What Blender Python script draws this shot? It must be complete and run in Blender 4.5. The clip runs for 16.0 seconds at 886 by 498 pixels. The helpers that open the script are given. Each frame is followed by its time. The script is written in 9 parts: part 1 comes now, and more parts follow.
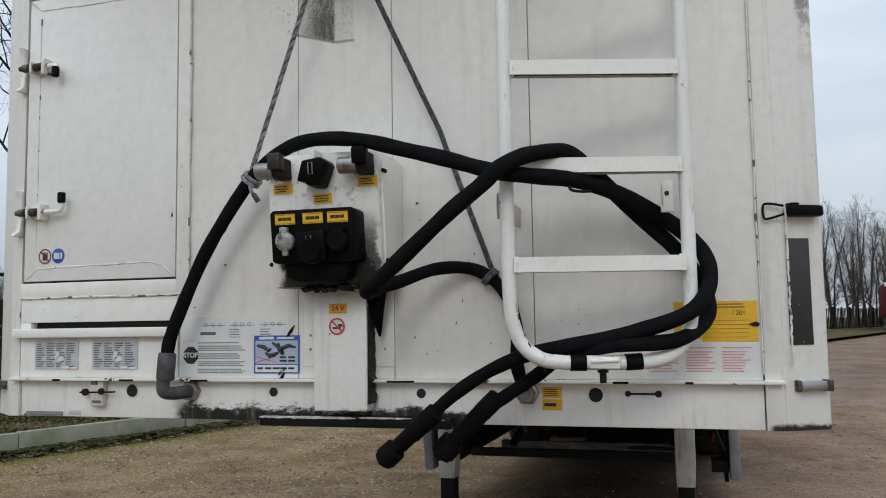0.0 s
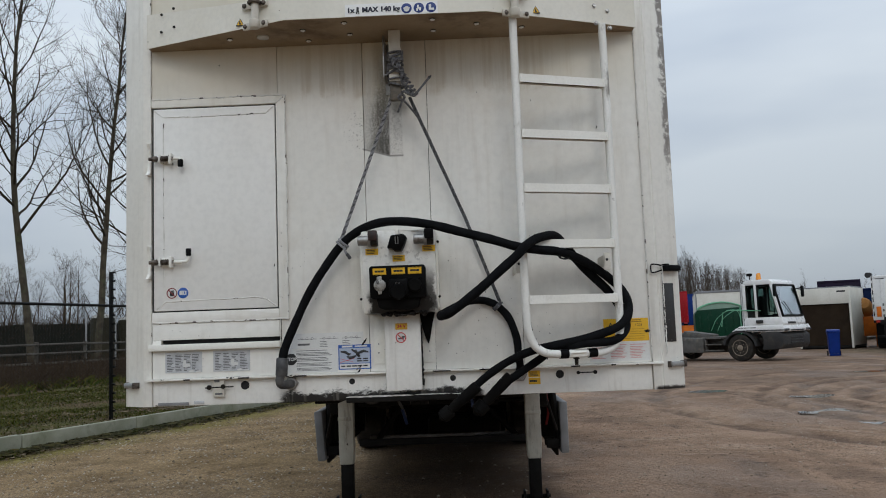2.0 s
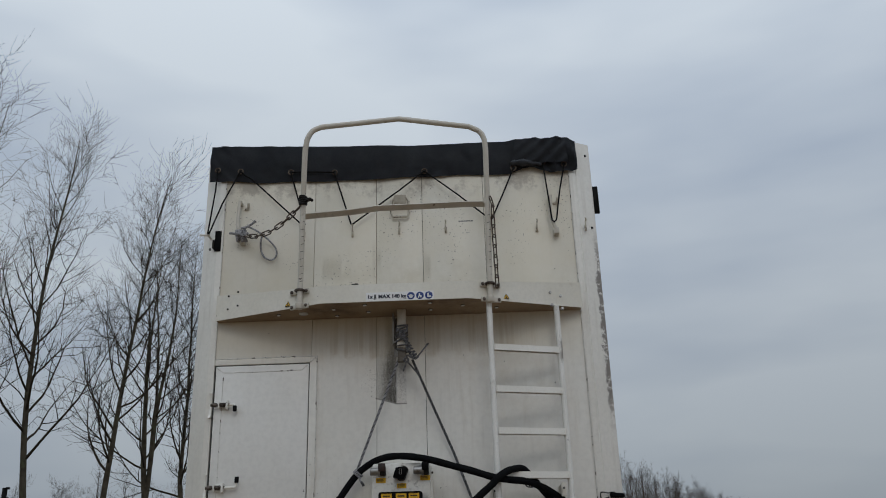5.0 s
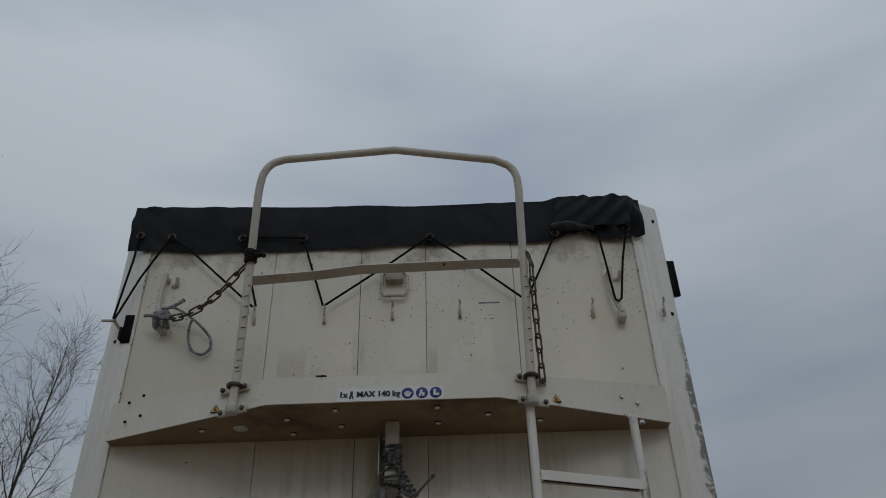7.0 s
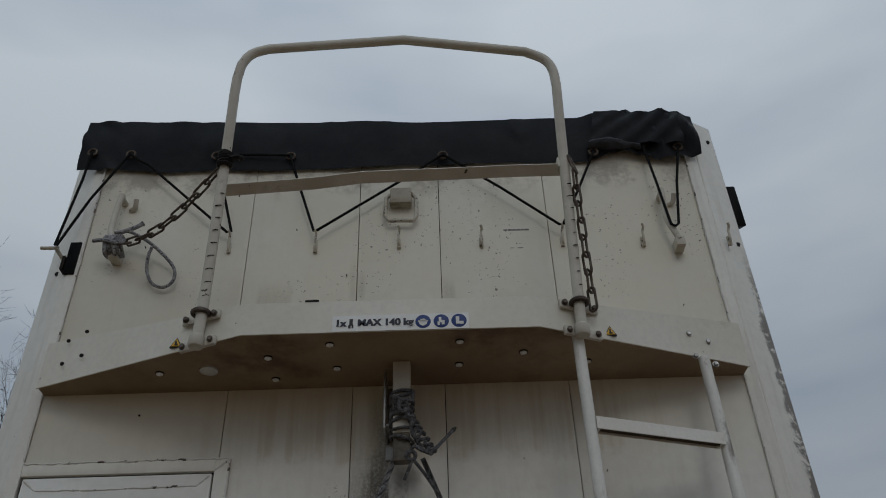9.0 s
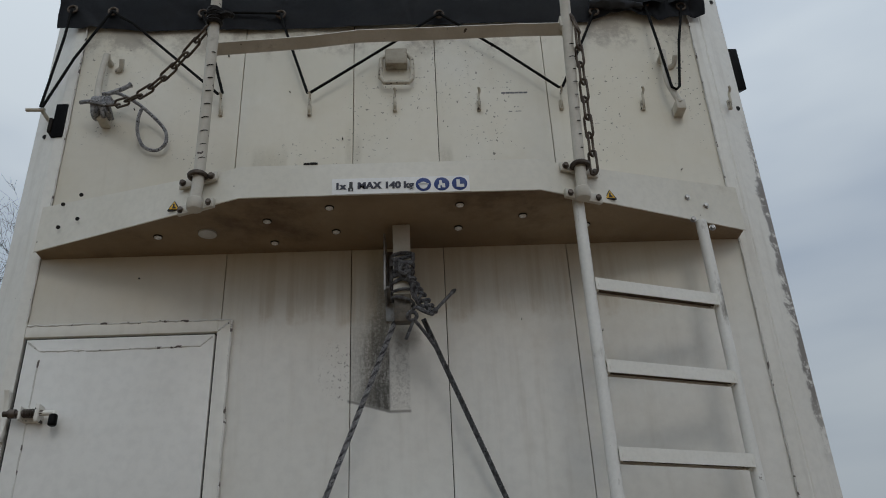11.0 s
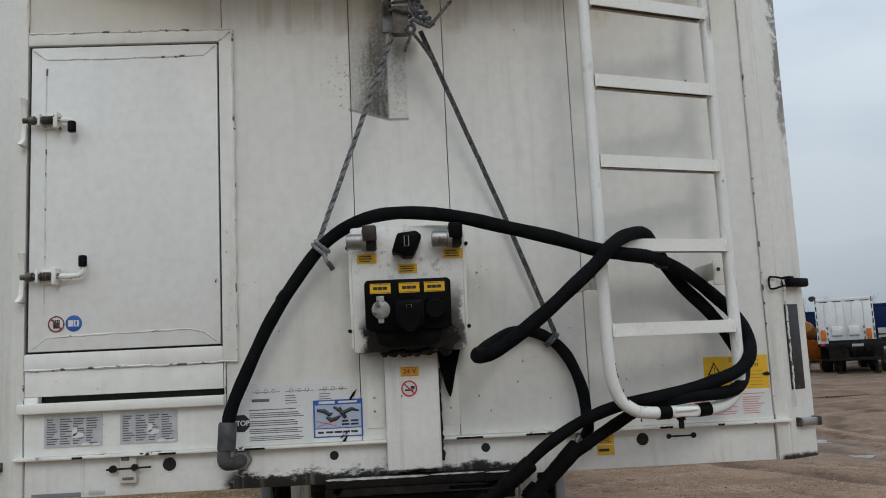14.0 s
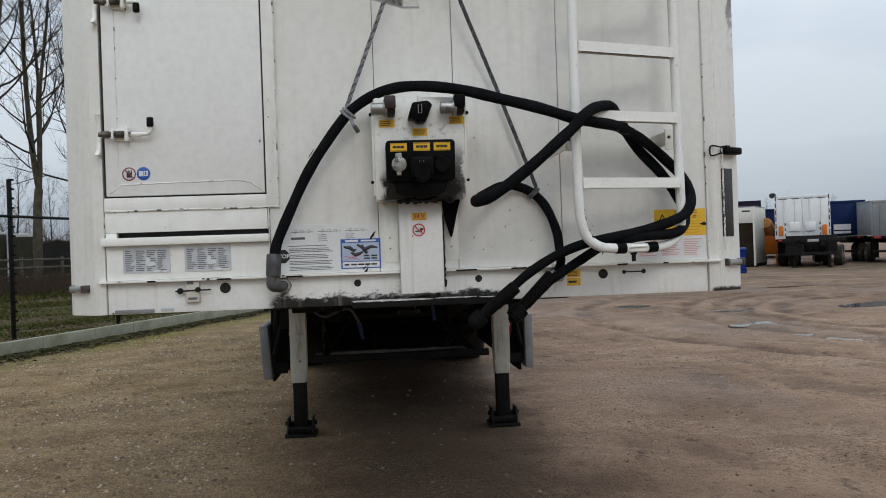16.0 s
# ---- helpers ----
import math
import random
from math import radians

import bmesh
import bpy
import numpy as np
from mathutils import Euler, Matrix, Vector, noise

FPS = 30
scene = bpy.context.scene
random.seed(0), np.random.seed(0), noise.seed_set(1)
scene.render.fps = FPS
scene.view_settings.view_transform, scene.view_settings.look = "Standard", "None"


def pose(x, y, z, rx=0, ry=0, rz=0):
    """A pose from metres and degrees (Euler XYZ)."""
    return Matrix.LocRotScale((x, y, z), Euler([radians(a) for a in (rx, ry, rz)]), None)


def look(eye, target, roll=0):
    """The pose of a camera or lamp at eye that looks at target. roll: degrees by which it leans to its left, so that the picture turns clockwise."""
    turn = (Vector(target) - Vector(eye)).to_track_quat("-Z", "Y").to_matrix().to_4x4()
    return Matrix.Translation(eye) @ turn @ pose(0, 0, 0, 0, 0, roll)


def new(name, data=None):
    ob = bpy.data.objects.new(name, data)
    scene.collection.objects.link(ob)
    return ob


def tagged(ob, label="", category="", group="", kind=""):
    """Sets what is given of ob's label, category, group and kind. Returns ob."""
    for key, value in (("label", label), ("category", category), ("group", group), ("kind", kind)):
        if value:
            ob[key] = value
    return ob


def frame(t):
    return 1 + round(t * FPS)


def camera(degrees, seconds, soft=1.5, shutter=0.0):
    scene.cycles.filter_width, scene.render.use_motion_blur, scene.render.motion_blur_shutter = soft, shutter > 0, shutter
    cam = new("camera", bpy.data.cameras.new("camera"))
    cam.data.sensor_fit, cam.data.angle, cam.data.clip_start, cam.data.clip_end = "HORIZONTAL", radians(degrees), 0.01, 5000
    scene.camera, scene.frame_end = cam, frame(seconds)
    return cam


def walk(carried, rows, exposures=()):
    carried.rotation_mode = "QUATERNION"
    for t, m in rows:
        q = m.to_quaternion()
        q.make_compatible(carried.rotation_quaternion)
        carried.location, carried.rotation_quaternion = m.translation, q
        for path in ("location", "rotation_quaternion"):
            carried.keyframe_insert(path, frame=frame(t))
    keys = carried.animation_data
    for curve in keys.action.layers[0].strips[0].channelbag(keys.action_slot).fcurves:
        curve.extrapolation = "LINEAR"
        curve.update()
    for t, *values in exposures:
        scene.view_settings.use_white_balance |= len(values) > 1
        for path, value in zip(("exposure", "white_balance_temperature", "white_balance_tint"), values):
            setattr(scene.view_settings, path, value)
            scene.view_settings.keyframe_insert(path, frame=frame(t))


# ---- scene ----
cam = camera(55.2, 16.0, 1.0)
PATH = [
    (0, (0.971, -2.261, 1.521), (0.398, -0.353, 1.694), -0.9),
    (0.5, (0.511, -2.481, 1.561), (0.06, -0.537, 1.695), -1.4),
    (1, (0.267, -2.842, 1.564), (-0.096, -0.883, 1.741), -1.2),
    (1.5, (0.247, -3.32, 1.52), (0.08, -1.336, 1.717), -1.7),
    (2, (0.277, -3.865, 1.531), (0.235, -1.875, 1.727), -2.1),
    (2.5, (0.324, -4.431, 1.539), (0.286, -2.441, 1.738), -2.2),
    (3, (0.404, -4.942, 1.534), (0.37, -2.953, 1.74), -2.1),
    (3.5, (0.407, -5.352, 1.506), (0.371, -3.363, 1.717), -2.1),
    (4, (0.46, -5.521, 1.504), (0.425, -3.533, 1.715), -2.0),
    (4.5, (0.403, -5.426, 1.473), (0.37, -3.459, 1.834), -1.9),
    (4.8, (0.38, -5.231, 1.435), (0.342, -3.32, 2.024), -1.7),
    (5, (0.369, -5.082, 1.411), (0.334, -3.212, 2.12), -1.8),
    (5.2, (0.388, -4.874, 1.425), (0.347, -3.033, 2.205), -1.6),
    (7.3, (0.215, -3.02, 1.529), (0.208, -1.406, 2.708), -1.8),
    (7.5, (0.193, -2.887, 1.551), (0.192, -1.269, 2.727), -1.9),
    (8, (0.19, -2.595, 1.596), (0.197, -1.003, 2.806), -1.8),
    (8.2, (0.177, -2.549, 1.598), (0.183, -0.958, 2.81), -1.8),
    (10.3, (0.087, -2.426, 1.607), (0.139, -0.71, 2.632), -2.5),
    (10.5, (0.088, -2.426, 1.601), (0.135, -0.68, 2.575), -2.4),
    (11, (0.065, -2.433, 1.595), (0.122, -0.669, 2.537), -2.6),
    (11.5, (0.055, -2.441, 1.595), (0.13, -0.672, 2.525), -2.7),
    (12, (0.044, -2.457, 1.605), (0.126, -0.64, 2.437), -2.8),
    (12.4, (0.034, -2.455, 1.611), (0.116, -0.54, 2.183), -2.9),
    (12.5, (0.025, -2.46, 1.612), (0.109, -0.519, 2.088), -2.9),
    (13, (0.029, -2.472, 1.622), (0.109, -0.492, 1.894), -2.8),
    (13.5, (0.015, -2.505, 1.629), (0.105, -0.524, 1.884), -2.7),
    (14, (-0.024, -2.611, 1.604), (0.083, -0.63, 1.856), -2.7),
    (14.5, (-0.037, -2.841, 1.571), (0.086, -0.861, 1.826), -2.5),
    (15, (-0.094, -3.062, 1.569), (0.032, -1.081, 1.809), -2.4),
    (15.5, (-0.182, -3.187, 1.511), (-0.021, -1.204, 1.716), -2.3),
    (16, (-0.189, -3.189, 1.44), (-0.017, -1.196, 1.441), -2.0),
]
EXPOSURE = [(0, -0.09, 6330, 10), (1.5, -0.25, 6340, 10), (2.5, -0.38, 6360, 10), (4.0, -0.47, 6360, 10), (4.6, -0.58, 6330, 10), (5.0, -0.90, 6330, 10), (7.4, -1.58, 6320, 9), (8.2, -1.60, 6330, 9),
            (10.4, -1.10, 6330, 9), (11.0, -1.02, 6330, 9), (12.0, -0.97, 6330, 9), (12.6, -0.62, 6330, 9), (13.2, -0.35, 6330, 9), (14.5, -0.34, 6330, 9), (15.5, -0.37, 6350, 10), (16.0, -0.12, 6360, 10)]
walk(cam, [(t, look(eye, target, roll)) for t, eye, target, roll in PATH], EXPOSURE)

# ---- world, sun, exposure ----
world = bpy.data.worlds.new("overcast_sky")
scene.world = world
world.use_nodes = True
wn = world.node_tree
wn.nodes.clear()
w_out = wn.nodes.new("ShaderNodeOutputWorld")
w_sky = wn.nodes.new("ShaderNodeTexSky")
w_sky.sky_type = "NISHITA"
w_sky.sun_disc = False
w_sky.sun_elevation = radians(32)
w_sky.sun_rotation = radians(172)
w_b1 = wn.nodes.new("ShaderNodeBackground")
w_b1.inputs["Strength"].default_value = 0.06
wn.links.new(w_sky.outputs[0], w_b1.inputs["Color"])
w_tc = wn.nodes.new("ShaderNodeTexCoord")
w_map = wn.nodes.new("ShaderNodeMapping")
w_map.inputs["Scale"].default_value = (1.0, 1.0, 3.6)
wn.links.new(w_tc.outputs["Generated"], w_map.inputs["Vector"])
w_n = wn.nodes.new("ShaderNodeTexNoise")
w_n.inputs["Scale"].default_value = 1.7
w_n.inputs["Detail"].default_value = 4.0
w_n.inputs["Roughness"].default_value = 0.42
wn.links.new(w_map.outputs[0], w_n.inputs["Vector"])
w_r = wn.nodes.new("ShaderNodeValToRGB")
w_r.color_ramp.elements[0].position = 0.39
w_r.color_ramp.elements[0].color = (0.455, 0.525, 0.62, 1)
w_r.color_ramp.elements[1].position = 0.61
w_r.color_ramp.elements[1].color = (0.675, 0.735, 0.785, 1)
wn.links.new(w_n.outputs["Fac"], w_r.inputs[0])
# an overcast sky is brighter overhead than at the horizon
w_sep = wn.nodes.new("ShaderNodeSeparateXYZ")
wn.links.new(w_tc.outputs["Generated"], w_sep.inputs[0])
w_up = wn.nodes.new("ShaderNodeMapRange")
for key, value in (("From Min", 0.03), ("From Max", 0.95), ("To Min", 0.90), ("To Max", 2.7)):
    w_up.inputs[key].default_value = value
wn.links.new(w_sep.outputs[2], w_up.inputs["Value"])
w_b2 = wn.nodes.new("ShaderNodeBackground")
wn.links.new(w_up.outputs["Result"], w_b2.inputs["Strength"])
wn.links.new(w_r.outputs[0], w_b2.inputs["Color"])
w_mix = wn.nodes.new("ShaderNodeMixShader")
w_mix.inputs[0].default_value = 0.88
wn.links.new(w_b1.outputs[0], w_mix.inputs[1])
wn.links.new(w_b2.outputs[0], w_mix.inputs[2])
wn.links.new(w_mix.outputs[0], w_out.inputs["Surface"])

sun = new("sun", bpy.data.lights.new("sun", "SUN"))
sun.data.energy = 0.62
sun.data.angle = radians(18)
sun.data.color = (1.0, 0.95, 0.88)
sun.matrix_world = look((1.2, -9.0, 5.7), (0, 0, 0))


# ---- materials ----
def node_of(nt, kind, **values):
    n = nt.nodes.new(kind)
    for key, value in values.items():
        n.inputs[key].default_value = value
    return n


def noise_of(nt, vec, scale, detail=4.0, rough=0.55, stretch=None):
    if stretch:
        m = node_of(nt, "ShaderNodeMapping", Scale=stretch)
        nt.links.new(vec, m.inputs["Vector"])
        vec = m.outputs[0]
    n = node_of(nt, "ShaderNodeTexNoise", Scale=scale, Detail=detail, Roughness=rough)
    nt.links.new(vec, n.inputs["Vector"])
    return n.outputs["Fac"]


def ramp_of(nt, fac, lo, hi, a=0.0, b=1.0):
    n = node_of(nt, "ShaderNodeMapRange")
    n.interpolation_type = "SMOOTHSTEP"
    for key, value in (("From Min", lo), ("From Max", hi), ("To Min", a), ("To Max", b)):
        n.inputs[key].default_value = value
    nt.links.new(fac, n.inputs["Value"])
    return n.outputs["Result"]


def mix_of(nt, fac, a, b):
    n = nt.nodes.new("ShaderNodeMix")
    n.data_type = "RGBA"
    for sock, value in ((n.inputs[0], fac), (n.inputs[6], a), (n.inputs[7], b)):
        if isinstance(value, (int, float)):
            sock.default_value = value
        elif isinstance(value, tuple):
            sock.default_value = (*value, 1)
        else:
            nt.links.new(value, sock)
    return n.outputs[2]


def math_of(nt, op, a, b=0.0):
    n = nt.nodes.new("ShaderNodeMath")
    n.operation = op
    for sock, value in ((n.inputs[0], a), (n.inputs[1], b)):
        if isinstance(value, (int, float)):
            sock.default_value = value
        else:
            nt.links.new(value, sock)
    return n.outputs[0]


def surface(name, col, col2=None, scale=6.0, rough=0.5, metal=0.0, bump=0.15, bscale=80.0, spec=0.5, dirt=None, dirt_lo=0.55, dirt_hi=0.75,
            dirt_scale=5.0, stretch=None, chips=None, chip_lo=0.70, chip_scale=30.0, vary=0.0, extra=None, coat=0.0):
    """A surface with colour variation at two scales, dirt, chips and fine relief. extra: a function that lays further marks over it."""
    m = bpy.data.materials.new(name)
    m.use_nodes = True
    nt = m.node_tree
    b = nt.nodes["Principled BSDF"]
    vec = nt.nodes.new("ShaderNodeTexCoord").outputs["Object"]
    c = mix_of(nt, ramp_of(nt, noise_of(nt, vec, scale), 0.3, 0.7), col, col2 or tuple(v * 0.86 for v in col))
    fine = noise_of(nt, vec, scale * 14, 3.0)
    c = mix_of(nt, ramp_of(nt, fine, 0.35, 0.75, 0.0, 0.22), c, tuple(v * 0.7 for v in col))
    if dirt:
        d = ramp_of(nt, noise_of(nt, vec, dirt_scale, 7.0, 0.65, stretch), dirt_lo, dirt_hi)
        c = mix_of(nt, d, c, dirt)
    if chips:
        d = ramp_of(nt, noise_of(nt, vec, chip_scale, 3.0, 0.6), chip_lo, chip_lo + 0.02)
        c = mix_of(nt, d, c, chips)
    if extra:
        c = extra(nt, vec, c)
    if vary:
        rnd = nt.nodes.new("ShaderNodeObjectInfo").outputs["Random"]
        hsv = node_of(nt, "ShaderNodeHueSaturation")
        nt.links.new(ramp_of(nt, rnd, 0.0, 1.0, 1.0 - vary, 1.0 + vary), hsv.inputs["Value"])
        nt.links.new(c, hsv.inputs["Color"])
        c = hsv.outputs[0]
    nt.links.new(c, b.inputs["Base Color"])
    nt.links.new(ramp_of(nt, noise_of(nt, vec, scale * 5, 4.0), 0.25, 0.75, max(rough - 0.1, 0.02), min(rough + 0.12, 1.0)), b.inputs["Roughness"])
    b.inputs["Metallic"].default_value = metal
    b.inputs["Specular IOR Level"].default_value = spec
    b.inputs["Coat Weight"].default_value = coat
    b.inputs["Coat Roughness"].default_value = 0.14
    if bump:
        k = node_of(nt, "ShaderNodeBump", Strength=bump, Distance=0.01)
        nt.links.new(noise_of(nt, vec, bscale, 5.0), k.inputs["Height"])
        nt.links.new(k.outputs[0], b.inputs["Normal"])
    return m


def axis_of(nt, vec, k):
    s = nt.nodes.new("ShaderNodeSeparateXYZ")
    nt.links.new(vec, s.inputs[0])
    return s.outputs[k]


def window_mask(nt, value, a, b, soft):
    """One between a and b, falling to nothing over soft."""
    return math_of(nt, "MULTIPLY", ramp_of(nt, value, a - soft, a + soft), ramp_of(nt, value, b - soft, b + soft, 1.0, 0.0))


def wall_marks(nt, vec, c):
    """Rubbed, greasy patch where the support's plate has swung, vertical run marks, specks of tar and painted-in shade.
    """
    x, z = axis_of(nt, vec, 0), axis_of(nt, vec, 2)
    wob = math_of(nt, "MULTIPLY", math_of(nt, "SUBTRACT", noise_of(nt, vec, 9.0, 6.0, 0.7), 0.5), 0.16)
    xw, zw = math_of(nt, "ADD", x, wob), math_of(nt, "ADD", z, math_of(nt, "MULTIPLY", wob, 0.25))
    grain = ramp_of(nt, math_of(nt, "MULTIPLY", math_of(nt, "ADD", noise_of(nt, vec, 60.0, 6.0, 0.7, (1.6, 1.0, 0.35)), noise_of(nt, vec, 110.0, 4.0, 0.7)), 0.5), 0.36, 0.60, 0.50, 1.0)
    # its lower edge is an arc swept by the plate, its left edge the panel joint
    floor_z = math_of(nt, "SUBTRACT", z, math_of(nt, "MAXIMUM", 2.355, math_of(nt, "SUBTRACT", 2.345, math_of(nt, "MULTIPLY", x, 0.29))))
    edge = math_of(nt, "ADD", floor_z, math_of(nt, "MULTIPLY", wob, 0.05))
    body = math_of(nt, "MULTIPLY", window_mask(nt, x, -0.155, -0.034, 0.003), math_of(nt, "MULTIPLY", ramp_of(nt, edge, 0.0, 0.008), ramp_of(nt, edge, 0.16, 0.46, 1.0, 0.0)))
    deep = ramp_of(nt, math_of(nt, "ADD", x, math_of(nt, "MULTIPLY", wob, 0.6)), -0.155, -0.075, 0.42, 1.0)
    c = mix_of(nt, math_of(nt, "MULTIPLY", math_of(nt, "MULTIPLY", body, deep), grain), c, (0.090, 0.082, 0.068))
    core = math_of(nt, "MULTIPLY", window_mask(nt, math_of(nt, "ADD", x, math_of(nt, "MULTIPLY", wob, 0.35)), -0.092, -0.034, 0.016), window_mask(nt, edge, 0.16, 0.50, 0.06))
    c = mix_of(nt, math_of(nt, "MULTIPLY", core, grain), c, (0.045, 0.041, 0.035))
    fan = math_of(nt, "MULTIPLY", window_mask(nt, math_of(nt, "ADD", x, math_of(nt, "MULTIPLY", wob, 0.3)), -0.105, -0.033, 0.014), window_mask(nt, edge, 0.004, 0.085, 0.012))
    c = mix_of(nt, math_of(nt, "MULTIPLY", math_of(nt, "MULTIPLY", fan, grain), 0.85), c, (0.10, 0.095, 0.082))
    line = math_of(nt, "MULTIPLY", window_mask(nt, edge, -0.003, 0.005, 0.003), window_mask(nt, x, -0.16, 0.028, 0.004))
    c = mix_of(nt, math_of(nt, "MULTIPLY", line, 0.7), c, (0.10, 0.09, 0.08))
    side = math_of(nt, "MULTIPLY", ramp_of(nt, xw, -0.27, -0.17), window_mask(nt, math_of(nt, "ADD", edge, math_of(nt, "MULTIPLY", wob, 0.6)), 0.0, 0.17, 0.015))
    side = math_of(nt, "MULTIPLY", side, ramp_of(nt, x, -0.157, -0.153, 1.0, 0.0))
    side = math_of(nt, "MULTIPLY", side, ramp_of(nt, noise_of(nt, vec, 75.0, 4.0, 0.72), 0.56, 0.62))
    c = mix_of(nt, math_of(nt, "MULTIPLY", side, 0.75), c, (0.22, 0.20, 0.175))
    right = math_of(nt, "MULTIPLY", window_mask(nt, x, -0.034, 0.026, 0.004), window_mask(nt, edge, 0.002, 0.28, 0.02))
    right = math_of(nt, "MULTIPLY", right, ramp_of(nt, noise_of(nt, vec, 70.0, 5.0, 0.8), 0.45, 0.62, 0.10, 0.6))
    c = mix_of(nt, right, c, (0.36, 0.34, 0.31))
    # dark blot below the hanging post: its shade painted into the wall colour
    shade_blot = math_of(nt, "MULTIPLY", window_mask(nt, math_of(nt, "ADD", x, math_of(nt, "MULTIPLY", wob, 0.5)), -0.02, 0.055, 0.02), window_mask(nt, zw, 2.555, 2.63, 0.03))
    c = mix_of(nt, math_of(nt, "MULTIPLY", shade_blot, 0.75), c, (0.12, 0.11, 0.095))
    runs = ramp_of(nt, noise_of(nt, vec, 5.0, 5.0, 0.6, (3.2, 1.0, 0.30)), 0.50, 0.80, 0.0, 0.34)
    c = mix_of(nt, runs, c, (0.50, 0.455, 0.38))
    specks = ramp_of(nt, noise_of(nt, vec, 120.0, 2.0, 0.5), 0.80, 0.815, 0.0, 0.8)
    c = mix_of(nt, specks, c, (0.16, 0.14, 0.12))
    upper = math_of(nt, "MULTIPLY", ramp_of(nt, noise_of(nt, vec, 3.2, 7.0, 0.7), 0.42, 0.62, 0.0, 0.5), window_mask(nt, zw, 3.08, 3.24, 0.07))
    upper = math_of(nt, "MULTIPLY", upper, window_mask(nt, x, -0.50, 0.45, 0.05))
    c = mix_of(nt, upper, c, (0.36, 0.33, 0.28))
    for xa, xb, za, zb in ((-0.178, -0.156, 3.18, 3.38), (-0.150, -0.125, 3.24, 3.34), (0.148, 0.19, 3.16, 3.30), (-0.50, -0.38, 3.16, 3.29)):
        d = math_of(nt, "MULTIPLY", window_mask(nt, math_of(nt, "ADD", x, math_of(nt, "MULTIPLY", wob, 0.15)), xa, xb, 0.010), window_mask(nt, zw, za, zb, 0.05))
        c = mix_of(nt, math_of(nt, "MULTIPLY", math_of(nt, "MULTIPLY", d, grain), 0.6), c, (0.24, 0.22, 0.18))
    # brown drips below the platform, with its shade painted in among them
    drip_shade = math_of(nt, "MULTIPLY", ramp_of(nt, noise_of(nt, vec, 6.0, 5.0, 0.6, (3.5, 1.0, 0.16)), 0.42, 0.66, 0.12, 0.62), window_mask(nt, math_of(nt, "ADD", z, math_of(nt, "MULTIPLY", wob, 1.6)), 2.66, 2.905, 0.04))
    c = mix_of(nt, math_of(nt, "MULTIPLY", drip_shade, window_mask(nt, x, -0.6, 0.9, 0.15)), c, (0.42, 0.33, 0.22))
    # yellowed road-dirt film on the upper wall, reaching down to tint the platform's shade
    film = math_of(nt, "MULTIPLY", ramp_of(nt, math_of(nt, "ADD", z, math_of(nt, "MULTIPLY", wob, 0.6)), 2.50, 2.86), ramp_of(nt, noise_of(nt, vec, 1.6, 6.0, 0.6), 0.30, 0.70, 0.42, 0.80))
    c = mix_of(nt, film, c, (0.69, 0.635, 0.50))
    # spatters of black road dirt in patches, and a smear below the cover's edge
    spat = math_of(nt, "MULTIPLY", ramp_of(nt, noise_of(nt, vec, 70.0, 3.0, 0.6), 0.63, 0.66), ramp_of(nt, noise_of(nt, vec, 2.4, 4.0, 0.6), 0.48, 0.60))
    spat = math_of(nt, "MULTIPLY", spat, window_mask(nt, zw, 2.93, 3.80, 0.03))
    c = mix_of(nt, math_of(nt, "MULTIPLY", spat, 0.85), c, (0.10, 0.09, 0.07))
    # small stone chips on the lower wall
    nick = math_of(nt, "MULTIPLY", ramp_of(nt, noise_of(nt, vec, 85.0, 3.0, 0.65), 0.67, 0.69), ramp_of(nt, noise_of(nt, vec, 3.4, 4.0, 0.6), 0.50, 0.60))
    c = mix_of(nt, math_of(nt, "MULTIPLY", nick, window_mask(nt, z, 1.36, 2.0, 0.1)), c, (0.09, 0.08, 0.07))
    smear = math_of(nt, "MULTIPLY", window_mask(nt, zw, 3.73, 3.90, 0.05), ramp_of(nt, noise_of(nt, vec, 4.5, 7.0, 0.72), 0.46, 0.62, 0.0, 0.6))
    return mix_of(nt, smear, c, (0.25, 0.21, 0.165))


def box_marks(nt, vec, c):
    """Black grease smeared round and below the sockets of the coupling box."""
    x, z = axis_of(nt, vec, 0), axis_of(nt, vec, 2)
    wob = math_of(nt, "MULTIPLY", math_of(nt, "SUBTRACT", noise_of(nt, vec, 22.0, 6.0, 0.7), 0.5), 0.10)
    xw, zw = math_of(nt, "ADD", x, wob), math_of(nt, "ADD", z, wob)
    g = math_of(nt, "MULTIPLY", window_mask(nt, xw, -0.135, 0.142, 0.012), ramp_of(nt, zw, 1.695, 1.735, 1.0, 0.0))
    g = math_of(nt, "MAXIMUM", g, math_of(nt, "MULTIPLY", window_mask(nt, xw, 0.10, 0.155, 0.012), ramp_of(nt, zw, 1.72, 1.84, 0.9, 0.0)))
    g = math_of(nt, "MULTIPLY", g, ramp_of(nt, noise_of(nt, vec, 60.0, 5.0, 0.7), 0.22, 0.40, 0.7, 1.0))
    c = mix_of(nt, g, c, (0.014, 0.013, 0.012))
    s = math_of(nt, "MULTIPLY", window_mask(nt, zw, 1.84, 1.93, 0.02), ramp_of(nt, noise_of(nt, vec, 30.0, 6.0, 0.75), 0.50, 0.66, 0.0, 0.6))
    return mix_of(nt, s, c, (0.22, 0.20, 0.18))


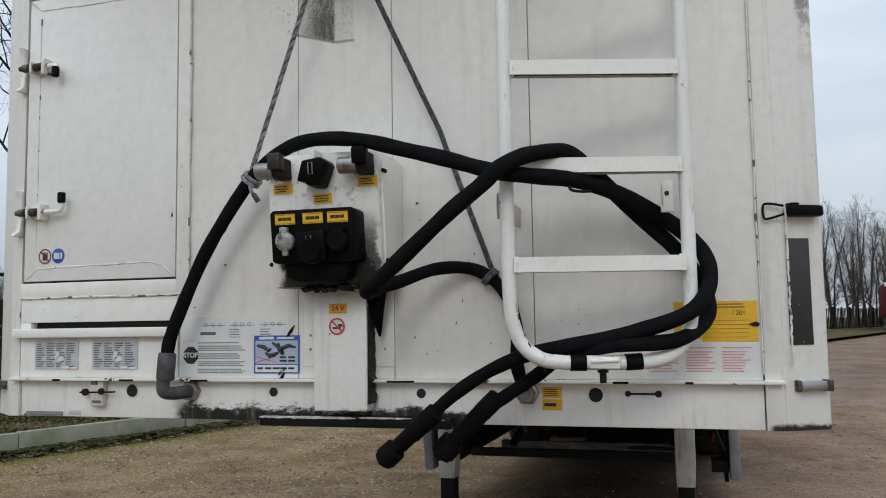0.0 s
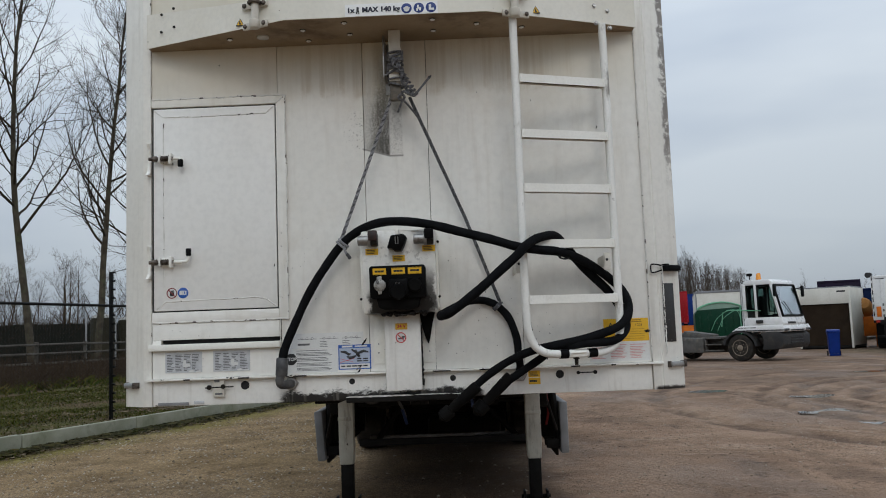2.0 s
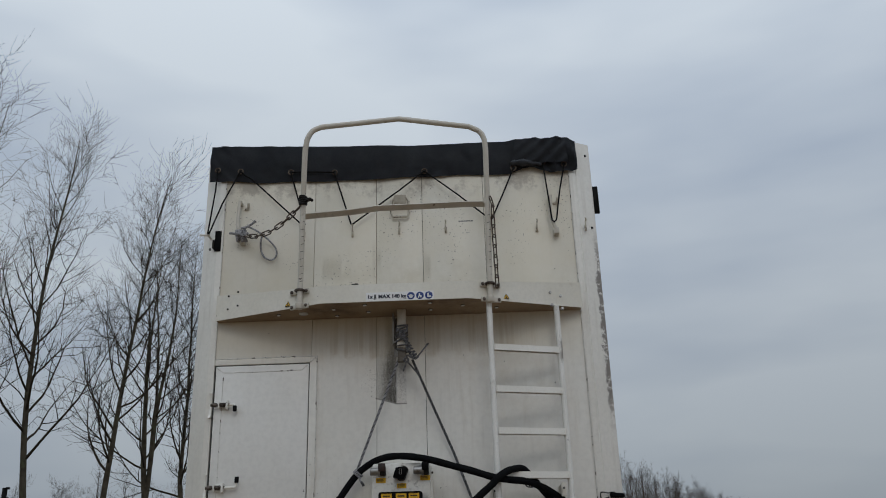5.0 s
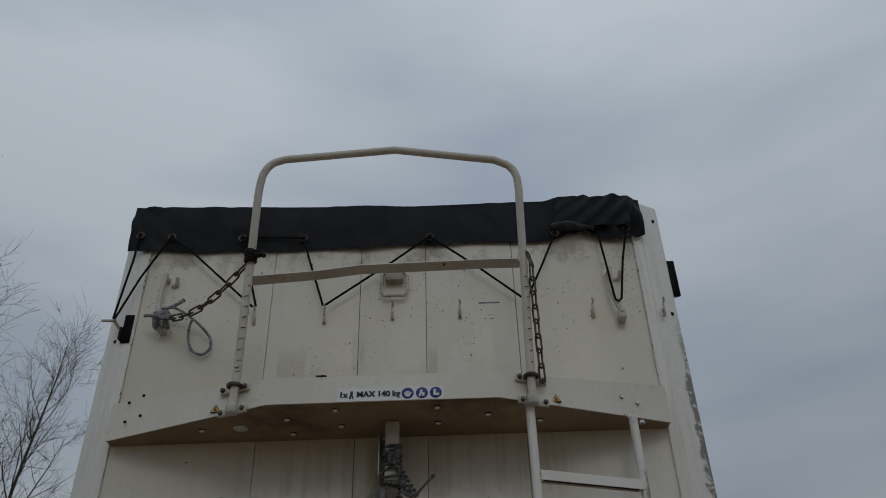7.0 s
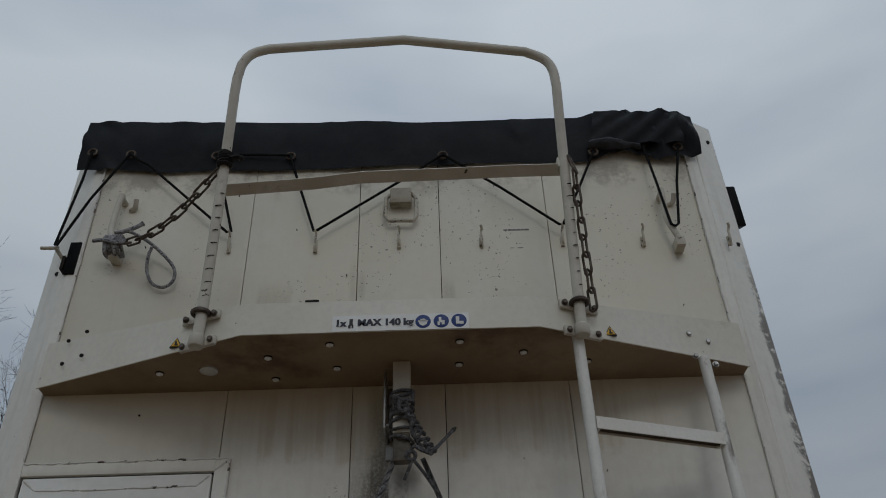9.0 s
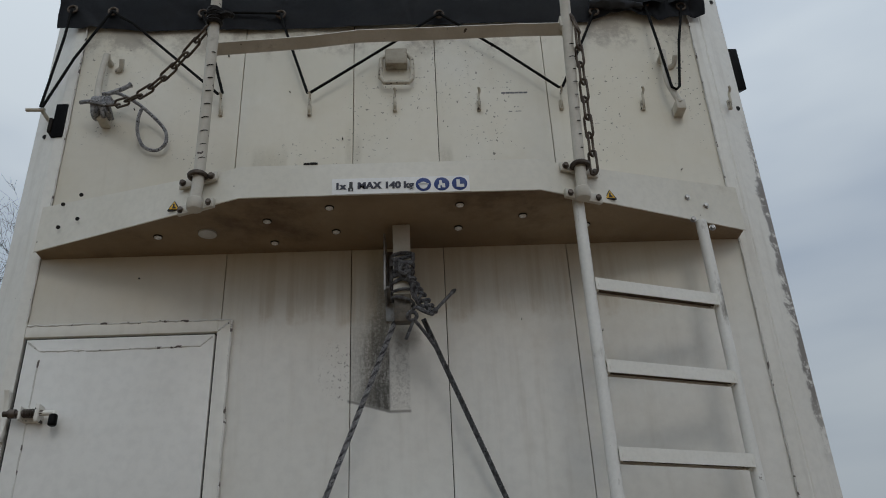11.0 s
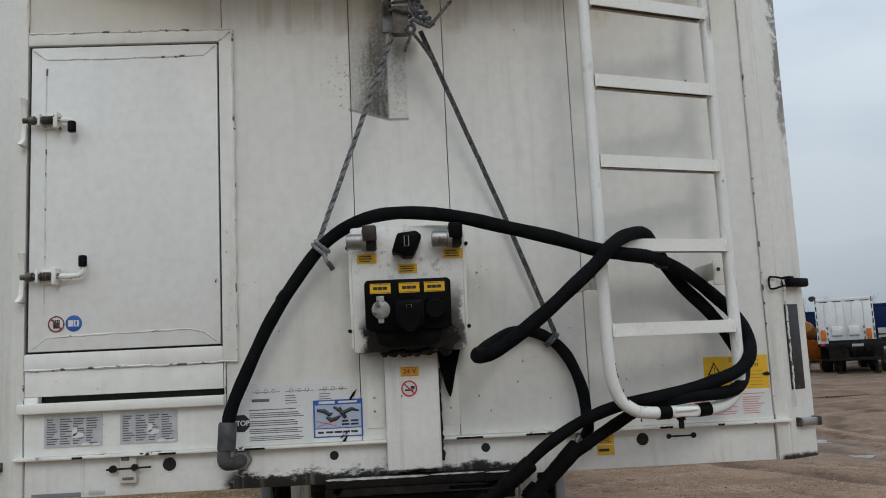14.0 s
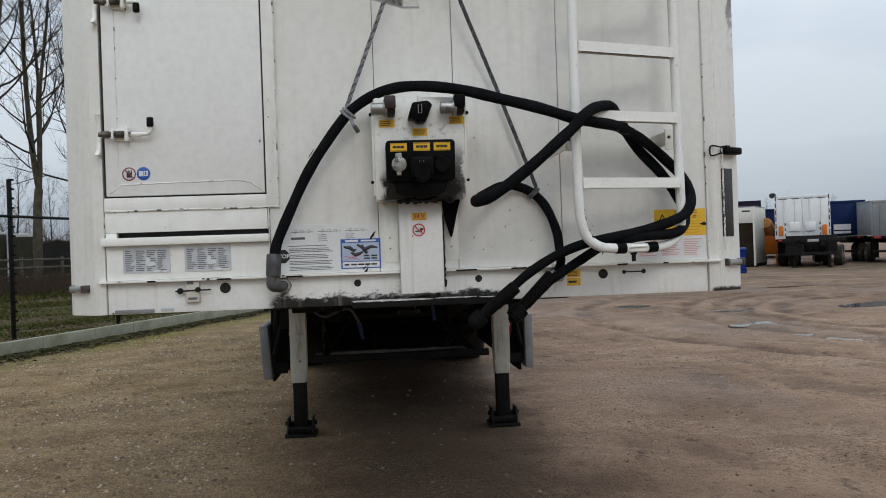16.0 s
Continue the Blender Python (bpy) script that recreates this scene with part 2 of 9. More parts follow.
def beam_marks(nt, vec, c):
    """Black grease on the lower middle of the front beam."""
    x, z = axis_of(nt, vec, 0), axis_of(nt, vec, 2)
    wob = math_of(nt, "MULTIPLY", math_of(nt, "SUBTRACT", noise_of(nt, vec, 13.0, 8.0, 0.75, (0.55, 1.0, 1.1)), 0.5), 0.17)
    zw, xw = math_of(nt, "ADD", z, wob), math_of(nt, "ADD", x, wob)
    g = math_of(nt, "MULTIPLY", window_mask(nt, xw, -0.56, 0.36, 0.02), ramp_of(nt, zw, 1.270, 1.288, 1.0, 0.0))
    c = mix_of(nt, g, c, (0.012, 0.011, 0.010))
    runs = ramp_of(nt, noise_of(nt, vec, 7.0, 5.0, 0.6, (4.0, 1.0, 0.3)), 0.52, 0.75, 0.0, 0.4)
    return mix_of(nt, runs, c, (0.46, 0.42, 0.36))


def post_marks(nt, vec, c):
    """Scraped paint along the outer edge of a corner post."""
    x, z = axis_of(nt, vec, 0), axis_of(nt, vec, 2)
    wob = math_of(nt, "MULTIPLY", math_of(nt, "SUBTRACT", noise_of(nt, vec, 10.0, 7.0, 0.75), 0.5), 0.10)
    g = math_of(nt, "MULTIPLY", ramp_of(nt, math_of(nt, "ADD", x, wob), 1.236, 1.252), window_mask(nt, z, 2.25, 3.35, 0.15))
    g = math_of(nt, "MULTIPLY", g, ramp_of(nt, noise_of(nt, vec, 22.0, 6.0, 0.75), 0.40, 0.50))
    c = mix_of(nt, g, c, (0.22, 0.20, 0.18))
    low = math_of(nt, "MULTIPLY", ramp_of(nt, math_of(nt, "ADD", z, math_of(nt, "MULTIPLY", wob, 0.5)), 1.250, 1.262, 1.0, 0.0), ramp_of(nt, x, 1.12, 1.14))
    c = mix_of(nt, low, c, (0.025, 0.022, 0.02))
    g2 = math_of(nt, "MULTIPLY", ramp_of(nt, x, 1.225, 1.26), ramp_of(nt, noise_of(nt, vec, 40.0, 6.0, 0.8), 0.62, 0.66))
    c = mix_of(nt, g2, c, (0.25, 0.22, 0.19))
    runs = ramp_of(nt, noise_of(nt, vec, 6.0, 5.0, 0.6, (4.0, 1.0, 0.25)), 0.5, 0.75, 0.0, 0.35)
    return mix_of(nt, runs, c, (0.47, 0.43, 0.37))


WHITE = (0.82, 0.805, 0.755)
m_wall = surface("white_panel_paint", WHITE, (0.78, 0.765, 0.71), 2.0, 0.50, bump=0.03, bscale=25, spec=0.3, coat=0.12, dirt=(0.66, 0.62, 0.545), dirt_lo=0.5, dirt_hi=0.8, dirt_scale=2.2, extra=wall_marks)
m_beam = surface("white_beam_paint", (0.82, 0.81, 0.77), (0.76, 0.74, 0.69), 4.0, 0.48, bump=0.05, dirt=(0.5, 0.46, 0.4), dirt_lo=0.58, dirt_hi=0.8, chips=(0.12, 0.10, 0.085), chip_lo=0.735, chip_scale=26, extra=beam_marks)
m_post = surface("white_post_paint", (0.80, 0.785, 0.73), (0.75, 0.73, 0.67), 3.0, 0.45, bump=0.05, bscale=40, chips=(0.2, 0.17, 0.14), chip_lo=0.75, chip_scale=40, extra=post_marks)
m_white = surface("white_metal_paint", (0.83, 0.815, 0.755), (0.77, 0.75, 0.68), 7.0, 0.4, bump=0.06, bscale=60, dirt=(0.5, 0.46, 0.39), dirt_lo=0.6, dirt_hi=0.85, dirt_scale=9, chips=(0.14, 0.11, 0.09), chip_lo=0.72, chip_scale=34)
m_door = surface("white_door_paint", (0.80, 0.79, 0.755), (0.77, 0.76, 0.72), 2.5, 0.48, bump=0.02, spec=0.3, coat=0.12, bscale=22, dirt=(0.58, 0.56, 0.51), dirt_lo=0.55, dirt_hi=0.85, dirt_scale=2.5, chips=(0.2, 0.18, 0.16), chip_lo=0.80, chip_scale=50)
m_bead = surface("sealant_bead", (0.76, 0.745, 0.70), (0.58, 0.56, 0.52), 20.0, 0.6, bump=0.25, bscale=90, chips=(0.12, 0.1, 0.09), chip_lo=0.60, chip_scale=30)
# flat black that stands in for the dark of joints, gaps and holes
m_gap = surface("shadow_gap_black", (0.02, 0.02, 0.02), None, 20, 0.9, bump=0.0)
m_cream = surface("aged_cream_paint", (0.63, 0.60, 0.53), (0.54, 0.505, 0.43), 9, 0.5, bump=0.08, dirt=(0.3, 0.27, 0.22), dirt_lo=0.58, dirt_hi=0.8, dirt_scale=12, chips=(0.08, 0.06, 0.05), chip_lo=0.70, chip_scale=30)
m_steel = surface("zinc_steel", (0.42, 0.42, 0.41), (0.28, 0.27, 0.26), 18, 0.42, 0.85, bump=0.15, dirt=(0.10, 0.08, 0.06), dirt_lo=0.55, dirt_hi=0.8, dirt_scale=25)
m_dark = surface("dark_greasy_metal", (0.012, 0.0115, 0.011), (0.026, 0.022, 0.018), 9, 0.55, 0.2, bump=0.3, dirt=(0.05, 0.042, 0.034), dirt_lo=0.62, dirt_hi=0.85, spec=0.08)
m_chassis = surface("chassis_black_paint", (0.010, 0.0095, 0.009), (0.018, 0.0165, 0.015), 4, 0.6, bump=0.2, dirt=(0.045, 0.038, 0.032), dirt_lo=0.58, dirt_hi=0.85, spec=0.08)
m_black = surface("black_plastic", (0.004, 0.004, 0.0043), (0.007, 0.007, 0.007), 14, 0.38, bump=0.1, bscale=150, spec=0.05)
m_foam = surface("black_foam_sleeve", (0.0055, 0.0058, 0.0066), (0.009, 0.0095, 0.0105), 20, 0.72, bump=0.35, bscale=260, spec=0.04)
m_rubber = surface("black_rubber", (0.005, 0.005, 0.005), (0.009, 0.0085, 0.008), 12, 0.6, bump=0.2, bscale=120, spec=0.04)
m_ferrule = surface("grey_rubber_ferrule", (0.045, 0.045, 0.048), (0.10, 0.098, 0.095), 22, 0.5, 0.2, bump=0.2)
m_tarp = surface("dark_tarpaulin", (0.042, 0.046, 0.054), (0.056, 0.060, 0.068), 5, 0.38, bump=0.12, bscale=300, dirt=(0.035, 0.035, 0.037), dirt_lo=0.55, dirt_hi=0.85, dirt_scale=4, spec=0.08)
m_bolt = surface("shiny_bolt_heads", (0.88, 0.88, 0.86), (0.8, 0.8, 0.78), 30, 0.25, 0.15, bump=0.05)
m_bare = surface("chipped_pale_edge", (0.66, 0.65, 0.63), (0.42, 0.40, 0.37), 40, 0.45, 0.2, bump=0.4, bscale=200, chips=(0.03, 0.028, 0.025), chip_lo=0.66, chip_scale=70)
m_soot = surface("sooty_black_steel", (0.006, 0.0055, 0.005), (0.012, 0.011, 0.010), 12, 0.5, bump=0.4, bscale=60, spec=0.12)
m_lip = surface("chipped_white_ledge", (0.82, 0.805, 0.75), (0.74, 0.72, 0.66), 6.0, 0.45, bump=0.25, bscale=70, dirt=(0.34, 0.30, 0.25), dirt_lo=0.56, dirt_hi=0.80, dirt_scale=12, chips=(0.045, 0.040, 0.034), chip_lo=0.645, chip_scale=26)
m_hook = surface("chipped_cream_hooks", (0.62, 0.58, 0.48), (0.50, 0.46, 0.38), 20, 0.5, bump=0.2, dirt=(0.10, 0.08, 0.06), dirt_lo=0.50, dirt_hi=0.70, dirt_scale=30, chips=(0.05, 0.035, 0.025), chip_lo=0.62, chip_scale=60)
m_tan = surface("weathered_tan_paint", (0.44, 0.40, 0.32), (0.34, 0.30, 0.23), 14, 0.6, bump=0.15, dirt=(0.16, 0.13, 0.09), dirt_lo=0.52, dirt_hi=0.75, dirt_scale=20)
m_postshade = surface("greased_shaded_paint", (0.20, 0.165, 0.12), (0.10, 0.085, 0.065), 14, 0.6, bump=0.2, bscale=120, dirt=(0.05, 0.043, 0.035), dirt_lo=0.42, dirt_hi=0.66, dirt_scale=18)
m_rope = surface("grey_braided_rope", (0.46, 0.46, 0.47), (0.20, 0.20, 0.21), 60, 0.85, bump=0.8, bscale=420, chips=(0.04, 0.04, 0.05), chip_lo=0.6, chip_scale=160)
m_rope_mid = surface("worn_braided_rope", (0.22, 0.22, 0.23), (0.07, 0.07, 0.075), 60, 0.85, bump=0.8, bscale=420, chips=(0.03, 0.03, 0.035), chip_lo=0.58, chip_scale=160)
m_rope_dark = surface("soiled_braided_rope", (0.13, 0.13, 0.135), (0.05, 0.05, 0.05), 60, 0.85, bump=0.8, bscale=420)
m_cord = surface("black_elastic_cord", (0.008, 0.008, 0.008), (0.014, 0.014, 0.014), 40, 0.7, bump=0.4, bscale=300, spec=0.08)
m_chain = surface("rusty_steel_chain", (0.16, 0.13, 0.10), (0.07, 0.05, 0.04), 30, 0.6, 0.6, bump=0.4, bscale=140, dirt=(0.33, 0.31, 0.28), dirt_lo=0.6, dirt_hi=0.8, dirt_scale=40)
m_yellow = surface("yellow_label_film", (0.80, 0.47, 0.015), (0.74, 0.42, 0.012), 12, 0.45, bump=0.02, dirt=(0.4, 0.27, 0.05), dirt_lo=0.62, dirt_hi=0.9, dirt_scale=14)
m_label = surface("white_label_film", (0.72, 0.72, 0.70), (0.66, 0.66, 0.64), 8, 0.42, bump=0.02, dirt=(0.5, 0.48, 0.43), dirt_lo=0.6, dirt_hi=0.9)
m_greylabel = surface("grey_data_plate", (0.58, 0.59, 0.60), (0.48, 0.49, 0.51), 30, 0.4, 0.3, bump=0.05, dirt=(0.62, 0.61, 0.58), dirt_lo=0.62, dirt_hi=0.72, dirt_scale=18)
m_ink = surface("black_print", (0.02, 0.02, 0.02), None, 30, 0.5, bump=0)
m_greyink = surface("grey_print", (0.08, 0.08, 0.085), (0.16, 0.16, 0.16), 60, 0.5, bump=0)
m_redink = surface("red_print", (0.55, 0.03, 0.03), (0.5, 0.05, 0.05), 30, 0.5, bump=0)
m_pinkink = surface("faded_red_print", (0.60, 0.22, 0.20), (0.62, 0.34, 0.32), 30, 0.5, bump=0)
m_blue = surface("blue_print", (0.015, 0.085, 0.36), (0.02, 0.10, 0.40), 30, 0.45, bump=0)
m_bluecard = surface("pale_blue_card", (0.42, 0.48, 0.60), (0.38, 0.44, 0.55), 12, 0.45, bump=0)
m_lens = surface("clear_lamp_lens", (0.62, 0.62, 0.60), (0.5, 0.5, 0.48), 40, 0.15, bump=0.05)
m_alu = surface("brushed_aluminium", (0.24, 0.24, 0.245), (0.17, 0.17, 0.175), 5, 0.5, 0.1, bump=0.08, dirt=(0.22, 0.2, 0.18), dirt_lo=0.58, dirt_hi=0.85)
m_grease = surface("black_grease", (0.010, 0.009, 0.009), (0.03, 0.028, 0.026), 9, 0.4, bump=0.6, bscale=70, spec=0.08)
m_box = surface("greasy_box_paint", (0.80, 0.785, 0.735), (0.74, 0.72, 0.66), 6.0, 0.42, bump=0.05, dirt=(0.55, 0.51, 0.44), dirt_lo=0.55, dirt_hi=0.8, dirt_scale=9, extra=box_marks)
m_rail = surface("scuffed_white_paint", (0.80, 0.79, 0.75), (0.72, 0.71, 0.66), 7.0, 0.42, bump=0.06, bscale=60, dirt=(0.24, 0.22, 0.19), dirt_lo=0.58, dirt_hi=0.72, dirt_scale=11, stretch=(1.4, 1.4, 0.5), chips=(0.14, 0.11, 0.09), chip_lo=0.72, chip_scale=34)
m_plate = surface("weathered_plate_paint", (0.77, 0.745, 0.665), (0.71, 0.68, 0.59), 4.0, 0.45, bump=0.05, bscale=50, dirt=(0.5, 0.45, 0.36), dirt_lo=0.6, dirt_hi=0.85, dirt_scale=6, chips=(0.14, 0.11, 0.09), chip_lo=0.745, chip_scale=34)
m_deck = surface("brown_deck_boards", (0.34, 0.255, 0.165), (0.25, 0.18, 0.11), 3.0, 0.8, bump=0.2, dirt=(0.15, 0.10, 0.06), dirt_lo=0.5, dirt_hi=0.75, dirt_scale=4)
m_rust = surface("rusty_zinc_steel", (0.16, 0.135, 0.115), (0.06, 0.045, 0.036), 26, 0.5, 0.6, bump=0.25, dirt=(0.035, 0.026, 0.02), dirt_lo=0.5, dirt_hi=0.7, dirt_scale=40)
m_worncap = surface("worn_clear_plastic", (0.36, 0.35, 0.32), (0.24, 0.23, 0.21), 45, 0.25, bump=0.1, dirt=(0.06, 0.055, 0.05), dirt_lo=0.50, dirt_hi=0.66, dirt_scale=40)
m_signwhite = surface("clean_white_sign_film", (0.82, 0.82, 0.81), (0.77, 0.77, 0.75), 8, 0.4, bump=0.0, dirt=(0.7, 0.68, 0.62), dirt_lo=0.7, dirt_hi=0.95)
m_signprint = surface("near_black_blue_print", (0.008, 0.011, 0.03), (0.012, 0.015, 0.035), 30, 0.5, bump=0)
m_navyprint = surface("dark_blue_print", (0.006, 0.03, 0.17), (0.008, 0.035, 0.19), 30, 0.5, bump=0)
m_rungshade = surface("shaded_rust_brown", (0.060, 0.044, 0.032), (0.10, 0.07, 0.048), 14, 0.85, bump=0.2, spec=0.1)


# ---- building helpers ----
def part(name, bm, material, parent=None, label="", soft=True):
    """Links a bmesh as one mesh object under a thing or a part."""
    me = bpy.data.meshes.new(name)
    bm.normal_update()
    bm.to_mesh(me)
    bm.free()
    if soft:
        me.shade_smooth()
        me.set_sharp_from_angle(angle=radians(38))
    me.materials.append(material)
    ob = new(name, me)
    if parent:
        ob.parent = parent
    if label:
        ob["label"] = label
    return ob


def pieces(name, bm, material, parent, label=""):
    """Links every separate piece of a bmesh as a part of its own."""
    bm.verts.index_update()
    left, out = set(bm.verts), []
    while left:
        seed = left.pop()
        group, stack = {seed}, [seed]
        while stack:
            for e in stack.pop().link_edges:
                for v in e.verts:
                    if v not in group:
                        group.add(v)
                        stack.append(v)
        left -= group
        order = sorted(group, key=lambda v: v.index)
        one = bmesh.new()
        made = {v: one.verts.new(v.co) for v in order}
        for f in {f for v in order for f in v.link_faces}:
            one.faces.new([made[v] for v in f.verts])
        out.append(part(name, one, material, parent, label))
    bm.free()
    return out


def joined(ob):
    """Marks a part whose pieces are too small to pick apart."""
    ob["kind"] = "stuff"
    return ob


def thing(name, label, category, group="", at=None, kind=""):
    ob = new(name)
    if at is not None:
        ob.matrix_basis = at
    return tagged(ob, label, category, group, kind)


def fresh():
    return bmesh.new()


def bx(bm, x0, x1, y0, y1, z0, z1, bevel=0.003, m=None):
    made = bmesh.ops.create_cube(bm, size=1.0)["verts"]
    for v in made:
        v.co = Vector((x0 + (v.co.x + 0.5) * (x1 - x0), y0 + (v.co.y + 0.5) * (y1 - y0), z0 + (v.co.z + 0.5) * (z1 - z0)))
    if m is not None:
        bmesh.ops.transform(bm, matrix=m, verts=made)
    if bevel:
        edges = list({e for v in made for e in v.link_edges})
        bmesh.ops.bevel(bm, geom=edges, offset=bevel, segments=2, profile=0.5, affect="EDGES", clamp_overlap=True)
    return bm


def box(*a, **k):
    return bx(fresh(), *a, **k)


def prism(bm, pts, axis, a, b, bevel=0.0):
    """A polygon, given in the two axes other than axis, drawn out from a to b."""
    def place(p, w):
        return {"x": (w, p[0], p[1]), "y": (p[0], w, p[1]), "z": (p[0], p[1], w)}[axis]
    lo = [bm.verts.new(place(p, a)) for p in pts]
    hi = [bm.verts.new(place(p, b)) for p in pts]
    faces = [bm.faces.new(lo), bm.faces.new(list(reversed(hi)))]
    for i in range(len(pts)):
        j = (i + 1) % len(pts)
        faces.append(bm.faces.new((lo[j], lo[i], hi[i], hi[j])))
    bmesh.ops.recalc_face_normals(bm, faces=faces)
    if bevel:
        edges = list({e for v in lo + hi for e in v.link_edges})
        bmesh.ops.bevel(bm, geom=edges, offset=bevel, segments=2, profile=0.5, affect="EDGES", clamp_overlap=True)
    return bm


def glide(pts, steps=6):
    """A smooth line through the points."""
    p = [Vector(q) for q in pts]
    p = [p[0] * 2 - p[1]] + p + [p[-1] * 2 - p[-2]]
    out = []
    for i in range(1, len(p) - 2):
        for k in range(steps):
            t = k / steps
            a, b, c, d = p[i - 1], p[i], p[i + 1], p[i + 2]
            out.append(0.5 * ((2 * b) + (c - a) * t + (2 * a - 5 * b + 4 * c - d) * t * t + (3 * b - a - 3 * c + d) * t ** 3))
    return out + [p[-2]]


def tube(bm, pts, r, n=10, closed=False):
    """A round bar along a line. r: one radius, or one for each point."""
    p = [Vector(q) for q in pts]
    rad = r if isinstance(r, (list, tuple)) else [r] * len(p)
    rings, up = [], None
    for i, q in enumerate(p):
        a = p[i - 1] if i or closed else q
        b = p[(i + 1) % len(p)] if i < len(p) - 1 or closed else q
        t = (b - a).normalized()
        if up is None:
            up = t.orthogonal().normalized()
        up = (up - t * up.dot(t)).normalized()
        side = t.cross(up)
        rings.append([bm.verts.new(q + rad[i] * (math.cos(2 * math.pi * k / n) * up + math.sin(2 * math.pi * k / n) * side)) for k in range(n)])
    pairs = list(zip(rings, rings[1:])) + ([(rings[-1], rings[0])] if closed else [])
    for a, b in pairs:
        for k in range(n):
            bm.faces.new((a[k], a[(k + 1) % n], b[(k + 1) % n], b[k]))
    if not closed:
        bm.faces.new(list(reversed(rings[0])))
        bm.faces.new(rings[-1])
    return bm


def rod(bm, a, b, r, n=12):
    return tube(bm, [a, b], r, n)


def lathe(bm, profile, n=24, m=None):
    """Rings of (radius, height) turned about z."""
    rings = []
    for r, h in profile:
        rings.append([bm.verts.new((r * math.cos(2 * math.pi * k / n), r * math.sin(2 * math.pi * k / n), h)) for k in range(n)])
    for a, b in zip(rings, rings[1:]):
        for k in range(n):
            bm.faces.new((a[k], a[(k + 1) % n], b[(k + 1) % n], b[k]))
    bm.faces.new(list(reversed(rings[0])))
    bm.faces.new(rings[-1])
    if m is not None:
        bmesh.ops.transform(bm, matrix=m, verts=[v for ring in rings for v in ring])
    return bm


def facing(x, y, z):
    """A pose whose z axis points out of the trailer's front."""
    return pose(x, y, z, 90, 0, 0)


def disc(bm, x, y, z, r, depth=0.003, n=24):
    """A thin round plate on the front, its outer face at y - depth."""
    return lathe(bm, [(r, 0.0), (r, depth * 0.7), (r * 0.97, depth)], n, facing(x, y, z))


def ring(bm, x, y, z, r, w, depth=0.002, n=28):
    pts = [(x + r * math.cos(2 * math.pi * k / n), y - depth, z + r * math.sin(2 * math.pi * k / n)) for k in range(n)]
    a = [bm.verts.new(p) for p in pts]
    b = [bm.verts.new((x + (p[0] - x) * (1 - w / r), p[1], z + (p[2] - z) * (1 - w / r))) for p in pts]
    faces = [bm.faces.new((a[k], b[k], b[(k + 1) % n], a[(k + 1) % n])) for k in range(n)]
    out = bmesh.ops.extrude_face_region(bm, geom=faces)["geom"]
    for v in out:
        if isinstance(v, bmesh.types.BMVert):
            v.co.y += depth
    bmesh.ops.recalc_face_normals(bm, faces=bm.faces[:])
    return bm


def letters(name, text, size, material, parent, at, bold=0.0, heavy=0.0):
    """Flat raised letters as a mesh."""
    cu = bpy.data.curves.new(name, "FONT")
    cu.body, cu.size, cu.extrude, cu.offset = text, size, 0.0004, bold
    cu.align_x, cu.align_y = "CENTER", "CENTER"
    tmp = new(name, cu)
    me = bpy.data.meshes.new_from_object(tmp.evaluated_get(bpy.context.evaluated_depsgraph_get()))
    bpy.data.objects.remove(tmp)
    if heavy:
        bm = bmesh.new()
        bm.from_mesh(me)
        twin = bmesh.ops.duplicate(bm, geom=bm.verts[:] + bm.edges[:] + bm.faces[:])
        bmesh.ops.translate(bm, verts=[v for v in twin["geom"] if isinstance(v, bmesh.types.BMVert)], vec=(heavy, 0, 0.0003))
        bm.to_mesh(me)
        bm.free()
    me.materials.append(material)
    ob = new(name, me)
    ob.parent = parent
    ob.matrix_basis = at
    return ob


def plate(bm, x0, x1, z0, z1, y, depth=0.0015):
    return bx(bm, x0, x1, y - depth, y, z0, z1, 0.0)


def hexbolt(bm, x, y, z, r=0.011, out=0.010):
    lathe(bm, [(r * 1.4, 0.0), (r * 1.4, 0.002), (r, 0.0021), (r, out), (r * 0.8, out + 0.002)], 12, facing(x, y, z))
    return bm


def bars(bm, x0, x1, z0, z1, rows, y, rng, thick=0.5, ragged=0.35, cols=1):
    """Lines of writing that cannot be read, as plain bars."""
    step = (z1 - z0) / rows
    cw = (x1 - x0) / cols
    for c in range(cols):
        for k in range(rows):
            a = x0 + c * cw
            b = a + cw * 0.92 * (1 - ragged * rng.random())
            z = z0 + (k + 0.5) * step
            bx(bm, a, b, y - 0.0006, y, z - step * thick / 2, z + step * thick / 2, 0.0)
    return bm


def sheet_mesh(name, co, faces, material, parent=None, kind="", label="", category="", smooth=False):
    """A mesh from arrays of points and of triangles or quads."""
    me = bpy.data.meshes.new(name)
    co = np.asarray(co, dtype=np.float32)
    faces = np.asarray(faces, dtype=np.int32)
    k = faces.shape[1]
    me.vertices.add(len(co))
    me.vertices.foreach_set("co", co.ravel())
    me.loops.add(faces.size)
    me.loops.foreach_set("vertex_index", faces.ravel())
    me.polygons.add(len(faces))
    me.polygons.foreach_set("loop_start", np.arange(0, faces.size, k, dtype=np.int32))
    me.polygons.foreach_set("loop_total", np.full(len(faces), k, dtype=np.int32))
    me.update(calc_edges=True)
    if smooth:
        me.shade_smooth()
    me.materials.append(material)
    ob = new(name, me)
    if parent:
        ob.parent = parent
    return tagged(ob, label, category, "", kind)


# ---- the semi-trailer ----
rng = random.Random(5)
BOT, TOP, FRONT = 1.242, 4.07, 0.0
trailer = thing("semi_trailer", "white walking-floor semi-trailer standing on its landing legs, dirty front wall", "trailer")
SEAMS = [-1.150, -0.555, -0.153, 0.145, 0.546, 1.118]


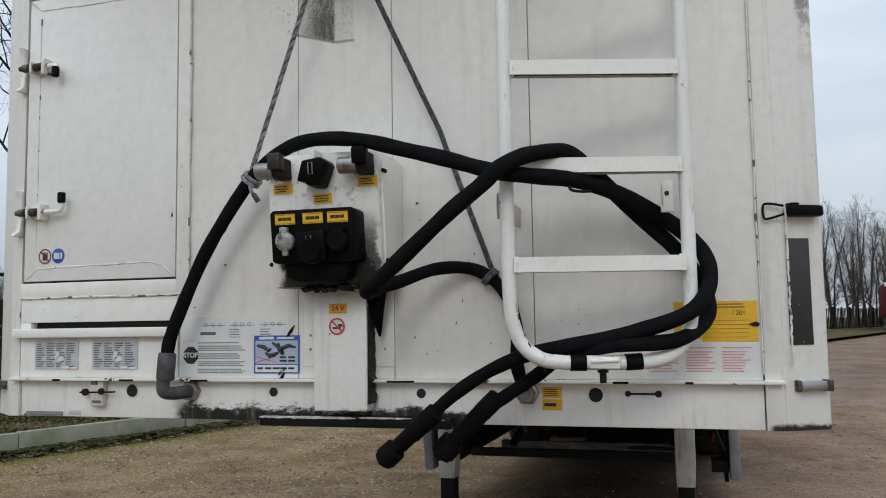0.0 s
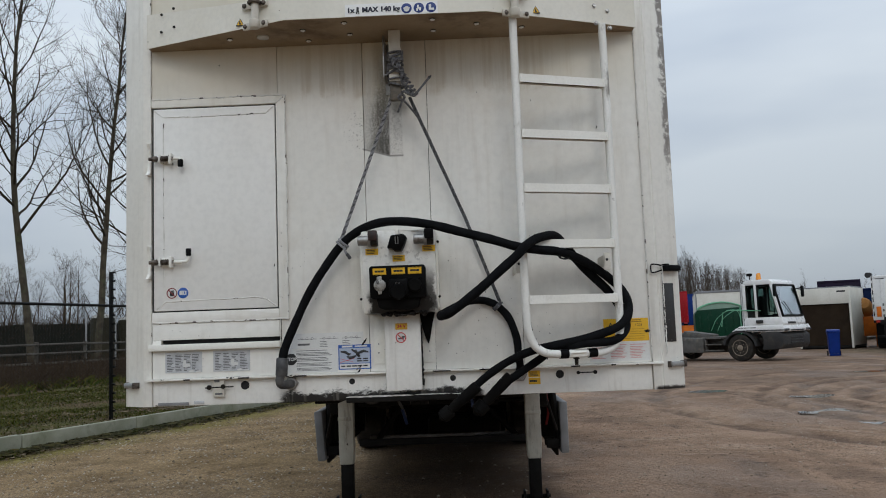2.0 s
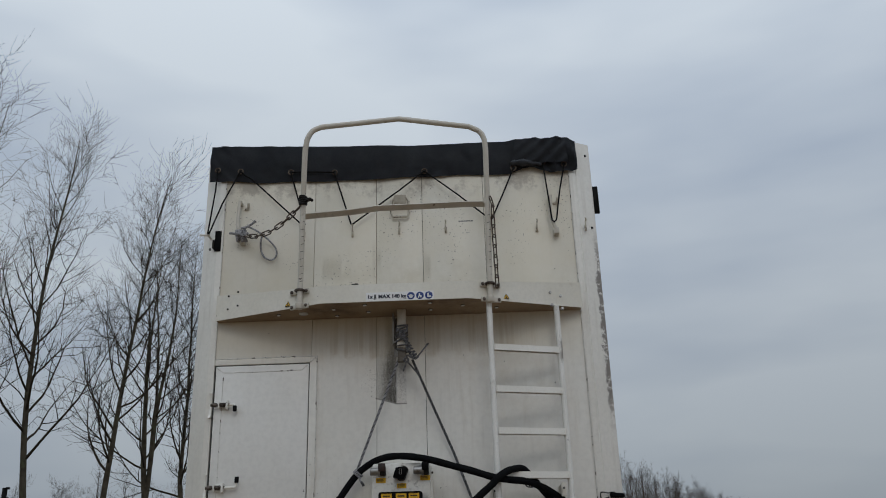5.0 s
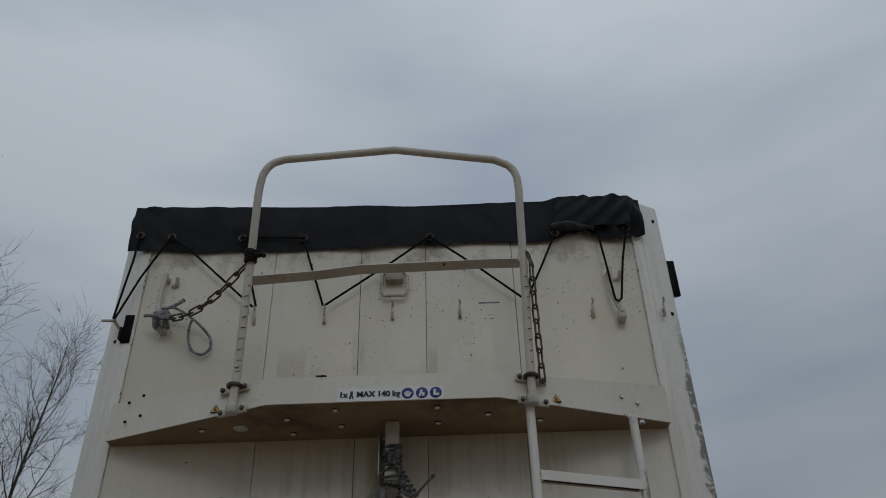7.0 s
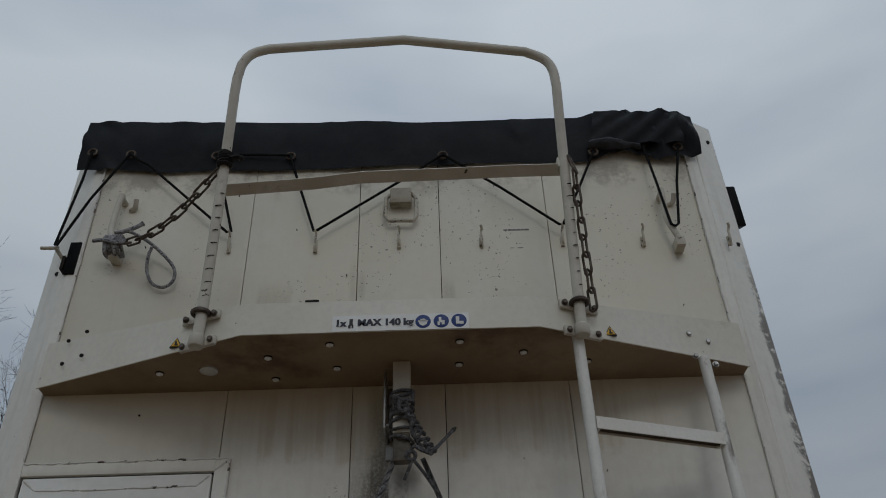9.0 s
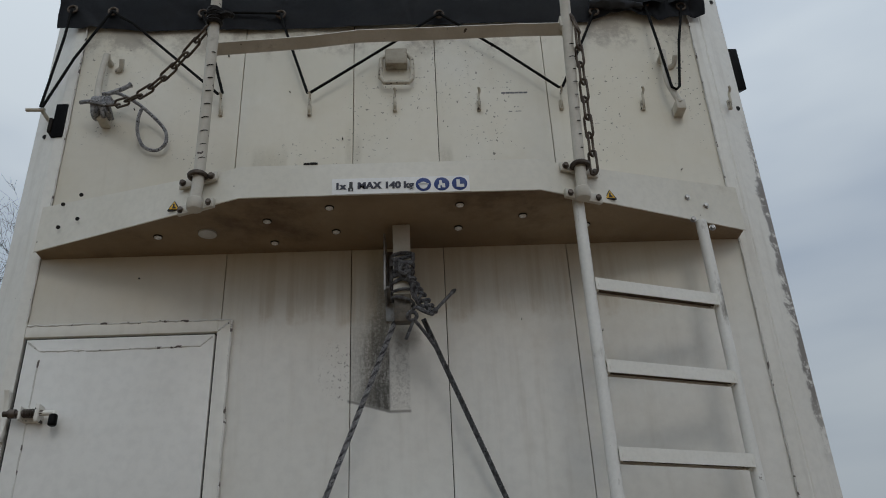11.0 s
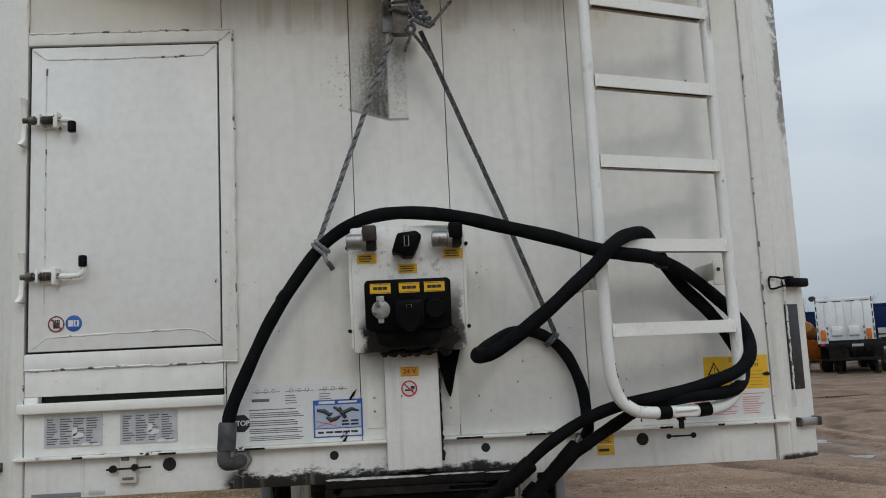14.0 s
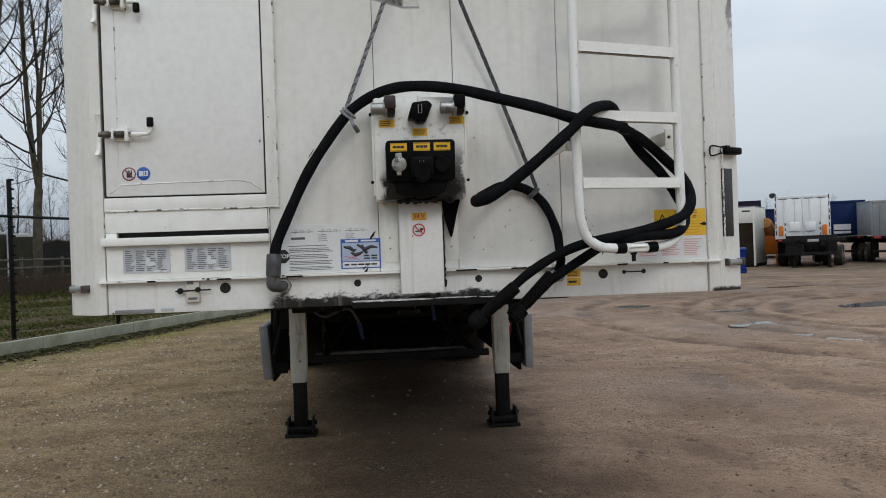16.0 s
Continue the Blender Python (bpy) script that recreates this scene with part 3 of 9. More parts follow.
def build_body():
    part("body_shell", box(-1.290, 1.262, 0.31, 13.6, 1.25, 4.05, 0.01), m_post, trailer, "white ribbed trailer body")
    bm = fresh()
    for k in range(44):
        y = 0.35 + k * 0.3
        for s in (-1, 1):
            bx(bm, 1.262 if s > 0 else -1.304, 1.275 if s > 0 else -1.290, y, y + 0.03, 1.30, 4.0, 0.0)
    pieces("side_rib", bm, m_post, trailer)
    part("front_backing", box(-1.152, 1.120, 0.028, 0.044, 1.26, 4.05, 0.0), m_gap, trailer, "dark joint backing")
    # front panels, with narrow joints between them
    for k in range(5):
        a, b = SEAMS[k] + 0.0011, SEAMS[k + 1] - 0.0011
        if k == 0:
            part("front_panel", box(a, b, FRONT, 0.026, 2.668, 4.045, 0.002), m_wall, trailer)
        else:
            part("front_panel", box(a, b, FRONT, 0.026, 1.366, 4.045, 0.002), m_wall, trailer)
    # corner posts: a flat strip beside the panels, then a slanting face back to the side wall
    for pts in ([(-1.1525, 0.0), (-1.190, 0.0), (-1.300, 0.077), (-1.305, 0.090), (-1.305, 0.30), (-1.1525, 0.30)],
                [(1.1205, -0.003), (1.158, -0.003), (1.163, 0.003), (1.168, 0.0), (1.270, 0.056), (1.276, 0.068), (1.276, 0.30), (1.1205, 0.30)]):
        part("corner_post", prism(fresh(), pts, "z", BOT, TOP, 0.002), m_post, trailer, "white folded corner post with scraped edge")
    bm = fresh()
    for (x, z0, z1, wob) in ((1.117, 1.38, 4.0, 0.0010), (-1.151, 2.68, 4.0, 0.0010), (1.186, 1.40, 1.80, 0.002)):
        pts = [(x + rng.uniform(-wob, wob), -0.0045, z0 + (z1 - z0) * k / 40) for k in range(41)]
        tube(bm, pts, [0.0024 + rng.random() * 0.0012 for _ in pts], 5)
    pieces("sealant_bead", bm, m_bead, trailer)
    bm = fresh()
    for z in (3.46, 3.98):
        disc(bm, 1.243, 0.044, z, 0.009, 0.006, 12)
        disc(bm, -1.243, 0.040, z - 0.05, 0.009, 0.006, 12)
    pieces("drain_hole", bm, m_gap, trailer)


def build_beam():
    bm = fresh()
    bx(bm, -1.150, 1.118, 0.010, 0.20, BOT, 1.356, 0.003)
    part("front_beam", bm, m_beam, trailer, "white front beam smeared with black grease")
    bm = fresh()
    bx(bm, -1.172, 1.166, -0.024, 0.03, 1.3565, 1.3655, 0.002)
    part("beam_lip", bm, m_lip, trailer, "chipped white lip above the beam")
    bm = fresh()
    bx(bm, -0.262, 0.315, -0.032, 0.9, 1.232, 1.262, 0.003)
    part("skid_plate", bm, m_soot, trailer, "black greased coupling plate")
    bm = fresh()
    for xa, xb, z, h in ((-0.262, 0.040, 1.2580, 0.0036), (0.046, 0.205, 1.2595, 0.0022), (0.212, 0.300, 1.2575, 0.0018)):
        n = int((xb - xa) / 0.011)
        up = [(xa + (xb - xa) * k / n, z + h * (0.8 + 0.4 * rng.random()) * min(1.0, 0.25 + k * 0.5, 0.25 + (n - k) * 0.3)) for k in range(n + 1)]
        lo = [(xa + (xb - xa) * k / n, z - h * (0.5 + 0.7 * rng.random()) * min(1.0, 0.25 + k * 0.5, 0.25 + (n - k) * 0.3)) for k in range(n + 1)]
        prism(bm, lo + up[::-1], "y", -0.0352, -0.0322)
    pieces("bare_edge", bm, m_bare, trailer, "bare bright metal edge")
    for x, r in ((-0.727, 0.022), (-0.239, 0.0135), (0.219, 0.0135), (0.702, 0.021)):
        part("beam_hole", disc(fresh(), x, 0.010, 1.325, r, 0.0012), m_gap, trailer)
    bm = fresh()
    tube(bm, [(-0.727 + 0.022 * math.cos(a), 0.009, 1.325 + 0.022 * math.sin(a)) for a in [k * math.pi / 14 for k in range(28)]], 0.0025, 6, True)
    tube(bm, [(0.702 + 0.021 * math.cos(a), 0.009, 1.325 + 0.021 * math.sin(a)) for a in [k * math.pi / 14 for k in range(28)]], 0.0025, 6, True)
    pieces("hole_rim", bm, m_white, trailer)
    bm = fresh()
    bx(bm, 0.785, 0.862, 0.0080, 0.0095, 1.3265, 1.3315, 0.0)
    disc(bm, 0.785, 0.010, 1.329, 0.008, 0.0015, 14)
    disc(bm, 0.862, 0.010, 1.329, 0.009, 0.0015, 14)
    part("key_slot", bm, m_gap, trailer)
    # small white catch on the beam
    catch = part("catch", box(-0.868, -0.818, -0.012, 0.010, 1.278, 1.364, 0.004), m_cream, trailer, "small cream catch plate")
    bm = fresh()
    disc(bm, -0.887, -0.004, 1.321, 0.011, 0.010, 14)
    disc(bm, -0.822, -0.012, 1.324, 0.010, 0.008, 14)
    rod(bm, (-0.905, -0.012, 1.320), (-0.775, -0.012, 1.3225), 0.0028, 8)
    part("catch_pin", bm, m_dark, catch)
    bm = fresh()
    bx(bm, -0.862, -0.838, -0.0135, -0.0125, 1.344, 1.356, 0.0)
    bx(bm, -0.858, -0.825, -0.0135, -0.0125, 1.288, 1.296, 0.0)
    joined(part("catch_mark", bm, m_greyink, catch))
    part("grey_strip", box(-1.127, -0.985, 0.006, 0.0095, 1.245, 1.258, 0.001), m_alu, trailer, "grey reflective strip")
    part("grey_strip", box(-0.962, -0.915, 0.007, 0.0095, 1.249, 1.262, 0.001), m_greylabel, trailer)
    # side latches at the post feet, on the slanting faces
    for at in (pose(-1.252, 0.042, 1.340, 0, 0, -35), pose(1.229, 0.034, 1.352, 0, 0, 29)):
        lat = part("side_latch", box(-0.040, 0.040, -0.026, 0.002, -0.011, 0.011, 0.004, at), m_steel, trailer, "worn zinc latch")
        bm = fresh()
        bx(bm, -0.046, -0.036, -0.018, 0.004, -0.014, 0.014, 0.003, at)
        bx(bm, 0.030, 0.044, -0.030, 0.004, -0.014, 0.014, 0.003, at)
        pieces("latch_cheek", bm, m_rust, lat)
    at = pose(1.222, 0.028, 1.785, 0, 0, 29)
    bm = fresh()
    bx(bm, -0.046, 0.046, -0.036, 0.002, -0.014, 0.014, 0.007, at)
    bx(bm, -0.040, -0.018, -0.028, 0.0, 0.012, 0.020, 0.002, at)
    lamp = part("marker_lamp", bm, m_black, trailer, "black plastic marker lamp with wire loop")
    part("wire_loop", tube(fresh(), glide([(1.182, -0.016, 1.797), (1.150, -0.016, 1.804), (1.134, -0.016, 1.800), (1.134, -0.016, 1.772), (1.144, -0.016, 1.766), (1.182, -0.016, 1.776)], 4), 0.0032, 7), m_cord, lamp)
    part("black_strip", box(-0.040, 0.024, -0.0035, 0.0005, -0.133, 0.133, 0.001, pose(1.219, 0.0285, 1.585, 0, 0, 29)),
         surface("scuffed_black_film", (0.02, 0.019, 0.019), (0.03, 0.028, 0.027), 8, 0.45, bump=0.1, chips=(0.6, 0.58, 0.53), chip_lo=0.68, chip_scale=22), trailer, "scuffed black reflective strip")
    # high black marker on the side and patch on the other post
    part("side_marker", prism(fresh(), [(0.07, 3.57), (0.13, 3.60), (0.15, 3.68), (0.13, 3.77), (0.07, 3.77)], "x", 1.270, 1.312, 0.005), m_black, trailer, "black wing marker")
    part("black_patch", box(-1.205, -1.164, -0.006, 0.003, 3.380, 3.522, 0.002), m_black, trailer, "black plastic patch")
    bm = fresh()
    rod(bm, (-1.30, -0.02, 3.488), (-1.235, -0.02, 3.486), 0.007, 8)
    rod(bm, (-1.245, -0.02, 3.486), (-1.245, 0.04, 3.486), 0.007, 8)
    pieces("cord_pin", bm, m_cream, trailer)
    bm = fresh()
    bx(bm, -1.219, -1.206, -0.010, 0.020, 3.40, 3.46, 0.003)
    part("patch_clip", bm, m_dark, trailer)


def build_service_door():
    # recess behind the leaf and the frame round it
    part("door_recess", box(-1.148, -0.556, 0.0265, 0.0275, 1.40, 2.666, 0.0), m_gap, trailer, "dark door rebate")
    x0, x1, z0, z1 = -1.1475, -0.5185, 1.620, 2.664
    ox0, ox1, oz0, oz1 = -1.1475, -0.5625, 1.668, 2.626
    bm = fresh()
    bx(bm, x0, ox1, -0.009, 0.026, oz1, z1, 0.002)
    part("door_frame_bar", bm, m_wall, trailer)
    bm = fresh()
    bx(bm, ox1, x1, -0.009, 0.000, z0, z1, 0.002)
    part("door_frame_bar", bm, m_wall, trailer)
    bm = fresh()
    bx(bm, x0, ox1, -0.009, 0.026, z0, oz0, 0.002)
    part("door_frame_bar", bm, m_wall, trailer)
    bm = fresh()
    for a, b in (((x0, z1), (-0.80, z1)), ((-0.78, z1 + 0.002), (x1, z1)), ((x1, z1), (x1, z0)), ((x0, z0), (x1, z0)), ((ox1, oz1), (x1, z1))):
        n = 26
        pts = [(a[0] + (b[0] - a[0]) * k / n + rng.uniform(-0.002, 0.002), -0.008, a[1] + (b[1] - a[1]) * k / n + rng.uniform(-0.002, 0.002)) for k in range(n + 1)]
        tube(bm, pts, [0.0022 + rng.random() * 0.0028 for _ in pts], 5)
    pieces("frame_bead", bm, m_bead, trailer)
    door = part("service_door", box(-1.139, -0.5685, -0.006, 0.022, 1.6745, 2.6195, 0.003), m_door, trailer, "closed white service door with two slam latches")
    bm = fresh()
    lines = [((-1.092, 2.580), (-0.96, 2.5795)), ((-0.955, 2.577), (-0.609, 2.582)), ((-1.092, 2.55), (-1.092, 1.78)), ((-1.126, 1.682), (-1.085, 1.716)), ((-1.085, 1.716), (-0.66, 1.724)), ((-0.66, 1.724), (-0.615, 1.712)), ((-0.615, 1.712), (-0.572, 1.678)), ((-1.135, 2.612), (-1.092, 2.580)), ((-0.609, 2.582), (-0.575, 2.612))]
    for a, b in lines:
        n = 20
        pts = [(a[0] + (b[0] - a[0]) * k / n + rng.uniform(-0.0012, 0.0012), -0.0055, a[1] + (b[1] - a[1]) * k / n + rng.uniform(-0.0012, 0.0012)) for k in range(n + 1)]
        tube(bm, pts, [0.0018 + rng.random() * 0.0022 for _ in pts], 5)
    pieces("weld_bead", bm, m_bead, door)
    # black strips fill the gap round the leaf in place of its shade
    bm = fresh()
    bx(bm, -1.1470, -1.1393, 0.006, 0.025, 1.669, 2.6255, 0.0)
    bx(bm, -0.5682, -0.5628, 0.006, 0.025, 1.669, 2.6255, 0.0)
    bx(bm, -1.1390, -0.5685, 0.006, 0.025, 2.6198, 2.6255, 0.0)
    bx(bm, -1.1390, -0.5685, 0.006, 0.025, 1.6685, 1.6742, 0.0)
    pieces("door_seal", bm, m_gap, trailer, "black strip darkening the door gap")
    for z, lift in ((2.378, -1), (1.897, 1)):
        bm = fresh()
        bx(bm, -1.098, -1.048, -0.020, -0.006, z - 0.022, z + 0.022, 0.004)
        bx(bm, -1.058, -1.044, -0.046, -0.006, z - 0.026, z + 0.026, 0.004)
        bx(bm, -1.104, -1.096, -0.046, -0.006, z - 0.020, z + 0.020, 0.003)
        part("latch_plate", bm, m_lip, door, "scuffed white latch plate")
        bm = fresh()
        rod(bm, (-1.150, -0.034, z), (-1.035, -0.034, z), 0.0085, 14)
        for k in range(5):
            x = -1.090 + k * 0.008
            tube(bm, [(x, -0.034 + 0.0115 * math.cos(a), z + 0.0115 * math.sin(a)) for a in [j * math.pi / 8 for j in range(16)]], 0.0022, 6, True)
        lathe(bm, [(0.0135, -0.010), (0.0135, 0.010)], 14, pose(-1.124, -0.034, z, 0, 90, 0))
        part("latch_bolt", bm, m_rust, door, "rusty sprung bolt")
        bm = fresh()
        rod(bm, (-1.045, -0.034, z), (-1.000, -0.034, z - 0.002), 0.0085, 10)
        if lift > 0:
            tube(bm, glide([(-1.002, -0.034, z), (-0.978, -0.036, z), (-0.967, -0.038, z + 0.012), (-0.966, -0.038, z + 0.034)], 5), 0.0075, 10)
            knob = (-0.966, z + 0.040)
        else:
            tube(bm, glide([(-1.010, -0.034, z), (-1.004, -0.036, z - 0.002), (-1.001, -0.040, z - 0.010), (-1.001, -0.044, z - 0.02)], 5), 0.0075, 10)
            knob = (-1.001, z - 0.026)
        part("latch_handle", bm, m_white, door, "white bent latch handle")
        bm = fresh()
        lathe(bm, [(0.009, -0.016), (0.0125, -0.012), (0.0125, 0.014), (0.010, 0.018)], 12, pose(knob[0], -0.042, knob[1]))
        part("knob", bm, m_black, door, "black rubber knob")
        # the keeper on the post, a curved lug
        bm = fresh()
        prism(bm, [(-0.045, z - 0.075), (-0.018, z - 0.055), (-0.006, z), (-0.018, z + 0.055), (-0.030, z + 0.078), (0.004, z + 0.078), (0.004, z - 0.075)], "x", -1.166, -1.150, 0.004)
        part("keeper", bm, m_white, trailer, "curved white keeper lug")
    # lower panel, slot and ledge
    bm = fresh()
    bx(bm, -1.1475, -0.5625, -0.004, 0.026, 1.541, 1.6165, 0.002)
    part("lower_panel", bm, m_wall, trailer)
    bm = fresh()
    bx(bm, -1.1475, -1.108, -0.004, 0.026, 1.520, 1.5405, 0.001)
    part("slot_end", bm, m_wall, trailer)
    bm = fresh()
    bx(bm, -1.160, -0.5575, -0.030, 0.026, 1.492, 1.5215, 0.004)
    part("ledge", bm, m_white, trailer, "chipped white ledge below the slot")
    bm = fresh()
    bx(bm, -1.1475, -0.5575, -0.001, 0.026, 1.366, 1.4915, 0.001)
    part("plate_panel", bm, m_wall, trailer)
    bm = fresh()
    for a, b in (((-1.15, 1.617), (-0.56, 1.620)), ((-1.150, 1.535), (-1.150, 1.60)), ((-0.5575, 1.62), (-0.5575, 1.40))):
        n = 20
        pts = [(a[0] + (b[0] - a[0]) * k / n, -0.005, a[1] + (b[1] - a[1]) * k / n + rng.uniform(-0.002, 0.002)) for k in range(n + 1)]
        tube(bm, pts, [0.0015 + rng.random() * 0.002 for _ in pts], 5)
    pieces("panel_bead", bm, m_bead, trailer)
    for x in (-1.088, -0.868):
        pl = part("data_plate", plate(fresh(), x, x + 0.168, 1.392, 1.484, -0.001, 0.003), m_greylabel, trailer, "worn grey data plate")
        bm = fresh()
        bars(bm, x + 0.008, x + 0.16, 1.398, 1.476, 11, -0.0042, rng, 0.45, 0.6, 4)
        joined(part("print", bm, m_greyink, pl))
        bm = fresh()
        for cx, cz, w, h in ((x + 0.098, 1.424, 0.017, 0.009), (x + 0.088, 1.436, 0.008, 0.014), (x + 0.120, 1.398, 0.014, 0.005), (x + 0.150, 1.396, 0.012, 0.004)):
            prism(bm, [(cx - w, cz - h * 0.7), (cx - w * 0.2, cz - h), (cx + w * 0.9, cz - h * 0.5), (cx + w, cz + h * 0.6), (cx + w * 0.1, cz + h), (cx - w * 0.7, cz + h * 0.5)], "y", -0.0062, -0.0040)
        joined(part("torn_patch", bm, m_label, pl, "white torn patches of the plate"))


def build_platform():
    deck = [(-1.146, 0.0), (-1.146, -0.060), (-0.447, -0.345), (0.424, -0.345), (1.116, -0.065), (1.116, 0.0)]
    pf = part("platform", prism(fresh(), deck, "z", 2.899, 2.911, 0.001), m_deck, trailer, "white working platform with bent front plate")
    # the front plate runs round the deck's edge and is taller towards its ends
    def plate_top(x):
        return 3.000 + 0.055 * max(0.0, (abs(x) - 0.50) / 0.64)
    bm = fresh()
    line = [(-1.148, -0.058)] + [(-1.146 + 0.699 * k / 12, -0.062 - 0.285 * k / 12) for k in range(13)] + [(0.424 + 0.692 * k / 12, -0.347 + 0.280 * k / 12) for k in range(13)] + [(1.118, -0.063)]
    rows = []
    for off in (0.0, 0.005):
        rows.append([bm.verts.new((x, y - 0.004 + off, 2.893)) for x, y in line])
        rows.append([bm.verts.new((x, y - 0.004 + off, plate_top(x))) for x, y in line])
    fl, ft, bl, bt = rows
    for k in range(len(line) - 1):
        bm.faces.new((fl[k], fl[k + 1], ft[k + 1], ft[k]))
        bm.faces.new((bl[k + 1], bl[k], bt[k], bt[k + 1]))
        bm.faces.new((ft[k], ft[k + 1], bt[k + 1], bt[k]))
        bm.faces.new((fl[k + 1], fl[k], bl[k], bl[k + 1]))
    part("front_plate", bm, m_plate, pf, "white bent front plate")
    bm = fresh()
    for x, z in ((-1.059, 3.035), (-0.995, 3.052), (-1.061, 2.952), (-0.993, 2.964)):
        disc(bm, x, -0.078 - 0.285 * (x + 1.146) / 0.70, z, 0.0065, 0.003, 12)
    pieces("plate_hole", bm, m_dark, pf)
    bm = fresh()
    for x, z in ((0.918, 2.972), (0.982, 2.955), (0.925, 2.893), (0.990, 2.876)):
        hexbolt(bm, x, -0.071 - 0.28 * (1.116 - x) / 0.70, z, 0.0075, 0.008)
    pieces("plate_bolt", bm, m_steel, pf)
    DECK_BOLTS = ((-0.391, -0.207), (-0.196, -0.275), (-0.19, -0.13), (0.191, -0.272), (0.386, -0.197), (0.190, -0.132), (0.591, -0.129), (-0.74, -0.13), (-0.39, -0.07))
    bm = fresh()
    for x, y in DECK_BOLTS:
        lathe(bm, [(0.0, 2.8905), (0.007, 2.8912), (0.0110, 2.8935), (0.0120, 2.899)], 14, pose(x, y, 0))
    pieces("deck_bolt", bm, m_bolt, pf)
    bm = fresh()
    for x, y in DECK_BOLTS:
        lathe(bm, [(0.0115, 2.8955), (0.0138, 2.896), (0.0138, 2.899)], 14, pose(x, y, 0))
    pieces("deck_washer", bm, m_dark, pf)
    bm = fresh()
    lathe(bm, [(0.020, 2.890), (0.028, 2.893), (0.028, 2.899)], 20, pose(-0.585, -0.142, 0))
    part("deck_lamp", bm, m_lens, pf, "small round clear lamp below the platform")
    # the post that hangs below the deck, its plate and its foot
    bm = fresh()
    bx(bm, -0.014, 0.039, -0.165, -0.125, 2.660, 2.897, 0.003)
    post = part("hanging_post", bm, m_cream, pf, "cream flat post below the platform")
    # lower end of the post, its shade and grease put into one colour
    bm = fresh()
    bx(bm, -0.012, 0.037, -0.162, -0.128, 2.575, 2.661, 0.003)
    part("post_end", bm, m_postshade, post, "end of the post, brown grease with its shade painted in")
    bm = fresh()
    bx(bm, -0.044, -0.037, -0.135, -0.002, 2.690, 2.884, 0.002)
    bx(bm, -0.044, 0.030, -0.012, -0.002, 2.64, 2.884, 0.002)
    bx(bm, -0.040, 0.020, -0.124, -0.012, 2.700, 2.708, 0.002)
    part("hanging_bracket", bm, m_steel, pf, "greased steel bracket")
    # warning triangles and bent lugs beside the plate
    for x, sgn in ((-0.655, -1), (0.645, 1)):
        yy = -0.068 - 0.285 * ((x + 1.146) / 0.699 if x < 0 else (1.116 - x) / 0.692)
        bm = fresh()
        prism(bm, [(x - 0.019, 2.906), (x + 0.019, 2.906), (x, 2.939)], "y", yy - 0.004, yy + 0.004)
        tri = part("warning_triangle", bm, m_ink, pf, "yellow warning triangle sticker")
        bm = fresh()
        prism(bm, [(x - 0.0140, 2.9086), (x + 0.0140, 2.9086), (x, 2.9335)], "y", yy - 0.006, yy - 0.004)
        part("triangle_field", bm, m_yellow, tri)
        bm = fresh()
        bx(bm, x - 0.004, x + 0.006, yy - 0.0075, yy - 0.006, 2.911, 2.9155, 0.0)
        bx(bm, x - 0.003, x + 0.0015, yy - 0.0075, yy - 0.006, 2.914, 2.926, 0.0)
        joined(part("triangle_mark", bm, m_ink, tri))
    # printed strip on the plate
    strip = part("load_sign", plate(fresh(), -0.181, 0.218, 2.893, 2.9465, -0.3515, 0.002), m_signwhite, pf, "white load sign with blue writing")
    letters("writing", "1x", 0.032, m_signprint, strip, facing(-0.158, -0.3545, 2.9195), 0.0006, 0.0026)
    letters("writing", "MAX 140 kg", 0.0318, m_signprint, strip, facing(-0.027, -0.3545, 2.9195), 0.0006, 0.0026)
    bm = fresh()
    bx(bm, -0.131, -0.121, -0.3545, -0.3535, 2.912, 2.934, 0.0)
    bx(bm, -0.134, -0.127, -0.3545, -0.3535, 2.903, 2.914, 0.0)
    bx(bm, -0.124, -0.119, -0.3545, -0.3535, 2.903, 2.914, 0.0)
    joined(part("plain_mark", bm, m_ink, strip))
    for x in (0.084, 0.137, 0.189):
        b = part("round_mark", disc(fresh(), x, -0.3535, 2.9195, 0.0225, 0.001), m_navyprint, strip)
    bm = fresh()
    lathe(bm, [(0.012, 0), (0.012, 0.0006)], 16, facing(0.084, -0.3546, 2.9165))
    bx(bm, 0.069, 0.099, -0.3552, -0.3546, 2.9185, 2.9225, 0.0)
    bx(bm, 0.130, 0.138, -0.3552, -0.3546, 2.914, 2.932, 0.0)
    bx(bm, 0.138, 0.147, -0.3552, -0.3546, 2.907, 2.921, 0.0)
    bx(bm, 0.126, 0.133, -0.3552, -0.3546, 2.905, 2.917, 0.0)
    bx(bm, 0.180, 0.190, -0.3552, -0.3546, 2.908, 2.933, 0.0)
    bx(bm, 0.190, 0.202, -0.3552, -0.3546, 2.907, 2.917, 0.0)
    joined(part("plain_mark", bm, m_label, strip))
    bm = fresh()
    for k in range(9):
        bx(bm, -0.262 + k * 0.004 + rng.uniform(-0.01, 0.02), -0.245 + rng.uniform(0, 0.02), -0.353 + rng.uniform(0, 0.003), -0.345, 3.000, 3.003 + rng.random() * 0.006, 0.0)
    joined(part("dirt_clump", bm, m_grease, pf))
    return pf


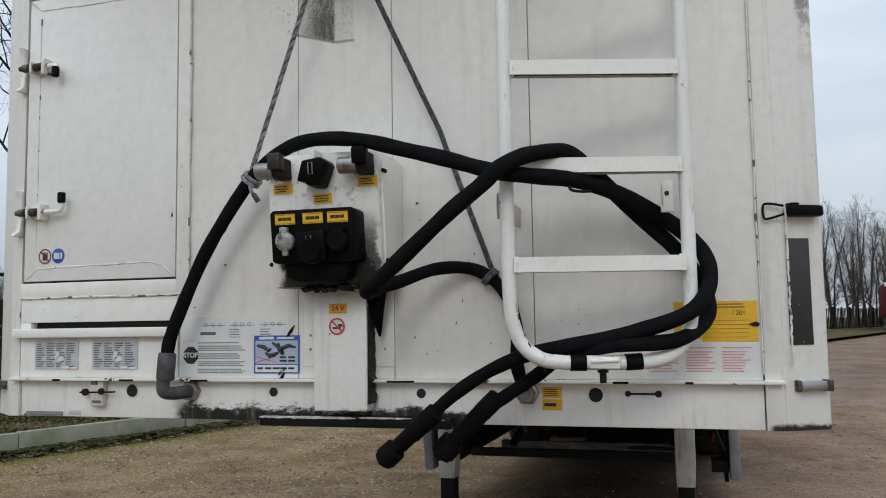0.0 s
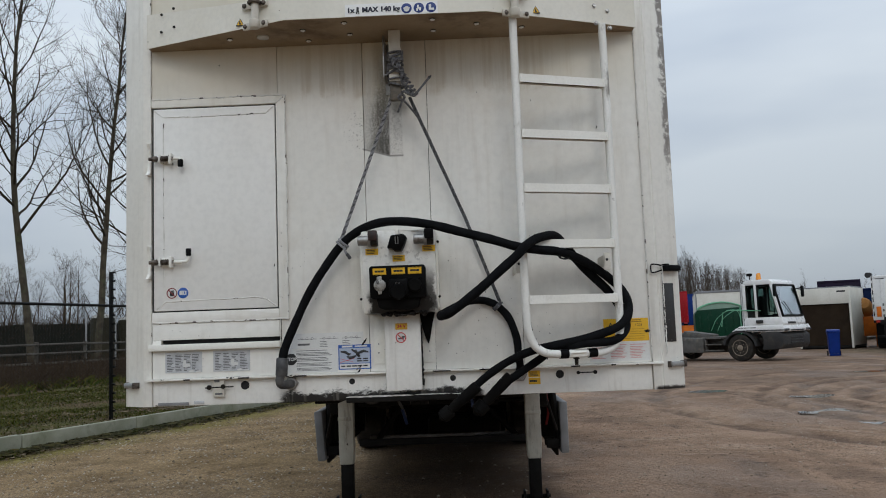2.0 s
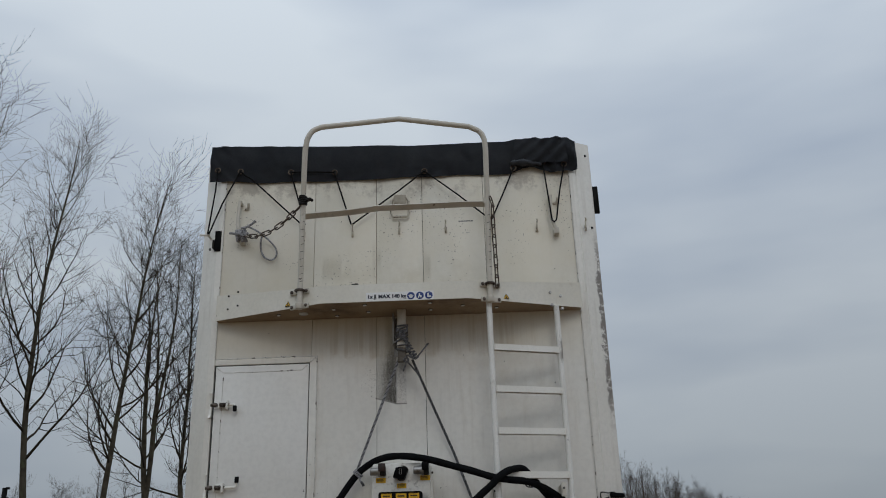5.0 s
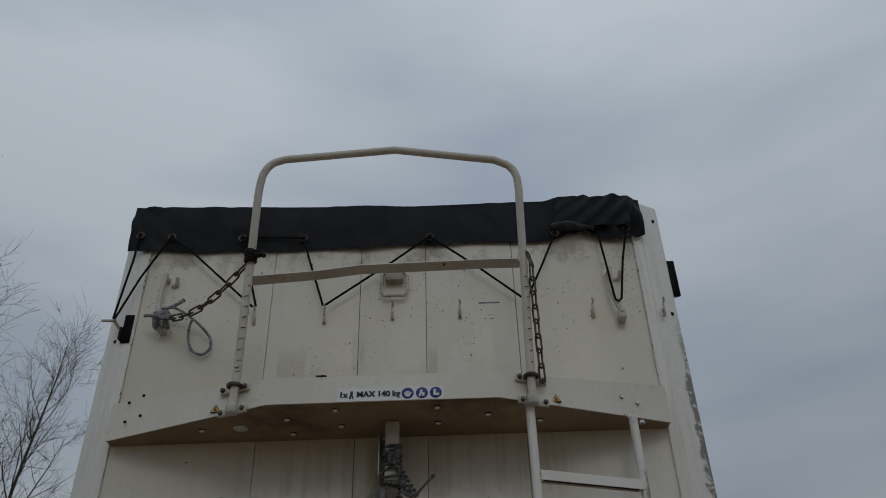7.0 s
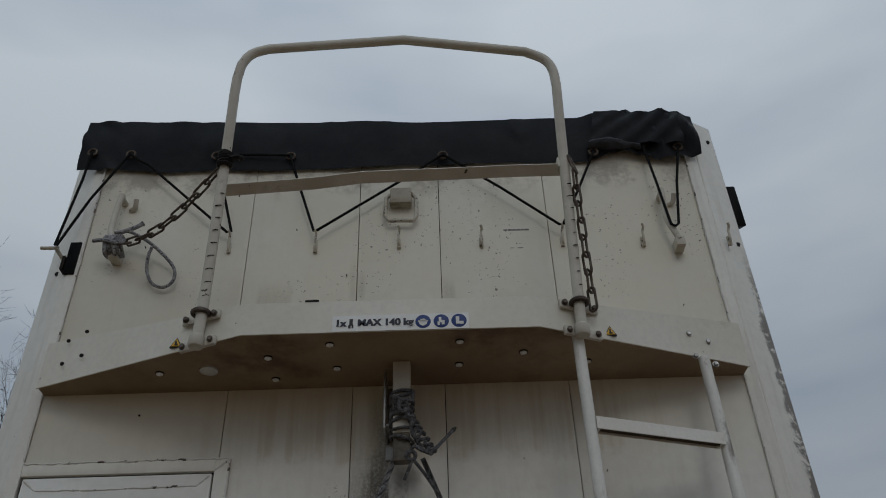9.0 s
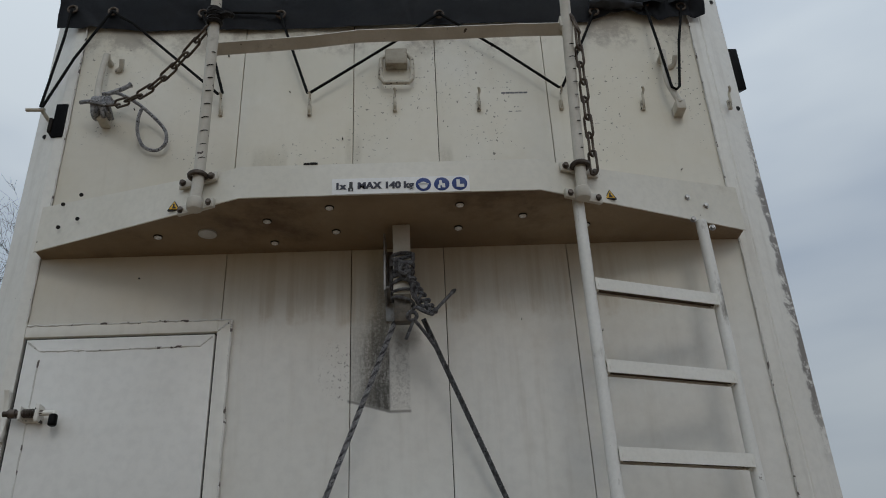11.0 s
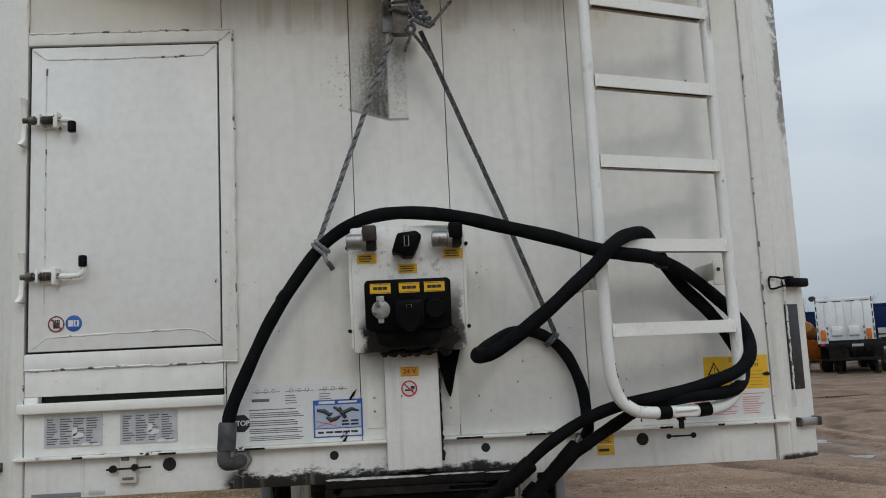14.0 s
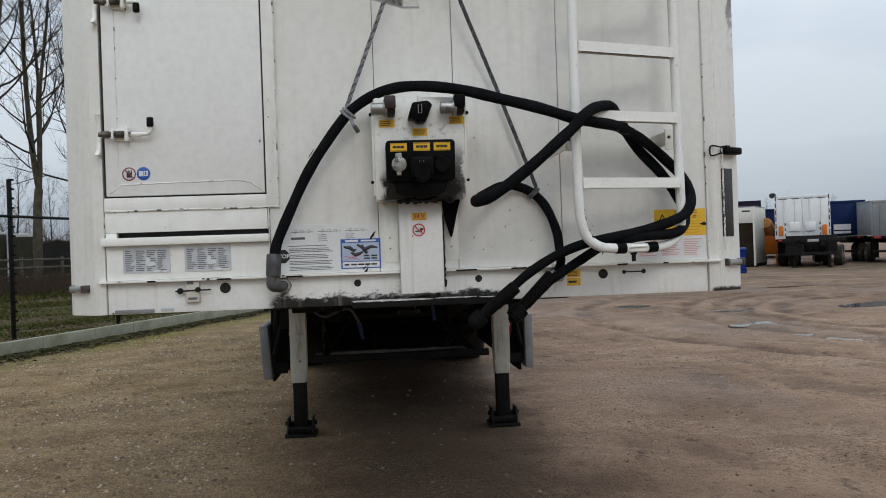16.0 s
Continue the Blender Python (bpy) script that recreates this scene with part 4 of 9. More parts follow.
def build_handrail():
    hr = part("handrail", tube(fresh(), glide([(-0.578, -0.326, 2.885), (-0.570, -0.345, 3.05), (-0.558, -0.402, 3.489), (-0.542, -0.474, 3.782)], 5)
                               + glide([(-0.537, -0.488, 3.840), (-0.524, -0.496, 3.905), (-0.494, -0.496, 3.956), (-0.442, -0.492, 3.983)], 5)
                               + [(0.036, -0.484, 4.024)]
                               + glide([(0.464, -0.472, 3.957), (0.526, -0.466, 3.924), (0.554, -0.460, 3.875), (0.561, -0.450, 3.800)], 5)
                               + glide([(0.560, -0.442, 3.750), (0.557, -0.392, 3.467), (0.551, -0.342, 3.046), (0.549, -0.326, 2.885)], 5), 0.0168, 14), m_cream, trailer, "bent cream tubular handrail")
    bm = fresh()
    strip = [(-0.560, -0.352, 3.450), (-0.267, -0.356, 3.466), (-0.108, -0.360, 3.483), (0.149, -0.366, 3.482), (0.406, -0.374, 3.481), (0.556, -0.380, 3.475)]
    rings = []
    for x, y, z in strip:
        rings.append([bm.verts.new((x, y + a * 0.017 + b * 0.0017, z - a * 0.011 + b * 0.0026)) for a, b in ((-1, -1), (1, -1), (1, 1), (-1, 1))])
    for ra, rb in zip(rings, rings[1:]):
        for j in range(4):
            bm.faces.new((ra[j], rb[j], rb[(j + 1) % 4], ra[(j + 1) % 4]))
    bm.faces.new(rings[0])
    bm.faces.new(rings[-1][::-1])
    bmesh.ops.recalc_face_normals(bm, faces=bm.faces[:])
    part("cross_strip", bm, m_cream, hr, "bent cream flat bar across the handrail")
    bm = fresh()
    bx(bm, 0.535, 0.561, -0.402, -0.372, 3.470, 3.512, 0.003)
    bx(bm, -0.578, -0.562, -0.405, -0.368, 3.470, 3.515, 0.003)
    pieces("strip_tab", bm, m_cream, hr)
    # tape wound round the post
    bm = fresh()
    for k in range(5):
        z = 3.506 + k * 0.011
        tube(bm, [(-0.556 + 0.020 * math.cos(a), -0.411 + 0.020 * math.sin(a), z + 0.004 * math.sin(a + k)) for a in [j * math.pi / 8 for j in range(16)]], 0.0075, 6, True)
    tube(bm, glide([(-0.534, -0.420, 3.527), (-0.512, -0.423, 3.531), (-0.494, -0.421, 3.520)], 4), [0.012] * 5 + [0.010] * 3 + [0.004], 7)
    part("tape_wrap", bm, m_grease, hr, "black tape wound round the handrail")
    # sockets and clamps at the platform
    for x, turn in ((-0.578, -22), (0.549, 22)):
        part("rail_socket", lathe(fresh(), [(0.021, 2.872), (0.024, 2.876), (0.024, 2.905), (0.020, 2.909)], 18, pose(x, -0.326, 0)), m_cream, hr)
        part("clamp_ring", tube(fresh(), [(x + 0.002 + 0.0235 * math.cos(a), -0.335 + 0.0235 * math.sin(a), 2.982) for a in [j * math.pi / 9 for j in range(18)]], 0.008, 7, True), m_rust, hr)
        at = pose(x, -0.302, 0, 0, 0, turn)
        bm = fresh()
        bx(bm, -0.065, 0.065, -0.012, 0.0, 2.968, 2.998, 0.003, at)
        bx(bm, -0.060, 0.065, -0.014, 0.0, 2.876, 2.906, 0.003, at)
        pieces("clamp_plate", bm, m_cream, hr)
        bm = fresh()
        for dx, z in ((-0.05, 2.984), (0.05, 2.982), (-0.046, 2.890), (0.05, 2.892)):
            q = at @ Vector((dx, -0.014, z))
            hexbolt(bm, q.x, q.y, q.z, 0.0075, 0.010)
        pieces("clamp_bolt", bm, m_rust, hr)
    bm = fresh()
    for x in (-0.571, 0.550):
        for k in range(9):
            z = 3.03 + k * 0.045
            y = -0.342 - (z - 3.03) * 0.132
            tube(bm, [(x + (z - 3.03) * 0.03 * (1 if x < 0 else 0.5) + 0.0170 * math.cos(a), y - 0.0170 * math.sin(a), z + 0.006 * math.cos(a)) for a in [math.pi * (0.15 + rng.random() * 0.1) + j * 0.2 for j in range(4 + rng.randrange(4))]], 0.0016, 4)
    joined(part("scuff_marks", bm, m_dark, hr, "dark scuffs on the tube"))


def build_ladder():
    lad = part("ladder", tube(fresh(), [(0.540, -0.292, 2.895), (0.540, -0.290, 2.4), (0.540, -0.290, 1.9)] + glide([(0.541, -0.290, 1.62), (0.546, -0.288, 1.53), (0.567, -0.281, 1.468), (0.612, -0.274, 1.432), (0.665, -0.260, 1.423)], 5)
                              + glide([(0.80, -0.222, 1.421), (0.868, -0.202, 1.425), (0.920, -0.185, 1.450), (0.949, -0.172, 1.505), (0.953, -0.166, 1.58)], 5)
                              + [(0.953, -0.163, 1.70), (0.952, -0.152, 2.25), (0.951, -0.140, 2.890)], 0.0172, 14), m_rail, trailer, "white tubular ladder with flat rungs")
    for k, z in enumerate((2.610, 2.367, 2.131, 1.891, 1.654)):
        f = (2.895 - z) / (2.895 - 1.6)
        xl, yl = 0.540, -0.290
        xr, yr = 0.951 + 0.002 * f, -0.140 - 0.025 * f
        bm = fresh()
        ang = math.degrees(math.atan2(yr - yl, xr - xl))
        length = math.hypot(xr - xl, yr - yl)
        # a channel, open below
        here = pose(xl, yl, z, 0, 0, ang)
        prof = [(-0.018, -0.018), (-0.018, 0.018), (0.018, 0.018), (0.018, -0.018), (0.0145, -0.018), (0.0145, 0.0145), (-0.0145, 0.0145), (-0.0145, -0.018)]
        prism(bm, prof, "x", 0.012, length - 0.012)
        bmesh.ops.transform(bm, matrix=here, verts=bm.verts[:])
        rung = part("rung", bm, m_white, lad, "white channel rung, open below")
        # dark block inside the channel, standing in for the hollow's shade
        bm = fresh()
        bx(bm, 0.016, length - 0.016, -0.0143, 0.0143, -0.012, 0.014, 0.0, here)
        part("rung_core", bm, m_rungshade, rung, "rusty dark brown block filling the channel for its shade")
        bm = fresh()
        for s in (0.02, length - 0.02):
            tube(bm, [Vector(pose(xl, yl, z, 0, 0, ang) @ Vector((s, 0.017 * math.cos(a), 0.019 * math.sin(a)))) for a in [j * math.pi / 6 for j in range(12)]], 0.004, 5, True)
        pieces("weld", bm, m_white, rung)
    bm = fresh()
    tube(bm, [(0.676, -0.2575, 1.4226), (0.712, -0.2470, 1.4222)], 0.0198, 14)
    part("tape_band", bm, m_black, lad, "black tape band")
    bm = fresh()
    tube(bm, [(0.800, -0.222, 1.4215), (0.838, -0.211, 1.4235)], 0.0198, 14)
    part("tape_band", bm, m_black, lad)
    bm = fresh()
    bx(bm, 0.722, 0.792, -0.258, -0.214, 1.408, 1.436, 0.004)
    rod(bm, (0.725, -0.260, 1.426), (0.79, -0.260, 1.428), 0.005, 8)
    part("joint_sleeve", bm, m_white, lad, "white joint sleeve")
    bm = fresh()
    rod(bm, (0.749, -0.232, 1.410), (0.749, -0.232, 1.374), 0.008, 8)
    lathe(bm, [(0.013, 1.398), (0.013, 1.410)], 6, pose(0.749, -0.232, 0))
    part("joint_bolt", bm, m_dark, lad)
    bm = fresh()
    bx(bm, 0.893, 0.923, -0.19, -0.182, 1.775, 1.850, 0.003)
    bx(bm, 0.893, 0.900, -0.19, -0.03, 1.79, 1.84, 0.002)
    part("bracket", bm, m_cream, lad, "bent fixing lug")
    bm = fresh()
    bx(bm, 0.508, 0.535, -0.262, -0.254, 1.770, 1.835, 0.003)
    bx(bm, 0.508, 0.515, -0.262, -0.002, 1.775, 1.83, 0.002)
    part("bracket", bm, m_cream, lad)
    bm = fresh()
    disc(bm, 0.908, -0.19, 1.82, 0.006, 0.002, 10)
    disc(bm, 0.521, -0.262, 1.81, 0.006, 0.002, 10)
    pieces("bracket_hole", bm, m_gap, lad)
    bm = fresh()
    for s in range(16):
        a = 0.1 + rng.random() * 1.1
        z = 1.60 - 0.17 * a
        tube(bm, [(0.56 + 0.05 * a * a - 0.006, -0.298 + 0.01 * a, z + j * 0.004) for j in range(3)], 0.0018 * rng.random() + 0.0006, 4)
    joined(part("scuff_marks", bm, m_dark, lad))


build_body()
build_beam()
build_service_door()
platform = build_platform()
build_handrail()
build_ladder()


def lean_out(ob):
    """The box is deeper at its top: draws the front of it and all that it carries outwards with height."""
    for v in ob.data.vertices:
        v.co.y -= (0.013 + 0.13 * max(0.0, v.co.z - 1.617)) * min(1.0, max(0.0, -v.co.y / 0.122))
    for child in ob.children:
        lean_out(child)


def build_connections():
    """The cover, the coupling box with its couplings and sockets, and the stickers round it."""
    part("cable_cover", box(-0.078, 0.083, -0.055, 0.0, 1.279, 1.622, 0.004), m_beam, trailer, "white cable cover")
    bm = fresh()
    lo, hi = [], []
    for k in range(25):
        z = 1.30 + 0.27 * k / 24
        lo.append((0.0835, z))
        hi.append((0.0865 + 0.0065 * rng.random() * (1.3 - k / 24), z))
    prism(bm, lo + hi[::-1], "y", -0.050, -0.0042)
    part("grease_seam", bm, m_grease, trailer, "black strip beside the cable cover")
    part("cover_flange", box(-0.134, -0.080, -0.004, 0.0, 1.400, 1.618, 0.001), m_white, trailer)
    part("cover_flange", box(0.094, 0.146, -0.004, 0.0, 1.400, 1.618, 0.001), m_white, trailer)
    bm = fresh()
    for x, z in ((-0.112, 1.49), (-0.112, 1.45), (0.118, 1.45)):
        disc(bm, x, -0.004, z, 0.004, 0.003, 8)
    pieces("rivet", bm, m_steel, trailer)
    bxp = part("coupling_box", box(-0.161, 0.166, -0.122, 0.0, 1.623, 1.986, 0.010), m_box, trailer, "white coupling box with air and power connections")
    bm = fresh()
    bx(bm, -0.168, -0.160, -0.11, 0.0, 1.64, 1.97, 0.002)
    bx(bm, 0.166, 0.174, -0.11, 0.0, 1.64, 1.97, 0.002)
    pieces("box_flange", bm, m_white, bxp)
    bm = fresh()
    for x, z in ((-0.171, 1.69), (0.176, 1.69), (-0.171, 1.93), (0.176, 1.93)):
        disc(bm, x, -0.10, z, 0.006, 0.012, 8)
    pieces("box_screw", bm, m_dark, bxp)
    # socket housing
    bm = fresh()
    prism(bm, [(-0.122, 1.690), (-0.122, 1.818), (-0.114, 1.826), (0.113, 1.826), (0.121, 1.818), (0.121, 1.690), (0.100, 1.684), (-0.108, 1.684)], "y", -0.195, -0.122, 0.004)
    house = part("socket_housing", bm, m_black, bxp, "black plastic socket housing")
    bm = fresh()
    prism(bm, [(-0.098, 1.690), (-0.088, 1.646), (-0.060, 1.636), (0.055, 1.636), (0.084, 1.645), (0.097, 1.690)], "y", -0.178, -0.122, 0.006)
    part("housing_skirt", bm, m_rubber, house, "black rubber skirt")
    # clear socket cap, folded black flap, round socket
    bm = fresh()
    lathe(bm, [(0.026, 0.0), (0.026, 0.014), (0.019, 0.020), (0.008, 0.022)], 20, facing(-0.077, -0.195, 1.742))
    bx(bm, -0.089, -0.067, -0.212, -0.195, 1.752, 1.780, 0.003)
    bx(bm, -0.086, -0.069, -0.208, -0.195, 1.704, 1.722, 0.003)
    part("socket_cap", bm, m_worncap, house, "clear worn socket cap")
    bm = fresh()
    bx(bm, -0.040, 0.046, -0.222, -0.195, 1.690, 1.768, 0.012)
    lathe(bm, [(0.034, 0.0), (0.034, 0.030), (0.028, 0.038)], 20, facing(0.003, -0.195, 1.712))
    part("socket_flap", bm, m_black, house)
    bm = fresh()
    tube(bm, [(-0.006, -0.2235, 1.752), (-0.006, -0.2235, 1.722), (0.008, -0.2235, 1.722), (0.008, -0.2235, 1.752)], 0.0013, 6, True)
    part("flap_spring", bm, m_steel, house)
    bm = fresh()
    lathe(bm, [(0.030, 0.0), (0.030, 0.016), (0.024, 0.022), (0.014, 0.022)], 20, facing(0.075, -0.195, 1.738))
    bx(bm, 0.050, 0.100, -0.210, -0.195, 1.762, 1.772, 0.003)
    part("round_socket", bm, m_rubber, house)
    for x in (-0.077, 0.004, 0.075):
        lab = part("yellow_label", plate(fresh(), x - 0.029, x + 0.029, 1.7875, 1.8155, -0.195, 0.0015), m_yellow, house, "small yellow label")
        bm = fresh()
        bars(bm, x - 0.02, x + 0.02, 1.796, 1.808, 1, -0.1966, rng, 0.7, 0.0, 3)
        for z in (1.7895, 1.8125):
            bx(bm, x - 0.027, x + 0.027, -0.1972, -0.1966, z, z + 0.001, 0.0)
        joined(part("print", bm, m_ink, lab))
    for x, z, w in ((-0.114, 1.894, 0.028), (0.003, 1.862, 0.027), (0.136, 1.901, 0.028)):
        lab = part("yellow_label", plate(fresh(), x - w, x + w, z - 0.0135, z + 0.0135, -0.122, 0.0015), m_yellow, bxp, "small yellow label")
        bm = fresh()
        bars(bm, x - w * 0.8, x + w * 0.85, z - 0.010, z + 0.010, 3, -0.1236, rng, 0.4, 0.25)
        joined(part("print", bm, m_ink, lab))
    # air couplings at both ends
    for x, red in ((-0.118, True), (0.125, False)):
        bm = fresh()
        bx(bm, x - 0.006, x + 0.034, -0.185, -0.122, 1.916, 1.972, 0.005)
        cpl = part("air_coupling", bm, m_dark, bxp, "greasy metal air coupling")
        bm = fresh()
        lathe(bm, [(0.021, -0.034), (0.022, -0.028), (0.022, 0.008), (0.029, 0.010), (0.029, 0.022)], 18, pose(x - 0.016, -0.165, 1.938, 0, 90, 0))
        lathe(bm, [(0.014, -0.0345), (0.014, -0.0335)], 16, pose(x - 0.017, -0.165, 1.938, 0, 90, 0))
        part("coupling_head", bm, m_steel, cpl)
        bm = fresh()
        bx(bm, x - 0.004, x + 0.036, -0.197, -0.165, 1.935, 1.980, 0.006)
        part("coupling_lid", bm, m_black if not red else surface("red_oxide_plastic", (0.040, 0.016, 0.014), (0.016, 0.013, 0.012), 45, 0.5, bump=0.2), cpl)
    bm = fresh()
    prism(bm, [(-0.042, 1.902), (-0.024, 1.956), (0.030, 1.962), (0.046, 1.948), (0.030, 1.908), (0.020, 1.888), (-0.012, 1.888), (-0.018, 1.900)], "y", -0.188, -0.122, 0.006)
    mid = part("power_socket", bm, m_black, bxp, "black power socket with tilted lid")
    bm = fresh()
    tube(bm, [(-0.004, -0.190, 1.948), (-0.004, -0.190, 1.918), (0.008, -0.190, 1.918), (0.008, -0.190, 1.948)], 0.0016, 6, True)
    part("lid_spring", bm, m_steel, mid)
    bm = fresh()
    bx(bm, -0.004, 0.010, -0.175, -0.122, 1.956, 1.984, 0.002)
    part("lid_hinge", bm, m_white, mid)
    # torn rubber flap that hangs from the box
    bm = fresh()
    n = 10
    cols = []
    for k in range(n + 1):
        t = k / n
        w = 0.036 * (1 - t) ** 0.8 + 0.002
        cx = 0.117 - 0.004 * math.sin(t * 3)
        z = 1.640 - 0.155 * t
        y = -0.060 + 0.03 * t
        cols.append([bm.verts.new((cx + s * w, y + 0.014 * (1 - abs(s)) * math.sin(2 + t * 3) - 0.004, z)) for s in (-1, -0.4, 0.3, 1)])
    for a, b in zip(cols, cols[1:]):
        for k in range(3):
            bm.faces.new((a[k], b[k], b[k + 1], a[k + 1]))
    bmesh.ops.solidify(bm, geom=bm.faces[:], thickness=0.004)
    part("torn_flap", bm, m_rubber, bxp, "torn black rubber flap")
    bm = fresh()
    for k in range(22):
        x = rng.uniform(-0.09, 0.13)
        lathe(bm, [(0.006, -0.01), (0.011 + rng.random() * 0.008, 0.0), (0.004, 0.008)], 7, pose(x, rng.uniform(-0.125, -0.09), 1.622 + rng.uniform(-0.006, 0.006)))
    joined(part("grease_lump", bm, m_grease, bxp))
    lean_out(bxp)
    # stickers on the cover
    lab = part("volt_label", plate(fresh(), -0.030, 0.024, 1.551, 1.579, -0.055, 0.0012), m_yellow, trailer, "yellow label reading 24 V")
    letters("writing", "24 V", 0.021, m_redink, lab, facing(-0.003, -0.0566, 1.565), 0.0005)
    bm = fresh()
    for z in (1.5525, 1.5765):
        bx(bm, -0.028, 0.022, -0.0568, -0.0562, z, z + 0.001, 0.0)
    joined(part("print", bm, m_redink, lab))
    sg = part("no_use_sign", disc(fresh(), -0.006, -0.055, 1.515, 0.024, 0.0012), m_label, trailer, "round red and white prohibition sticker")
    bm = ring(fresh(), -0.006, -0.0562, 1.515, 0.024, 0.0045, 0.0012)
    bx(bm, -0.020, 0.020, -0.0010, 0.0, -0.0022, 0.0022, 0.0, pose(-0.006, -0.0566, 1.515, 0, 45, 0))
    part("red_ring", bm, m_redink, sg)
    bm = fresh()
    bx(bm, -0.019, 0.006, -0.0572, -0.0562, 1.508, 1.513, 0.0)
    bx(bm, -0.002, 0.011, -0.0572, -0.0562, 1.514, 1.522, 0.0)
    joined(part("plain_mark", bm, m_ink, sg))


def sign_round(x, z, blue):
    if blue:
        s = part("blue_sticker", disc(fresh(), x, -0.006, z, 0.0245, 0.0012), m_blue, trailer, "round blue sticker on the service door")
        bm = fresh()
        bx(bm, x - 0.016, x - 0.001, -0.0080, -0.0072, z - 0.009, z + 0.010, 0.0)
        bx(bm, x + 0.001, x + 0.016, -0.0080, -0.0072, z - 0.009, z + 0.010, 0.0)
        joined(part("plain_mark", bm, m_label, s))
        bm = fresh()
        bx(bm, x + 0.006, x + 0.010, -0.0088, -0.0080, z - 0.006, z + 0.007, 0.0)
        joined(part("plain_bar", bm, m_blue, s))
    else:
        s = part("prohibition_sticker", disc(fresh(), x, -0.006, z, 0.0245, 0.0012), m_label, trailer, "round prohibition sticker on the service door")
        bm = fresh()
        bx(bm, x - 0.009, x + 0.010, -0.0080, -0.0072, z - 0.013, z + 0.004, 0.0)
        for k in range(4):
            bx(bm, x - 0.009 + k * 0.0052, x - 0.0055 + k * 0.0052, -0.0080, -0.0072, z + 0.003, z + 0.013, 0.0)
        joined(part("plain_mark", bm, m_ink, s))
        bm = ring(fresh(), x, -0.0072, z, 0.0245, 0.004, 0.0012)
        bx(bm, -0.021, 0.021, -0.0012, 0.0, -0.002, 0.002, 0.0, pose(x, -0.0086, z, 0, 45, 0))
        part("red_ring", bm, surface("dark_red_print", (0.22, 0.03, 0.03), None, 30, 0.5, bump=0), s)


def build_stickers():
    sign_round(-1.055, 1.755, False)
    sign_round(-1.004, 1.755, True)
    # instruction sheets
    lab = part("instruction_sheet", plate(fresh(), -0.545, -0.181, 1.479, 1.549, 0.0, 0.0012), m_label, trailer, "faded instruction sheet with line drawings")
    bm = fresh()
    for k, x in enumerate((-0.480, -0.380, -0.278)):
        bx(bm, x, x + 0.085, -0.0018, -0.0012, 1.522, 1.5235, 0.0)
        for j in range(3):
            ring(bm, x + 0.018 + j * 0.024, -0.0010, 1.525, 0.006, 0.0012, 0.0008, 12)
        bars(bm, x, x + (0.05 if k else 0.08), 1.484, 1.514, 4 if k else 1, -0.0012, rng, 0.3, 0.4)
    joined(part("print", bm, m_greyink, lab))
    lab = part("instruction_sheet", plate(fresh(), -0.545, -0.300, 1.372, 1.477, 0.0, 0.0012), m_label, trailer, "faded instruction sheet with lines of writing")
    bm = fresh()
    for z0, z1, rows in ((1.468, 1.474, 1), (1.446, 1.464, 3), (1.422, 1.441, 3), (1.400, 1.417, 3), (1.379, 1.395, 3)):
        bars(bm, -0.488, -0.308, z0, z1, rows, -0.0012, rng, 0.42, 0.18)
    joined(part("print", bm, m_greyink, lab))
    octo = [(-0.512 + 0.027 * math.cos(math.pi / 8 + k * math.pi / 4), 1.434 + 0.027 * math.sin(math.pi / 8 + k * math.pi / 4)) for k in range(8)]
    st = part("stop_sticker", prism(fresh(), octo, "y", -0.0028, -0.0013), m_ink, trailer, "small black eight-sided sticker reading STOP")
    letters("writing", "STOP", 0.0205, m_label, st, facing(-0.512, -0.0033, 1.434), 0.0005)
    card = part("blue_card", plate(fresh(), -0.297, -0.149, 1.380, 1.491, -0.0012, 0.0012), m_blue, trailer, "blue and white brake system card")
    bm = fresh()
    plate(bm, -0.292, -0.154, 1.408, 1.476, -0.0024, 0.0008)
    part("card_field", bm, m_bluecard, card)
    bm = fresh()
    plate(bm, -0.292, -0.154, 1.384, 1.405, -0.0024, 0.0008)
    bx(bm, -0.28, -0.232, -0.0034, -0.0026, 1.4795, 1.4875, 0.0)
    bx(bm, -0.222, -0.165, -0.0034, -0.0026, 1.4805, 1.4865, 0.0)
    pieces("card_footer", bm, m_label, card)
    bm = fresh()
    for pts in (((-0.286, 1.462), (-0.262, 1.458), (-0.248, 1.447), (-0.240, 1.452)), ((-0.236, 1.470), (-0.208, 1.452), (-0.182, 1.462), (-0.160, 1.456)), ((-0.258, 1.440), (-0.245, 1.432), (-0.228, 1.436), (-0.216, 1.442)), ((-0.218, 1.468), (-0.212, 1.450), (-0.200, 1.436))):
        tube(bm, [(x, -0.0034, z) for x, z in pts], [0.004, 0.007, 0.006, 0.003][:len(pts)], 5)
    bars(bm, -0.212, -0.158, 1.412, 1.432, 2, -0.0032, rng, 0.55, 0.2, 2)
    bars(bm, -0.285, -0.160, 1.390, 1.400, 1, -0.0032, rng, 0.6, 0.3, 5)
    joined(part("print", bm, m_ink, card))
    bm = fresh()
    rod(bm, (-0.288, -0.0033, 1.412), (-0.226, -0.0033, 1.430), 0.0012, 4)
    rod(bm, (-0.288, -0.0033, 1.429), (-0.228, -0.0033, 1.413), 0.0012, 4)
    part("red_cross", bm, m_redink, card)
    bm = fresh()
